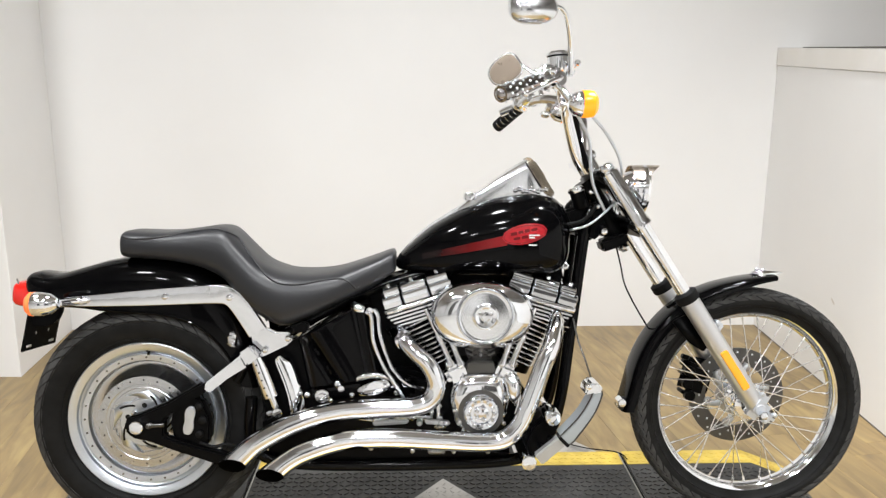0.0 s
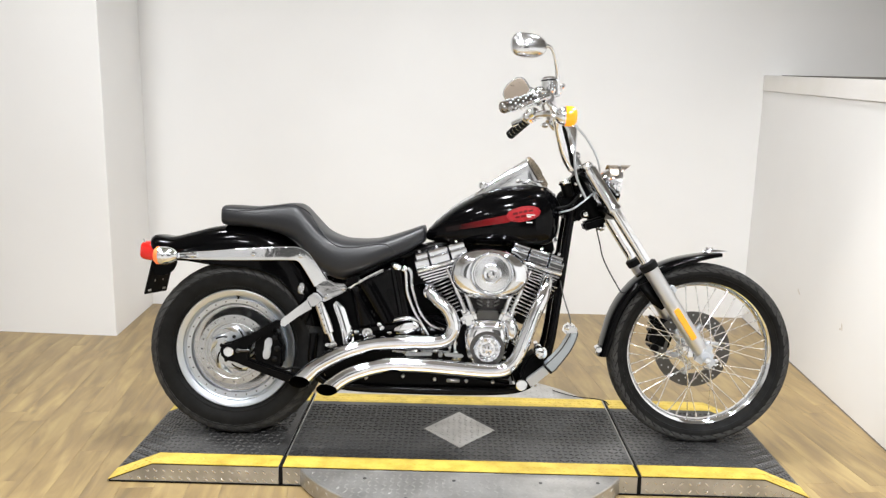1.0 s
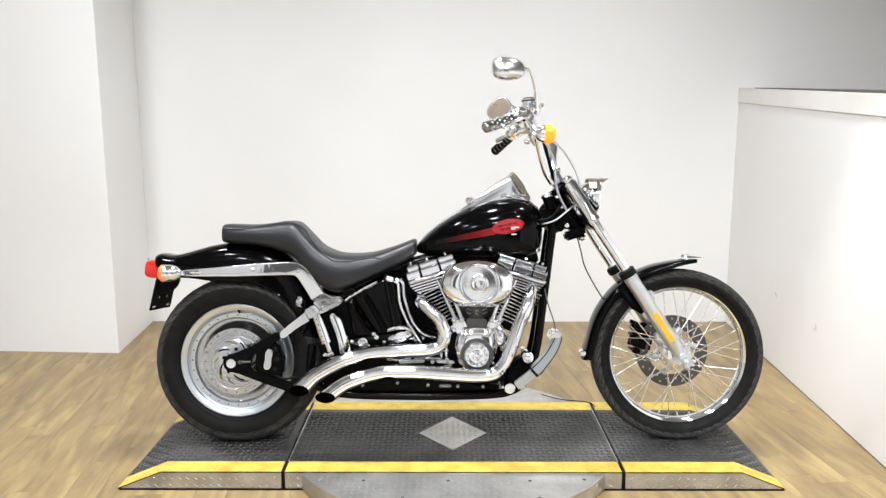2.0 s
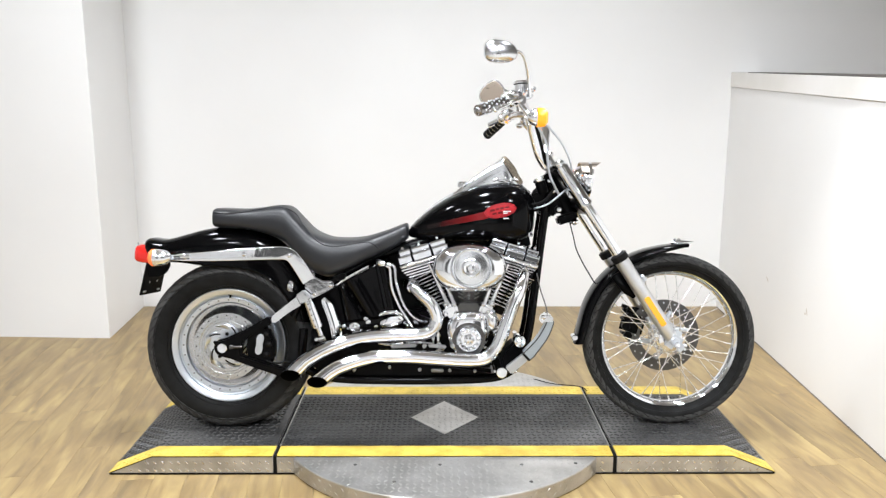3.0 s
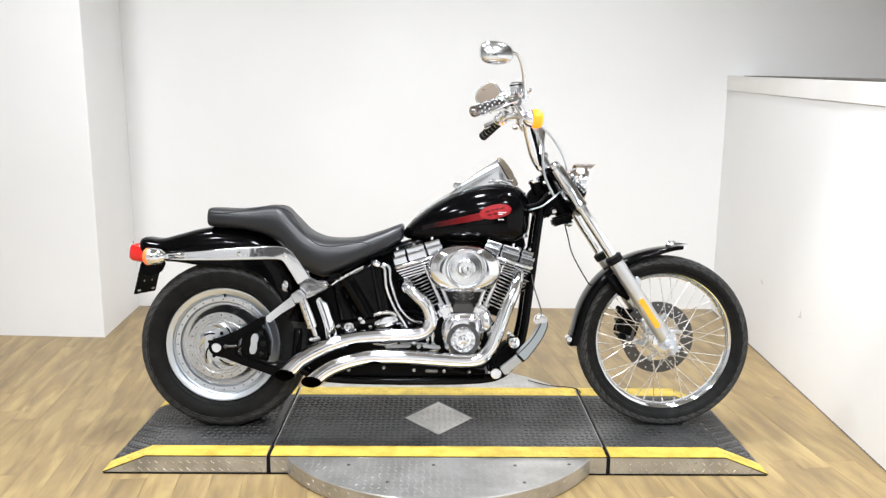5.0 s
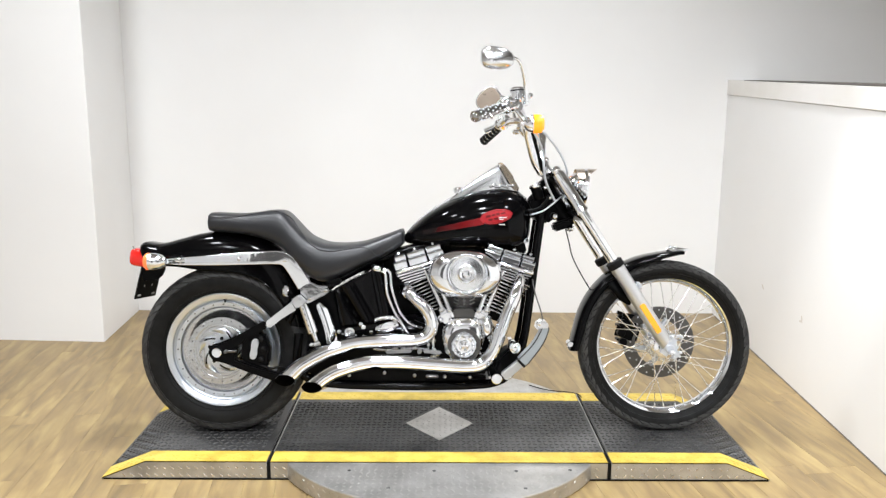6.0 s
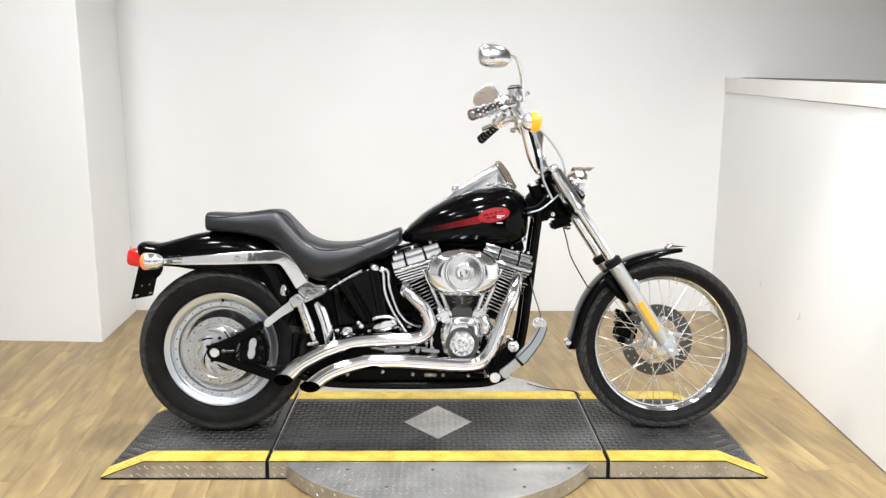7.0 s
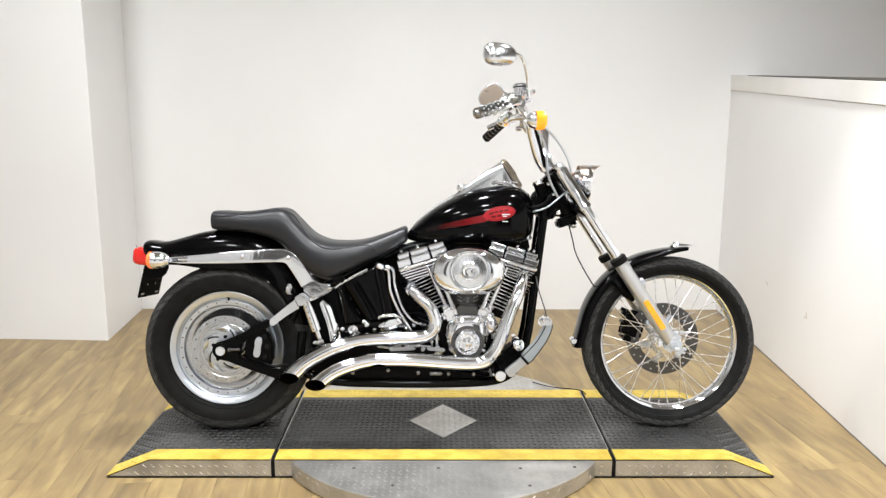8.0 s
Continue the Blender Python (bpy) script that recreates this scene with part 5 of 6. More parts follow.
timer = part("timer_cover", lathe([(0.0, -0.207), (0.012, -0.206), (0.021, -0.203), (0.023, -0.198), (0.033, -0.198), (0.036, -0.204), (0.044, -0.205), (0.048, -0.199), (0.053, -0.203), (0.058, -0.198), (0.061, -0.17), (0.0, -0.17)], at_axle(CU, CV - 0.002) @ Matrix.Diagonal((0.88, 1, 0.88, 1)), 48, None, False), CHROME, engine, "round chrome timer cover")
bm = bmesh.new()
for k in range(12):
    a = 2 * math.pi * k / 12
    knob(CU + 0.0355 * math.cos(a), CV - 0.002 + 0.0355 * math.sin(a), -0.2, -0.2085, 0.0050, bm, 10)
for k in range(5):
    a = 2 * math.pi * k / 5
    knob(CU + 0.016 * math.cos(a), CV - 0.002 + 0.016 * math.sin(a), -0.2, -0.2105, 0.0055, bm, 10)
pieces("cover_stud", bm, POLISHED, timer, "raised stud")
bm = bmesh.new()
for k in range(7):
    a = 2 * math.pi * k / 7 + 0.4
    knob(CU + 0.074 * math.cos(a), CV + 0.074 * math.sin(a) - 0.002, -0.165, -0.184, 0.0065, bm, 10)
pieces("cover_bolt", bm, CHROME, engine, "chrome cover bolt")
# lifter blocks
for s in (-1, 1):
    bm = block((CU + s * 0.070, -0.165, 0.482), (0.058, 0.055, 0.050), 0.012, (0, s * 22, 0))
    for k in (-1, 1):
        knob(CU + s * 0.070 + k * 0.018, 0.470, -0.18, -0.20, 0.008, bm, 10)
        ball((CU + s * 0.074 + k * 0.016, -0.178, 0.507), (0.013, 0.013, 0.012), bm=bm, n=14)
    part("lifter_block", bm, CHROME, engine, "chrome lifter block")
bm = tube([(0.15, -0.16, 0.482), (0.178, -0.19, 0.462), (0.182, -0.195, 0.43), (0.176, -0.19, 0.41)], [0.018, 0.022, 0.020, 0.012], 14, 5)
part("breather_elbow", bm, CHROME, engine, "chrome breather elbow")


def cylinder(lean, top_u, top_v, s):
    """One finned cylinder; lean in degrees from upright, s: -1 for the rear one."""
    axis = Vector((math.sin(radians(lean)), 0, math.cos(radians(lean))))
    cross = Vector((axis.z, 0, -axis.x))
    base = Vector((top_u, 0, top_v)) - axis * 0.205
    barrel = part("cylinder", tube([tuple(base), tuple(base + axis * 0.20)], 0.058, 28, 1), POWDER, engine, "black finned cylinder with bright fin edges")
    for k in range(11):
        p = base + axis * (0.040 + 0.0145 * k)
        half_l = 0.066 + 0.0030 * k
        one = bmesh.new()
        ring = []
        for i in range(24):
            a = 2 * math.pi * i / 24
            c, q = math.cos(a), math.sin(a)
            off = cross * (half_l * math.copysign(abs(c) ** 0.6, c) + s * 0.0016 * k) + Vector((0, -0.02 + 0.092 * math.copysign(abs(q) ** 0.6, q), 0))
            ring.append(p + off)
        loft([[v - axis * 0.0022 for v in ring], [v + axis * 0.0022 for v in ring]], one)
        soften(one, 0.0008, 1)
        part("fin", one, POLISHED, barrel)
    return barrel, base, axis, cross


cylinder(-24, -0.092, 0.648, -1)
cylinder(24, 0.276, 0.648, 1)

# heads and rocker boxes
def lerp2(a, b, f):
    return (a[0] + (b[0] - a[0]) * f, a[1] + (b[1] - a[1]) * f)


def slab(p, q, up, t0, t1):
    """A slab between two ends, from t0 to t1 along up."""
    return [(p[0] + up[0] * t0, p[1] + up[1] * t0), (q[0] + up[0] * t0, q[1] + up[1] * t0), (q[0] + up[0] * t1, q[1] + up[1] * t1), (p[0] + up[0] * t1, p[1] + up[1] * t1)]


def barrel_block(p, q, up, f0, f1, section):
    """A piece of a rocker box between two shares of its length, with a rounded section of (along up, across)."""
    rings = []
    ends = ((0.0, 0.90), (0.02, 0.97), (0.06, 1.0), (0.94, 1.0), (0.98, 0.97), (1.0, 0.90))
    mid_t = sum(t for t, _ in section) / len(section)
    for g, k in ends:
        c = lerp2(p, q, f0 + (f1 - f0) * g)
        ring = []
        for t, w in section:
            tt = mid_t + (t - mid_t) * k
            ring.append((c[0] + up[0] * tt, w * k, c[1] + up[1] * tt))
        rings.append(ring)
    return loft(rings)


def rounded_section(lower, upper, steps):
    """A closed section: the near side given from low to high, mirrored onto the far side."""
    near = [tuple(x) for x in spline(lower, steps)]
    return near + [(t, -w * 0.8) for t, w in near[::-1]]


BASE_SECTION = rounded_section([(0.013, -0.124), (0.015, -0.135), (0.022, -0.138), (0.029, -0.134), (0.031, -0.124)], None, 3)
BOX_SECTION = rounded_section([(0.031, -0.118), (0.032, -0.1335), (0.036, -0.1355), (0.055, -0.1350), (0.061, -0.1300), (0.066, -0.118)], None, 4)
COVER_SECTION = rounded_section([(0.062, -0.112), (0.064, -0.1265), (0.068, -0.1275), (0.079, -0.1265), (0.086, -0.116), (0.090, -0.09), (0.092, -0.05)], None, 4)

for s, p, q, up in ((-1, (-0.168, 0.624), (0.028, 0.684), (-0.31, 0.951)), (1, (0.354, 0.626), (0.157, 0.686), (0.31, 0.951))):
    low = part("cylinder_head", plate(slab(p, q, up, -0.03, 0.014), -0.112, 0.10, 0.003), POWDER, engine, "polished finned cylinder head")
    for k in range(4):
        a, b = lerp2(p, q, 0.0 + 0.03 * k), lerp2(p, q, 0.96)
        part("head_fin", plate(slab(a, b, up, 0.005 - 0.011 * k, 0.0105 - 0.011 * k), -0.130 + 0.003 * k, 0.09, 0.002), POLISHED, low)
    part("rocker_base", barrel_block(p, q, up, -0.02, 1.0, BASE_SECTION), CHROME, low, "chrome rocker base")
    for f0, f1 in ((0.0, 0.27), (0.285, 0.66), (0.675, 1.0)):
        part("rocker_box", barrel_block(p, q, up, f0, f1, BOX_SECTION), CHROME, low, "rounded chrome rocker box section")
    for f0, f1 in ((0.05, 0.28), (0.295, 0.655), (0.67, 0.98)):
        part("rocker_cover", barrel_block(p, q, up, f0, f1, COVER_SECTION), CHROME, low, "chrome rocker cover")
    part("rocker_gasket", plate(slab(lerp2(p, q, 0.02), lerp2(p, q, 0.98), up, 0.012, 0.075), -0.112, 0.08, 0.003), MATTBLACK, low, "black gasket between the rocker pieces")
    bm = bmesh.new()
    for f in (0.14, 0.47, 0.84):
        c = lerp2(p, q, f)
        rod((c[0] + up[0] * 0.080, -0.100, c[1] + up[1] * 0.080), (c[0] + up[0] * 0.096, -0.100, c[1] + up[1] * 0.096), 0.0075, 8, bm)
        knob(c[0] + up[0] * 0.022, c[1] + up[1] * 0.022, -0.134, -0.1405, 0.0052, bm, 8)
    pieces("rocker_bolt", bm, CHROME, low, "chrome rocker bolt")

# pushrod tubes
for a, b in (((0.010, -0.182, 0.505), (-0.062, -0.150, 0.660)), ((0.036, -0.182, 0.505), (-0.018, -0.150, 0.640)), ((0.176, -0.182, 0.505), (0.246, -0.150, 0.660)), ((0.150, -0.182, 0.505), (0.202, -0.150, 0.640))):
    A, B = Vector(a), Vector(b)
    bm = rod(a, tuple(A.lerp(B, 0.5)), 0.0085, 12)
    rod(tuple(A.lerp(B, 0.48)), b, 0.0065, 12, bm)
    rod(tuple(A.lerp(B, 0.44)), tuple(A.lerp(B, 0.52)), 0.0098, 12, bm)
    rod(tuple(A.lerp(B, 0.0)), tuple(A.lerp(B, 0.06)), 0.012, 12, bm)
    part("pushrod_tube", bm, CHROME, engine, "chrome pushrod tube")

# intake between the cylinders
bm = plate([(0.040, 0.60), (0.144, 0.60), (0.128, 0.52), (0.118, 0.50), (0.066, 0.50), (0.056, 0.52)], -0.14, 0.05, 0.008)
# wider plate added behind it, to hide the wall between the pushrods
plate([(-0.012, 0.65), (0.198, 0.65), (0.155, 0.50), (0.030, 0.50)], -0.05, 0.05, 0.006, bm)
part("intake_block", bm, DARKSTEEL, engine, "dark grey intake block between the cylinders")
bm = bmesh.new()
for k in range(5):
    block((0.062, -0.146, 0.53 + k * 0.014), (0.022, 0.016, 0.004), 0.001, (0, 25, 0), bm)
    block((0.124, -0.146, 0.53 + k * 0.014), (0.022, 0.016, 0.004), 0.001, (0, -25, 0), bm)
for k in range(4):
    ball((0.093, -0.150, 0.528 + k * 0.013), (0.0045 + 0.0018 * k, 0.008, 0.0062), bm=bm, n=12)
pieces("intake_fin", bm, CAST, engine, "small intake fin")

bm = bmesh.new()
for s_ in (-1, 1):
    for k in range(7):
        block((0.093 + s_ * (0.020 + 0.0045 * k), -0.141, 0.522 + k * 0.0125), (0.024 + 0.002 * k, 0.010, 0.0035), 0.001, (0, s_ * 26, 0), bm)
pieces("inner_fin", bm, DARKSTEEL, engine, "dark inner cylinder fin")
bm = plate([(0.048, 0.478), (0.136, 0.478), (0.128, 0.512), (0.056, 0.512)], -0.13, -0.168, 0.004)
part("lower_cover", bm, DARKSTEEL, engine, "black cover between the lifter blocks")

# air cleaner
def oval_ring(a, b, w, n=64, power=0.86):
    return [(0.094 + a * math.copysign(abs(math.cos(t)) ** power, math.cos(t)), w, 0.648 + b * math.copysign(abs(math.sin(t)) ** 1.0, math.sin(t))) for t in (2 * math.pi * i / n for i in range(n))]


rings = [oval_ring(1.02 * 0.120, 1.03 * 0.078, -0.150), oval_ring(1.02 * 0.136, 1.03 * 0.090, -0.158), oval_ring(1.02 * 0.1395, 1.03 * 0.093, -0.172), oval_ring(1.02 * 0.138, 1.03 * 0.0915, -0.196), oval_ring(1.02 * 0.132, 1.03 * 0.086, -0.212), oval_ring(1.02 * 0.118, 1.03 * 0.074, -0.224), oval_ring(1.02 * 0.095, 1.03 * 0.072, -0.230), oval_ring(1.02 * 0.076, 1.03 * 0.068, -0.232)]
air = part("air_cleaner", loft(rings), CHROME, engine, "oval chrome air cleaner cover")
part("cover_disc", lathe([(0.0, -0.244), (0.034, -0.243), (0.036, -0.241), (0.060, -0.239), (0.066, -0.238), (0.0705, -0.240), (0.073, -0.236), (0.074, -0.22), (0.0, -0.22)], at_axle(0.098, 0.653), 64, None, False), POLISHED, air, "round polished insert")
part("cover_ring", lathe([(0.0735, -0.236), (0.0765, -0.2385), (0.079, -0.235), (0.079, -0.225), (0.0735, -0.225)], at_axle(0.098, 0.653), 64), CHROME, air, "chrome ring")
part("centre_badge", lathe([(0.0, -0.251), (0.010, -0.2505), (0.012, -0.247), (0.022, -0.2465), (0.026, -0.249), (0.030, -0.249), (0.0335, -0.244), (0.0, -0.24)], at_axle(0.098, 0.653), 40, None, False), CHROME, air, "round centre medallion")
bm = bmesh.new()
for k in range(3):
    a = 2 * math.pi * k / 3 + 0.5
    ball((0.098 + 0.017 * math.cos(a), -0.2470, 0.653 + 0.017 * math.sin(a)), (0.006, 0.003, 0.005), bm=bm, n=10)
pieces("medallion_relief", bm, CAST, air, "raised relief on the medallion")

# small fittings between the cam chest and the pipes
for pts, r in (([(-0.012, -0.150, 0.455), (-0.026, -0.165, 0.415), (-0.024, -0.165, 0.350), (-0.006, -0.160, 0.325)], 0.0060),
               ([(-0.030, -0.140, 0.440), (-0.045, -0.150, 0.400), (-0.046, -0.150, 0.345)], 0.0050),
               ([(0.196, -0.150, 0.440), (0.202, -0.165, 0.400), (0.192, -0.165, 0.360)], 0.0060),
               ([(-0.150, -0.150, 0.352), (-0.100, -0.165, 0.356), (-0.050, -0.160, 0.350)], 0.0070),
               ([(-0.260, -0.150, 0.350), (-0.210, -0.160, 0.346), (-0.165, -0.155, 0.352)], 0.0055)):
    part("oil_pipe", tube(pts, r, 10, 5), CHROME, engine, "small chrome oil pipe")
bm = bmesh.new()
for u, v, r in ((-0.024, 0.352, 0.009), (-0.046, 0.372, 0.007), (-0.012, 0.455, 0.008), (0.198, 0.436, 0.009), (0.190, 0.340, 0.008), (0.020, 0.292, 0.007), (0.060, 0.285, 0.006), (0.130, 0.287, 0.006), (-0.100, 0.357, 0.010), (-0.200, 0.348, 0.009),
                (-0.005, 0.300, 0.007), (-0.075, 0.345, 0.006), (-0.140, 0.356, 0.006), (0.176, 0.318, 0.006)):
    knob(u, v, -0.12, -0.178, r, bm, 10)
pieces("case_fitting", bm, CHROME, engine, "small chrome fitting")
bm = bmesh.new()
block((-0.032, -0.150, 0.385), (0.030, 0.03, 0.018), 0.004, (0, 12, 0), bm)
block((-0.020, -0.150, 0.325), (0.036, 0.03, 0.014), 0.004, (0, -8, 0), bm)
block((0.196, -0.148, 0.395), (0.022, 0.03, 0.030), 0.005, (0, 12, 0), bm)
pieces("engine_bracket", bm, POLISHED, engine, "small polished bracket")

# exhaust
p1 = [(-0.140, -0.10, 0.590), (-0.122, -0.155, 0.570), (-0.085, -0.190, 0.540), (-0.050, -0.20, 0.505), (-0.033, -0.20, 0.451), (-0.052, -0.20, 0.410), (-0.10, -0.20, 0.394), (-0.20, -0.20, 0.390), (-0.30, -0.20, 0.383),
      (-0.38, -0.202, 0.366), (-0.455, -0.205, 0.337), (-0.53, -0.208, 0.295), (-0.595, -0.21, 0.236)]
r1 = [0.022, 0.0225, 0.0235, 0.0245, 0.025, 0.0255, 0.026, 0.0265, 0.027, 0.028, 0.029, 0.030, 0.031]
p2 = [(0.312, -0.09, 0.640), (0.305, -0.15, 0.618), (0.285, -0.20, 0.565), (0.256, -0.215, 0.50), (0.225, -0.22, 0.415), (0.200, -0.22, 0.350), (0.160, -0.22, 0.308), (0.105, -0.22, 0.297), (0.0, -0.22, 0.302), (-0.12, -0.22, 0.310),
      (-0.222, -0.22, 0.312), (-0.30, -0.222, 0.306), (-0.392, -0.225, 0.278), (-0.44, -0.227, 0.252), (-0.49, -0.23, 0.214)]
r2 = [0.021, 0.0225, 0.024, 0.025, 0.0255, 0.026, 0.026, 0.026, 0.0265, 0.027, 0.0275, 0.028, 0.0285, 0.029, 0.030]
def slashed(pts, rad, share):
    """An open tube whose end is cut aslant, longer at the top and on its inner side."""
    n, res = 28, 7
    bm = tube(pts, [r * share for r in rad], n, res, None, False)
    bm.verts.ensure_lookup_table()
    count = len(bm.verts) // n
    way = (Vector(pts[-1]) - Vector(pts[-2])).normalized()
    over = Vector((-way.z, 0, way.x)) if way.x > 0 else Vector((way.z, 0, -way.x))
    for ring in range(max(0, count - 9), count):
        f = ((ring - (count - 10)) / 9.0) ** 1.2
        vs = [bm.verts[ring * n + k] for k in range(n)]
        mid = sum((v.co for v in vs), Vector()) / n
        for v in vs:
            rel = (0.95 * (v.co.y - mid.y) + 0.40 * (v.co - mid).dot(over)) / rad[-1]
            v.co += way * (0.036 * rel * f)
    return bm


for pts, rad in ((p1, r1), (p2, r2)):
    bm = slashed(pts, rad, 1.0)
    bmesh.ops.solidify(bm, geom=bm.faces[:], thickness=0.0006)
    pipe = part("exhaust_pipe", bm, CHROME, bike, "swept chrome exhaust pipe with a cut end")
    bm = slashed(pts[-5:], rad[-5:], 0.955)
    bm.transform(Matrix.Translation((Vector(pts[-1]) - Vector(pts[-2])).normalized() * 0.003))
    part("baffle", bm, SOOTSHADE, pipe, "sooty pipe mouth, its inner shade in the black colour")
bm = lathe([(0.020, -0.010), (0.027, -0.007), (0.029, 0.0), (0.027, 0.007), (0.020, 0.007)], pose(-0.126, -0.150, 0.574) @ pose(0, 0, 0, 0, 35, 30), 24)
part("port_clamp", bm, CHROME, bike, "chrome exhaust port clamp")
bm = bmesh.new()
block((-0.03, -0.185, 0.345), (0.07, 0.02, 0.012), 0.004, (0, 5, 0), bm)
block((-0.16, -0.18, 0.345), (0.10, 0.02, 0.012), 0.004, (0, -3, 0), bm)
for u in (-0.08, -0.02, 0.03):
    knob(u, 0.347, -0.18, -0.205, 0.008, bm, 6)
part("pipe_bracket", bm, CAST, bike, "pipe clamp brackets")

# gearbox, oil tank and the parts between engine and wheel
bm = plate([(-0.53, 0.225), (-0.535, 0.335), (-0.40, 0.42), (-0.28, 0.46), (-0.10, 0.47), (-0.02, 0.44), (0.0, 0.26), (0.20, 0.23), (0.20, 0.20), (-0.40, 0.195)], -0.10, 0.12, 0.015)
gearbox = part("gearbox", bm, POWDER, bike, "black gearbox and lower engine case")
bm = bmesh.new()
for u, v in ((-0.36, 0.235), (-0.22, 0.245), (-0.10, 0.235), (0.02, 0.232), (0.12, 0.23)):
    knob(u, v, -0.10, -0.112, 0.007, bm, 8)
block((-0.03, -0.105, 0.232), (0.05, 0.02, 0.012), 0.003, bm=bm)
pieces("case_bolt", bm, CAST, gearbox, "case bolt")
rings = []
for w, k in ((-0.10, 1.0), (-0.146, 1.0), (-0.156, 0.93), (-0.160, 0.78), (-0.161, 0.5)):
    rings.append([(-0.207 + 0.050 * k * math.cos(t), w, 0.436 + 0.024 * k * math.sin(t) + 0.010 * k * math.cos(t)) for t in (2 * math.pi * i / 28 for i in range(28))])
part("clutch_cover", loft(rings), CHROME, gearbox, "oval chrome gearbox side cover")
bm = tube([(-0.265, -0.150, 0.458), (-0.235, -0.158, 0.470), (-0.195, -0.158, 0.474), (-0.165, -0.150, 0.462)], 0.0085, 12, 5)
part("breather_pipe", bm, CHROME, gearbox, "short chrome breather pipe")
bm = bmesh.new()
for u, v, r in ((-0.310, 0.446, 0.010), (-0.270, 0.415, 0.008), (-0.145, 0.420, 0.008), (-0.395, 0.416, 0.009), (-0.330, 0.400, 0.007), (-0.120, 0.452, 0.007)):
    knob(u, v, -0.10, -0.150, r, bm, 10)
pieces("gearbox_bolt", bm, CHROME, gearbox, "chrome gearbox bolt")
bm = block((-0.31, -0.115, 0.425), (0.16, 0.06, 0.055), 0.014, (0, -8, 0))
block((-0.14, -0.11, 0.43), (0.10, 0.05, 0.06), 0.014, (0, 6, 0), bm)
part("starter_housing", bm, PAINT, gearbox, "gloss black starter housing")
bm = knob(-0.353, 0.414, -0.10, -0.158, 0.020)
knob(-0.353, 0.414, -0.15, -0.166, 0.011, bm)
knob(-0.30, 0.435, -0.12, -0.155, 0.010, bm)
part("shaft_end", bm, CHROME, gearbox, "chrome shaft end bolt")

rings = []
for t, k in [(0.0, 0.90), (0.02, 0.96), (0.06, 1.0)] + [(0.06 + 0.87 * i / 12, 1.0) for i in range(1, 13)] + [(0.985, 0.995), (1.0, 0.975)]:
    ring = []
    groove = 0.40 - 0.27 * t
    plan = []
    for i in range(41):
        f = i / 40
        depth = 0.120 + 0.040 * min(1.0, f / 0.14) ** 0.5 - 0.050 * max(0.0, (f - 0.90) / 0.10) ** 2
        depth -= 0.016 * math.exp(-((f - groove) / 0.045) ** 2) + 0.006 * math.exp(-((f - 0.84) / 0.05) ** 2)
        depth += 0.008 * math.exp(-((f - groove - 0.16) / 0.09) ** 2)
        plan.append((f, -depth))
    for f, w in plan + [(1.0, 0.10), (0.9, 0.14), (0.1, 0.14), (0.0, 0.10)]:
        g = 0.5 + (f - 0.5) * (0.5 + 0.5 * k)
        v = 0.430 + 0.030 * f + t * (0.145 + 0.080 * f)
        ring.append((-0.395 + 0.222 * g - 0.20 * (v - 0.432), w * k, v))
    rings.append(ring)
oil = part("oil_tank", loft(rings), PAINT, bike, "gloss black oil tank under the seat")
bm = tube([(-0.262, -0.13, 0.668), (-0.250, -0.155, 0.664), (-0.232, -0.158, 0.660)], [0.013, 0.014, 0.009], 14, 4)
knob(-0.217, 0.658, -0.14, -0.168, 0.010, bm)
part("oil_fitting", bm, CHROME, oil, "chrome oil fitting")
# dotted highlights along the tank's top edge, modelled as a row of studs
bm = bmesh.new()
for k in range(9):
    knob(-0.42 + 0.022 * k, 0.596 + 0.0085 * k, -0.135, -0.143, 0.0032, bm, 8)
pieces("edge_stud", bm, CHROME, oil, "small chrome stud standing in for a highlight")
bm = tube([(-0.228, -0.165, 0.655), (-0.213, -0.168, 0.642), (-0.208, -0.168, 0.573), (-0.182, -0.168, 0.507), (-0.150, -0.168, 0.452), (-0.122, -0.165, 0.406)], 0.0062, 10, 6)
part("oil_line", bm, CHROME, oil, "chrome oil line")
bm = tube([(-0.206, -0.16, 0.662), (-0.194, -0.162, 0.642), (-0.189, -0.162, 0.585), (-0.158, -0.162, 0.500), (-0.117, -0.162, 0.451), (-0.070, -0.15, 0.432)], 0.0062, 10, 6)
part("oil_line", bm, CHROME, oil, "chrome oil line")
bm = tube([(-0.538, -0.135, 0.522), (-0.516, -0.135, 0.462), (-0.498, -0.135, 0.410)], [0.020, 0.0225, 0.0225], 20, 4)
shock = part("rear_shock", bm, CHROME, bike, "chrome tubular cover beside the swingarm")
bm = tube([(-0.497, -0.135, 0.408), (-0.486, -0.135, 0.378)], 0.011, 14, 1)
knob(-0.480, 0.366, -0.12, -0.155, 0.014, bm)
block((-0.497, -0.135, 0.362), (0.03, 0.02, 0.014), 0.004, bm=bm)
part("lower_mount", bm, CHROME, shock, "chrome lower mount")
bm = bmesh.new()
for k in range(5):
    c = Vector((-0.534, -0.157, 0.505)).lerp(Vector((-0.506, -0.157, 0.418)), k / 4)
    knob(c.x, c.z, -0.150, -0.1585, 0.0026, bm, 8, 0.0004)
pieces("cover_hole", bm, MATTBLACK, shock, "small dark hole")
rings = []
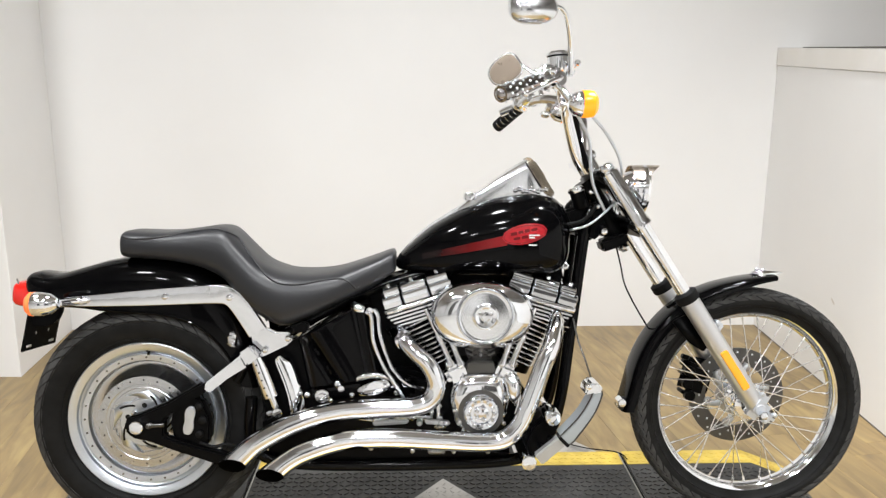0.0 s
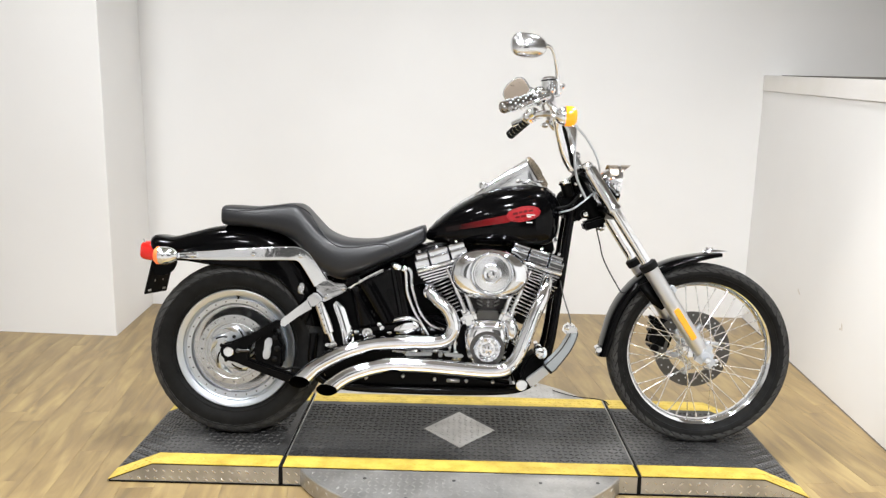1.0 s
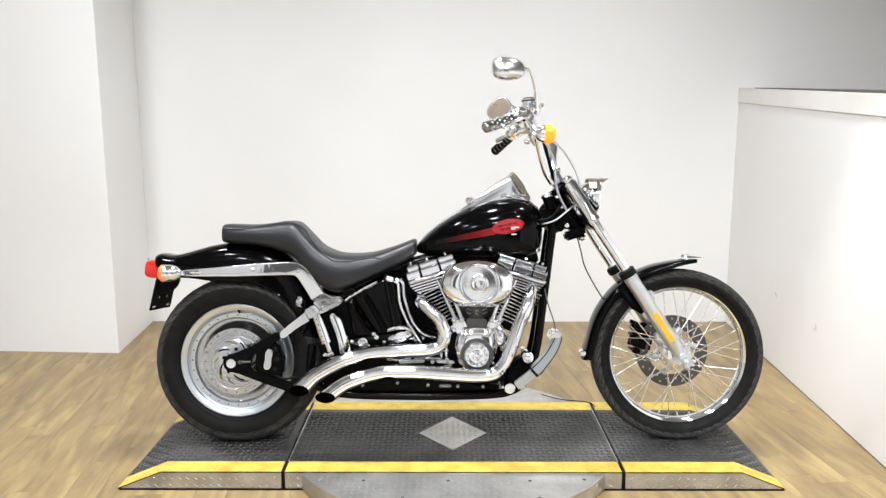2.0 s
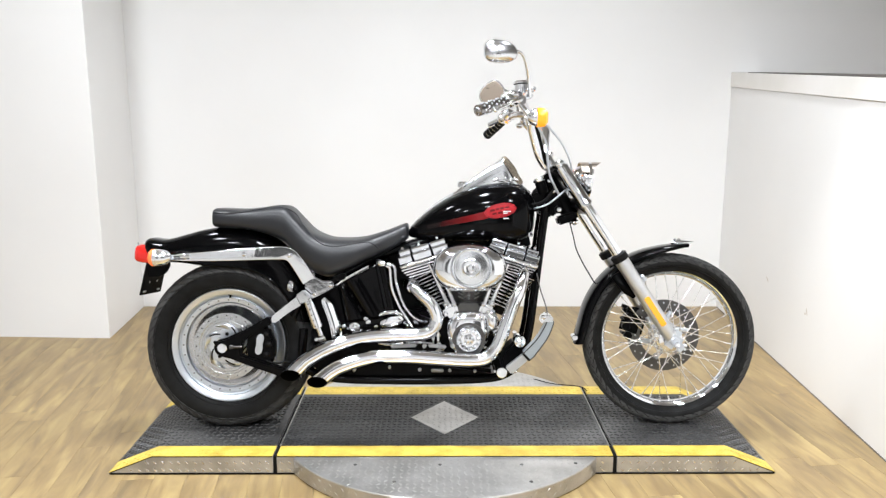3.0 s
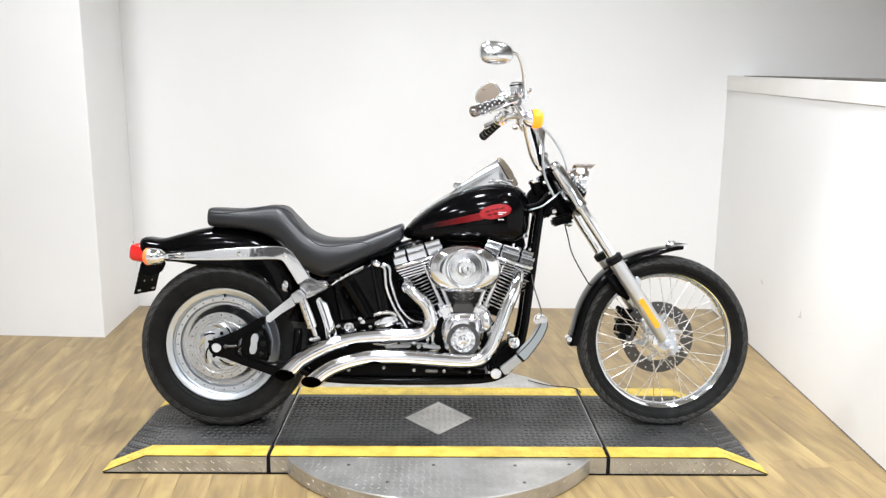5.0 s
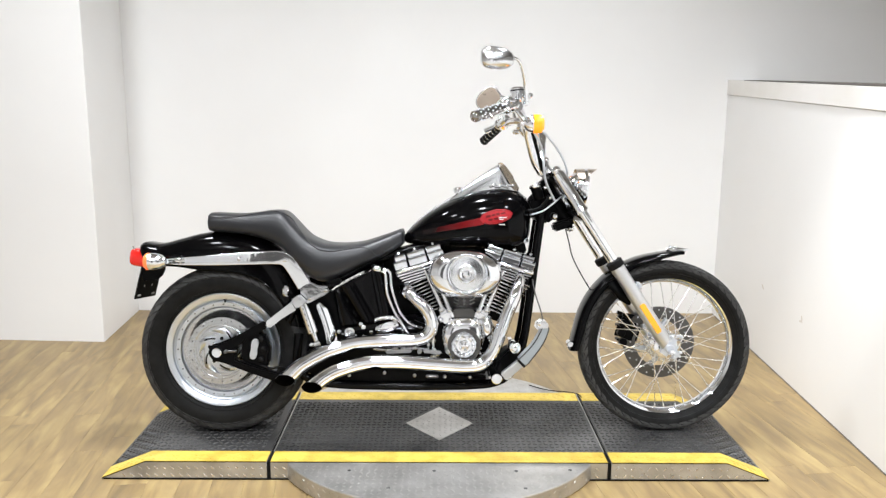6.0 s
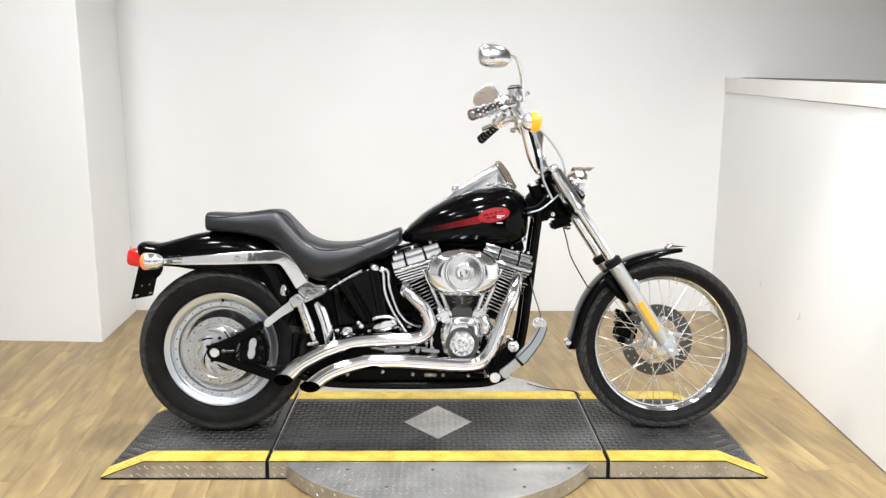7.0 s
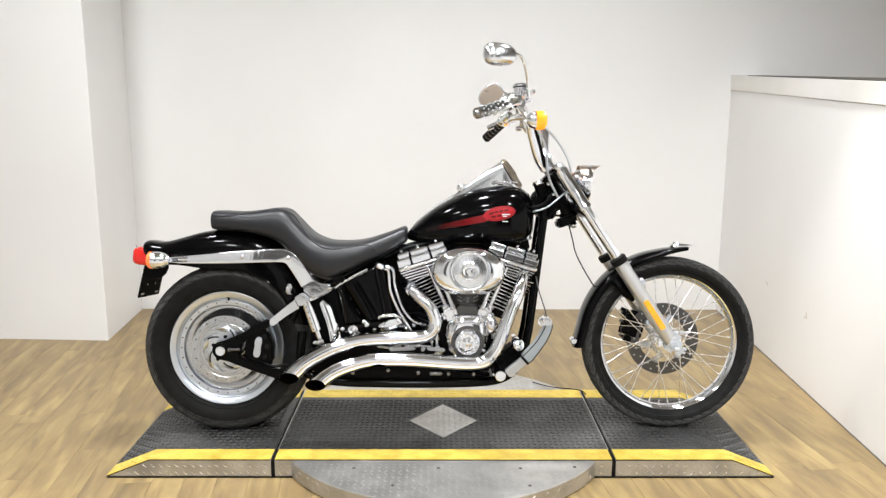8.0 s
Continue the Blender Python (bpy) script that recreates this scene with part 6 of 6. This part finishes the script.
for i in range(17):
    f = i / 16
    v = 0.529 - 0.165 * f
    wide = min(1.0, math.sqrt(f / 0.16 * (2 - f / 0.16)) if f < 0.16 else 1.0)
    mid = -0.470 + 0.046 * math.sin(f * 1.45)
    half = 0.004 + 0.0185 * wide - 0.002 * f
    face = [(mid - half, -0.146), (mid - half * 0.86, -0.153), (mid - half * 0.66, -0.1535), (mid - half * 0.52, -0.148)]
    face += [(mid + half * (-0.4 + 0.28 * j), -0.148 + 0.0006 * j * j) for j in range(6)]
    rings.append([(mid - half, -0.125, v)] + [(u, w, v) for u, w in face] + [(mid + half, -0.115, v)])
part("chrome_shield", loft(rings), CHROME, bike, "narrow curved chrome shield with a raised edge")
bm = plate([(-0.545, 0.52), (-0.43, 0.575), (-0.36, 0.53), (-0.40, 0.36), (-0.52, 0.34)], -0.10, -0.06, 0.006)
part("inner_panel", bm, POWDER, bike, "black panel ahead of the rear tyre")

# plain black plate added to block the bright wall behind this gap
bm = plate([(-0.34, 0.44), (-0.06, 0.44), (-0.06, 0.735), (-0.20, 0.745), (-0.30, 0.70)], -0.04, 0.04, 0.006)
part("battery_cover", bm, POWDER, bike, "added black backing plate between oil tank and engine")

# swingarm and rear brake
for w0, w1 in ((-0.128, -0.160), (0.128, 0.160)):
    arm = part("swingarm", plate([(-0.903, 0.345), (-0.890, 0.363), (-0.862, 0.369), (-0.785, 0.402), (-0.70, 0.451), (-0.687, 0.457), (-0.674, 0.447), (-0.676, 0.428), (-0.752, 0.386), (-0.792, 0.352), (-0.794, 0.304), (-0.70, 0.272), (-0.602, 0.246),
                                  (-0.565, 0.236), (-0.565, 0.205), (-0.636, 0.215), (-0.769, 0.262), (-0.841, 0.290), (-0.885, 0.300), (-0.903, 0.322)], w0, w1, 0.006), POWDER, bike, "black triangular swingarm")
    if w0 < 0:
        bm = plate([(-0.677, 0.446), (-0.671, 0.460), (-0.625, 0.497), (-0.572, 0.538), (-0.555, 0.505), (-0.612, 0.470), (-0.664, 0.429), (-0.675, 0.433)], -0.130, -0.172, 0.011)
        part("swingarm_cover", bm, CHROME, arm, "chrome swingarm cover")
        bm = plate([(-0.580, 0.541), (-0.548, 0.563), (-0.520, 0.535), (-0.556, 0.507)], -0.138, -0.175, 0.005)
        part("cover_block", bm, CHROME, arm, "chrome cover block")
        bm = knob(RU, RV + 0.006, -0.15, -0.176, 0.019)
        part("axle_nut", bm, CHROME, arm, "chrome rear axle nut")
        bm = rod((-0.838, -0.168, 0.338), (-0.79, -0.168, 0.340), 0.005, 10)
        knob(-0.832, 0.338, -0.15, -0.176, 0.008, bm, 6)
        part("axle_adjuster", bm, DARKSTEEL, arm, "dark axle adjuster screw")
bm = ball((-0.610, -0.108, 0.570), (0.013, 0.007, 0.024), (0, 8, 0))
for k in range(5):
    ball((-0.610 + 0.005 * (-1) ** k, -0.115, 0.552 + 0.009 * k), (0.009, 0.005, 0.0042), (0, 25 * (-1) ** k, 0), bm, 10)
part("fender_medallion", bm, CHROME, bike, "small twisted chrome fender ornament")
bm = plate([(-0.772, 0.270), (-0.782, 0.34), (-0.768, 0.402), (-0.735, 0.425), (-0.690, 0.410), (-0.665, 0.350), (-0.668, 0.285), (-0.70, 0.250)], -0.105, -0.142, 0.010)
caliper = part("rear_caliper", bm, POWDER, bike, "black rear brake caliper")
outline = []
for i in range(32):
    t = 2 * math.pi * i / 32
    half = 0.0165 - 0.0045 * math.exp(-(math.sin(t) / 0.35) ** 2)
    outline.append((-0.727 + half * math.copysign(abs(math.cos(t)) ** 0.7, math.cos(t)) + 0.006 * math.sin(t), 0.345 + 0.041 * math.sin(t)))
bm = plate(outline, -0.138, -0.150, 0.003)
part("caliper_insert", bm, SATIN, caliper, "silver kidney-shaped caliper insert")
bm = bmesh.new()
for u, v, r in ((-0.700, 0.385, 0.011), (-0.690, 0.345, 0.012), (-0.700, 0.305, 0.011), (-0.722, 0.270, 0.009), (-0.735, 0.405, 0.008)):
    knob(u, v, -0.135, -0.150, r, bm, 12)
pieces("caliper_bolt", bm, MATTBLACK, caliper, "dark caliper bolt")
part("brake_hose", tube([(-0.70, -0.145, 0.28), (-0.66, -0.15, 0.27), (-0.62, -0.145, 0.275), (-0.58, -0.13, 0.255)], 0.005, 8, 5), MATTBLACK, caliper, "black brake hose")

# forward brake pedal and peg
bm = knob(0.211, 0.268, -0.10, -0.310, 0.020)
controls = part("forward_control", bm, CHROME, bike, "chrome forward foot control")
bm = plate([(0.226, 0.286), (0.290, 0.337), (0.309, 0.313), (0.247, 0.259)], -0.275, -0.303, 0.004)
part("pedal_arm", bm, PEDALARM, controls, "satin silver pedal arm plate")
side = [(0.290, 0.341), (0.329, 0.381), (0.348, 0.405), (0.361, 0.427), (0.372, 0.448), (0.379, 0.463), (0.400, 0.463), (0.399, 0.447), (0.391, 0.424), (0.378, 0.397), (0.361, 0.372), (0.340, 0.344), (0.316, 0.318)]
part("pedal_pad", plate(side, -0.255, -0.315, 0.003), PEDALREFLECT, controls, "long chrome brake pedal with a blue-grey reflection in its colour")
part("pedal_rim", tube([(u, -0.312, v) for u, v in side + side[:1]], 0.0022, 8, 2), DARKSTEEL, controls, "dark rim of the pedal")
part("pedal_joint", plate([(0.286, 0.337), (0.293, 0.343), (0.317, 0.318), (0.311, 0.311)], -0.27, -0.318, 0.002), MATTBLACK, controls, "black joint between the pedal pieces")
bm = plate([(0.352, 0.454), (0.357, 0.474), (0.366, 0.487), (0.380, 0.490), (0.396, 0.482), (0.403, 0.466), (0.392, 0.456), (0.376, 0.460)], -0.25, -0.322, 0.006)
ball((0.362, -0.318, 0.478), (0.010, 0.008, 0.010), bm=bm, n=12)
part("pedal_tip", bm, CHROME, controls, "turned-up chrome pedal tip")
bm = plate([(0.20, 0.24), (0.225, 0.33), (0.27, 0.37), (0.30, 0.365), (0.31, 0.32), (0.28, 0.27), (0.25, 0.24)], -0.10, -0.20, 0.010)
for u, v in ((0.256, 0.278), (0.262, 0.262), (0.285, 0.30)):
    knob(u, v, -0.19, -0.25, 0.008, bm)
part("control_bracket", bm, POWDER, controls, "black control bracket")
bm = lathe([(0.0, -0.225), (0.010, -0.224), (0.013, -0.220), (0.019, -0.218), (0.0225, -0.210), (0.0225, -0.15), (0.0, -0.15)], at_axle(0.282, 0.374), 24, None, False)
bm.transform(Matrix.Translation((0, -0.045, 0)))
part("master_cylinder", bm, CHROME, controls, "round chrome master cylinder")
bm = knob(0.262, 0.262, -0.24, -0.262, 0.009)
knob(0.275, 0.385, -0.12, -0.20, 0.010, bm)
pieces("control_bolt", bm, CHROME, controls, "chrome bolt")

# ---- handlebar and front lights ----
bm = bmesh.new()
for w in (-0.055, 0.055):
    tube([(0.425, w, 1.045), (0.396, w, 1.10)], [0.021, 0.019], 16, 3, bm)
rod((0.41, -0.06, 1.07), (0.41, 0.06, 1.07), 0.015, 14, bm)
risers = part("handlebar", bm, CHROME, bike, "tall chrome handlebar")
for w, du, dv in ((-1, 0.004, -0.012), (1, 0.043, -0.008)):
    post = 0.014 + 0.75 * du if w > 0 else 0.0
    bm = tube([(0.402 + post, w * 0.05, 1.045), (0.374 + post, w * 0.070, 1.085), (0.350 + post * 1.5, w * 0.092, 1.150), (0.330 + post * 2.0, w * 0.118, 1.212), (0.306 + post * 1.6, w * 0.165, 1.262), (0.278 + du, w * 0.235, 1.290 + dv), (0.235 + du, w * 0.32, 1.284 + dv), (0.165 + du, w * 0.385, 1.258 + dv)], [0.019, 0.0185, 0.0175, 0.0165, 0.016, 0.016, 0.0155, 0.0155], 18, 6)
    part("bar_tube", bm, CHROME, risers, "chrome bar tube")
    a, b = Vector((0.228 + du, w * 0.325, 1.281 + dv)), Vector((0.102 + du * 2.2, w * 0.44, 1.232 + dv - (0.016 if w > 0 else 0)))
    way = (b - a).normalized()
    if w < 0:
        grip = part("grip", tube([tuple(a), tuple(b)], 0.0200, 20, 1), DARKCHROME, risers, "dark throttle grip with rows of bright studs")
        side = way.orthogonal().normalized()
        up = way.cross(side)
        bm = bmesh.new()
        for k in range(8):
            c = a.lerp(b, 0.10 + 0.112 * k)
            for j in range(8):
                ang = 2 * math.pi * (j + 0.5 * (k % 2)) / 8
                ball(tuple(c + (side * math.cos(ang) + up * math.sin(ang)) * 0.0203), (0.0036, 0.0036, 0.0036), bm=bm, n=8)
        pieces("grip_stud", bm, SATIN, risers, "bright stud")
        bm = bmesh.new()
        rod(tuple(a.lerp(b, 0.95)), tuple(a.lerp(b, 0.975)), 0.0195, 20, bm)
        ball(tuple(a.lerp(b, 0.965)), (0.0165, 0.0165, 0.0165), bm=bm, n=16)
        rod(tuple(a - way * 0.012), tuple(a + way * 0.004), 0.023, 20, bm)
        pieces("grip_ring", bm, DARKCHROME, risers, "dark chrome grip ring")
    else:
        grip = part("grip", tube([tuple(a), tuple(b)], 0.0165, 20, 1), POLISHED, risers, "chrome grip with black rubber ribs")
        bm = bmesh.new()
        for k in range(6):
            c = a.lerp(b, 0.12 + 0.155 * k)
            rod(tuple(c), tuple(c + way * 0.0125), 0.0212, 18, bm)
        pieces("grip_rib", bm, MATTBLACK, risers, "black grip rib")
    # switch housing and lever
    h0 = a - way * 0.018
    bm = tube([tuple(h0 - way * 0.028), tuple(h0 + way * 0.018)], [0.024, 0.024], 16, 2)
    block(tuple(h0 + Vector((-0.004, 0, -0.014))), (0.040, 0.040, 0.034), 0.010, (0, 15, 25 * w), bm)
    ball(tuple(h0 + Vector((-0.005, w * 0.012, 0.016))), (0.026, 0.024, 0.018), bm=bm, n=16)
    ball(tuple(a + way * 0.012 + Vector((0.0, 0.0, 0.006))), (0.030, 0.026, 0.026), (0, 20, 0), bm, 18)
    part("switch_housing", bm, CHROME, risers, "chrome switch housing")
    bm = bmesh.new()
    block(tuple(h0 + Vector((0.010, w * 0.02, -0.016))), (0.012, 0.010, 0.010), 0.003, bm=bm)
    block(tuple(h0 + Vector((-0.012, w * 0.02, -0.024))), (0.012, 0.010, 0.010), 0.003, bm=bm)
    pieces("switch", bm, MATTBLACK, risers, "black switch")
    lever = [tuple(h0 + Vector((0.034, 0.0, 0.004))), tuple(h0 + Vector((0.022, w * 0.045, -0.004))), tuple(h0 + Vector((-0.022, w * 0.085, -0.026))), tuple(h0 + Vector((-0.072, w * 0.115, -0.052)))]
    bm = tube(lever, [0.006, 0.006, 0.0055, 0.005], 10, 6)
    ball(lever[-1], (0.0075, 0.0075, 0.0075), bm=bm, n=12)
    part("lever", bm, CHROME, risers, "chrome hand lever")
    # clamp and mirror
    bm = tube([tuple(h0 + Vector((0.020, -w * 0.03, 0.0))), tuple(h0 + Vector((0.034, -w * 0.005, 0.002)))], 0.019, 14, 2)
    part("lever_clamp", bm, CHROME, risers, "chrome lever clamp")
    if w < 0:
        up = pose(0.281, -0.255, 1.302) @ pose(0, 0, 0, 90) @ pose(0, 0, 0, 0, 0, 4)
        bm = lathe([(0.0, -0.012), (0.018, -0.010), (0.0255, 0.0), (0.0265, 0.006), (0.0265, 0.034), (0.0, 0.034)], up, 28, None, False)
        block((0.290, -0.25, 1.292), (0.07, 0.03, 0.022), 0.007, (0, -14, 0), bm)
        part("brake_reservoir", bm, CHROME, risers, "round chrome brake fluid reservoir")
        part("reservoir_gasket", lathe([(0.0, 0.034), (0.0262, 0.034), (0.0262, 0.038), (0.0, 0.038)], up, 28, None, False), MATTBLACK, risers, "black lid gasket")
        part("reservoir_lid", lathe([(0.0, 0.038), (0.0285, 0.038), (0.0285, 0.043), (0.024, 0.048), (0.0, 0.050)], up, 28, None, False), CHROME, risers, "chrome reservoir lid")
        knob_bm = knob(0.325, 1.318, -0.24, -0.285, 0.008)
        part("clamp_screw", knob_bm, CHROME, risers, "chrome clamp screw")
        stem = [(0.308, -0.285, 1.290), (0.303, -0.30, 1.340), (0.288, -0.34, 1.395), (0.268, -0.375, 1.428), (0.238, -0.39, 1.435)]
        centre, radii, turn = (0.192, -0.395, 1.430), (0.061, 0.034, 0.040), (-14, 4, 10)
    else:
        stem = [(0.325, 0.27, 1.30), (0.315, 0.285, 1.335), (0.298, 0.31, 1.375), (0.275, 0.335, 1.40), (0.245, 0.345, 1.405)]
        centre, radii, turn = (0.212, 0.345, 1.390), (0.060, 0.030, 0.046), (12, -34, -14)
    mirror = part("mirror", tube(stem, [0.0075, 0.0070, 0.0058, 0.0055, 0.0055], 12, 6), CHROME, risers, "chrome mirror stem")
    shell = bmesh.new()
    bmesh.ops.create_uvsphere(shell, u_segments=32, v_segments=18, radius=1.0)
    for v in shell.verts:
        x, y, z = v.co
        k = 1 - 0.18 * x if w < 0 else 1 + 0.15 * x
        z = math.copysign(abs(z) ** 0.72, z) * k
        x = math.copysign(abs(x) ** 0.80, x)
        back = y if y * w > 0 else y
        v.co = Vector((x, back if w < 0 else min(max(back, -0.25), 1), z))
    shell.transform(pose(*centre, *turn) @ Matrix.Diagonal((*radii, 1)))
    part("mirror_shell", shell, POLISHED, risers, "chrome oval mirror housing")
    if w > 0:
        face = ball((0, 0, 0), (1, 1, 1), n=24)
        for v in face.verts:
            x, y, z = v.co
            v.co = Vector((math.copysign(abs(x) ** 0.80, x) * 0.90, y * 0.10 - 0.24, math.copysign(abs(z) ** 0.72, z) * (1 + 0.15 * x) * 0.88))
        face.transform(pose(*centre, *turn) @ Matrix.Diagonal((*radii, 1)))
        part("mirror_face", face, TANREFLECT, risers, "mirror face with the tan room reflection painted in")

# turn signals on the bar
for w in (-1, 1):
    m = pose(0.322, -0.310, 1.211, 0, 0, -90) if w < 0 else pose(0.366, 0.195, 1.236, 0, 0, -90)
    part("front_signal", lathe([(0.0, -0.026), (0.014, -0.025), (0.026, -0.014), (0.033, 0.004), (0.033, 0.010), (0.0, 0.010)], m, 28, None, False), CHROME, risers, "chrome signal body")
    part("amber_lens", lathe([(0.0, 0.010), (0.0345, 0.010), (0.0350, 0.026), (0.0325, 0.040), (0.022, 0.049), (0.0, 0.052)], m, 28, None, False), AMBER, risers, "lit amber signal lens")
    arm_points = [(0.306, -0.310, 1.215), (0.292, -0.305, 1.235), (0.268, -0.295, 1.268)] if w < 0 else [(0.334, 0.19, 1.232), (0.330, 0.175, 1.245), (0.332, 0.155, 1.255)]
    part("signal_arm", tube(arm_points, 0.009, 12, 3), CHROME, risers, "chrome signal arm")
bm = bmesh.new()
block((0.318, -0.16, 1.222), (0.03, 0.05, 0.035), 0.010, (0, 20, 0), bm)
ball((0.318, 0.15, 1.225), (0.018, 0.02, 0.012), bm=bm, n=14)
pieces("bar_clamp", bm, CHROME, risers, "chrome clamps under the bar")
bm = tube([(0.402, -0.075, 1.055), (0.375, -0.085, 1.13), (0.356, -0.11, 1.20)], 0.010, 10, 5)
part("wire_loom", bm, POWDER, risers, "black wire loom along the riser")
bm = block((0.400, 0.0, 1.072), (0.05, 0.15, 0.035), 0.010, (0, -22, 0))
for w in (-0.055, 0.055):
    ball((0.418, w, 1.092), (0.014, 0.016, 0.016), bm=bm, n=14)
part("riser_clamp", bm, CHROME, risers, "chrome riser clamp")
m = pose(0.380, -0.045, 0.985, 90) @ pose(0, 0, 0, 0, 0, 18)
part("ignition_body", lathe([(0.0, -0.050), (0.018, -0.050), (0.022, -0.044), (0.022, 0.0), (0.0, 0.0)], m, 24, None, False), POWDER, risers, "black ignition switch body")
bm = lathe([(0.0, 0.0), (0.025, 0.0), (0.0265, 0.003), (0.0265, 0.010), (0.022, 0.015), (0.012, 0.016), (0.0, 0.013)], m, 28, None, False)
part("ignition_switch", bm, CHROME, risers, "chrome ignition switch")
bm = tube([(0.338, -0.135, 1.240), (0.372, -0.155, 1.215), (0.396, -0.16, 1.190), (0.440, -0.14, 1.146), (0.480, -0.12, 1.085), (0.499, -0.09, 1.033), (0.496, -0.07, 0.99), (0.485, -0.06, 0.94)], 0.0042, 10, 8)
part("cable", bm, SATIN, risers, "braided clutch cable")
bm = tube([(0.352, -0.15, 1.205), (0.392, -0.135, 1.13), (0.400, -0.125, 1.06), (0.412, -0.12, 1.0), (0.45, -0.10, 0.93)], 0.0048, 10, 8)
part("cable", bm, SATIN, risers, "braided throttle cable")
bm = tube([(0.505, -0.02, 0.825), (0.524, -0.01, 0.761), (0.538, 0.0, 0.710), (0.565, 0.0, 0.654), (0.607, 0.0, 0.584), (0.635, 0.02, 0.548)], 0.0025, 8, 8)
part("speed_cable", bm, MATTBLACK, risers, "thin black speedometer cable")

# headlamp
m = pose(0.555, 0.0, 0.990) @ pose(0, 0, 0, 0, 6, 0) @ pose(0, 0, 0, 0, 0, -90)
lamp = part("headlamp", lathe([(0.0, -0.055), (0.020, -0.052), (0.042, -0.038), (0.058, -0.012), (0.066, 0.010), (0.066, 0.020), (0.0, 0.020)], m, 40, None, False), CHROME, bike, "chrome headlamp with a peaked visor")
part("lamp_rim", lathe([(0.066, 0.018), (0.077, 0.016), (0.079, 0.026), (0.074, 0.034), (0.066, 0.032)], m, 40), CHROME, lamp, "chrome lamp rim")
part("lens", lathe([(0.0, 0.040), (0.04, 0.036), (0.067, 0.026), (0.067, 0.018), (0.0, 0.018)], m, 40, None, False), LENS, lamp, "clear headlamp lens")
rings = []
for i in range(9):
    f = i / 8
    ring = []
    for k in range(13):
        a = radians(25 + 130 * k / 12)
        r = 0.074 + 0.004 * f
        ring.append((0.545 + 0.088 * f * math.sin(a) ** 1.5, -r * math.cos(a), 0.990 + r * math.sin(a) - 0.004 * f))
    rings.append(ring)
bm = loft(rings, None, False, False)
bmesh.ops.solidify(bm, geom=bm.faces[:], thickness=0.002)
part("visor", bm, VISOR, lamp, "chrome peaked lamp visor")
bm = tube([(0.50, 0.0, 0.96), (0.50, 0.0, 0.92), (0.48, 0.0, 0.90)], 0.016, 12, 4)
for w in (-0.04, 0.04):
    ball((0.505, w, 1.0), (0.014, 0.012, 0.014), bm=bm, n=12)
    ball((0.53, w * 1.3, 0.935), (0.012, 0.012, 0.012), bm=bm, n=12)
part("lamp_mount", bm, CHROME, lamp, "chrome headlamp mount")

# taper and shear shaped to fit the camera's view: narrower upward, near side higher
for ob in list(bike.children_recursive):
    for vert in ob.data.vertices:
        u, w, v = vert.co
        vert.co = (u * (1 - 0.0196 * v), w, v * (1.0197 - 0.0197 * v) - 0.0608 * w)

# thin cord lying across the rim of the turntable
bm = tube([(0.430, 0.445, 0.0700), (0.480, 0.400, 0.0705), (0.530, 0.366, 0.0725), (0.560, 0.346, 0.0775), (0.610, 0.325, 0.0805), (0.640, 0.300, 0.0805), (0.648, 0.265, 0.0800)], 0.0021, 8, 6)
tagged(link_mesh("power_cord", bm, MATTBLACK), "thin black power cord lying on the lift", "cord")

# ---- floor planks ----
PLANK_W, PLANK_L = 0.118, 0.92
TURN = radians(7)
bm = bmesh.new()
bmesh.ops.create_cube(bm, size=1.0)
for v in bm.verts:
    v.co = Vector((v.co.x * (PLANK_W - 0.0005), v.co.y * (PLANK_L - 0.0005), v.co.z * 0.006 - 0.003))
soften(bm, 0.0004, 1)
plank_mesh = bpy.data.meshes.new("plank")
bm.to_mesh(plank_mesh)
bm.free()
plank_mesh.materials.append(WOOD)
turn_m = Matrix.Rotation(TURN, 4, "Z")
rng = random.Random(5)
rest = []
for i in range(-46, 47):
    offset = rng.random() * PLANK_L
    for j in range(-9, 6):
        p = turn_m @ Vector((i * PLANK_W, j * PLANK_L + offset, 0))
        if not (-4.7 < p.x < 4.7 and -7.2 < p.y < 2.5):
            continue
        m = Matrix.Translation(p) @ turn_m
        if -2.9 < p.x < 2.0 and -1.6 < p.y < 2.4:
            ob = new("plank", plank_mesh)
            ob.parent = floor
            ob.matrix_basis = m
        else:
            rest.append(m)
verts, faces = [], []
for m in rest:
    b = len(verts)
    verts += [m @ Vector((x * (PLANK_W - 0.0005) / 2, y * (PLANK_L - 0.0005) / 2, 0.0)) for x, y in ((-1, -1), (1, -1), (1, 1), (-1, 1))]
    faces.append((b, b + 1, b + 2, b + 3))
me = bpy.data.meshes.new("far_planks")
me.from_pydata(verts, [], faces)
me.materials.append(WOOD)
ob = new("far_planks", me)
ob.parent = floor
ob["kind"] = "stuff"
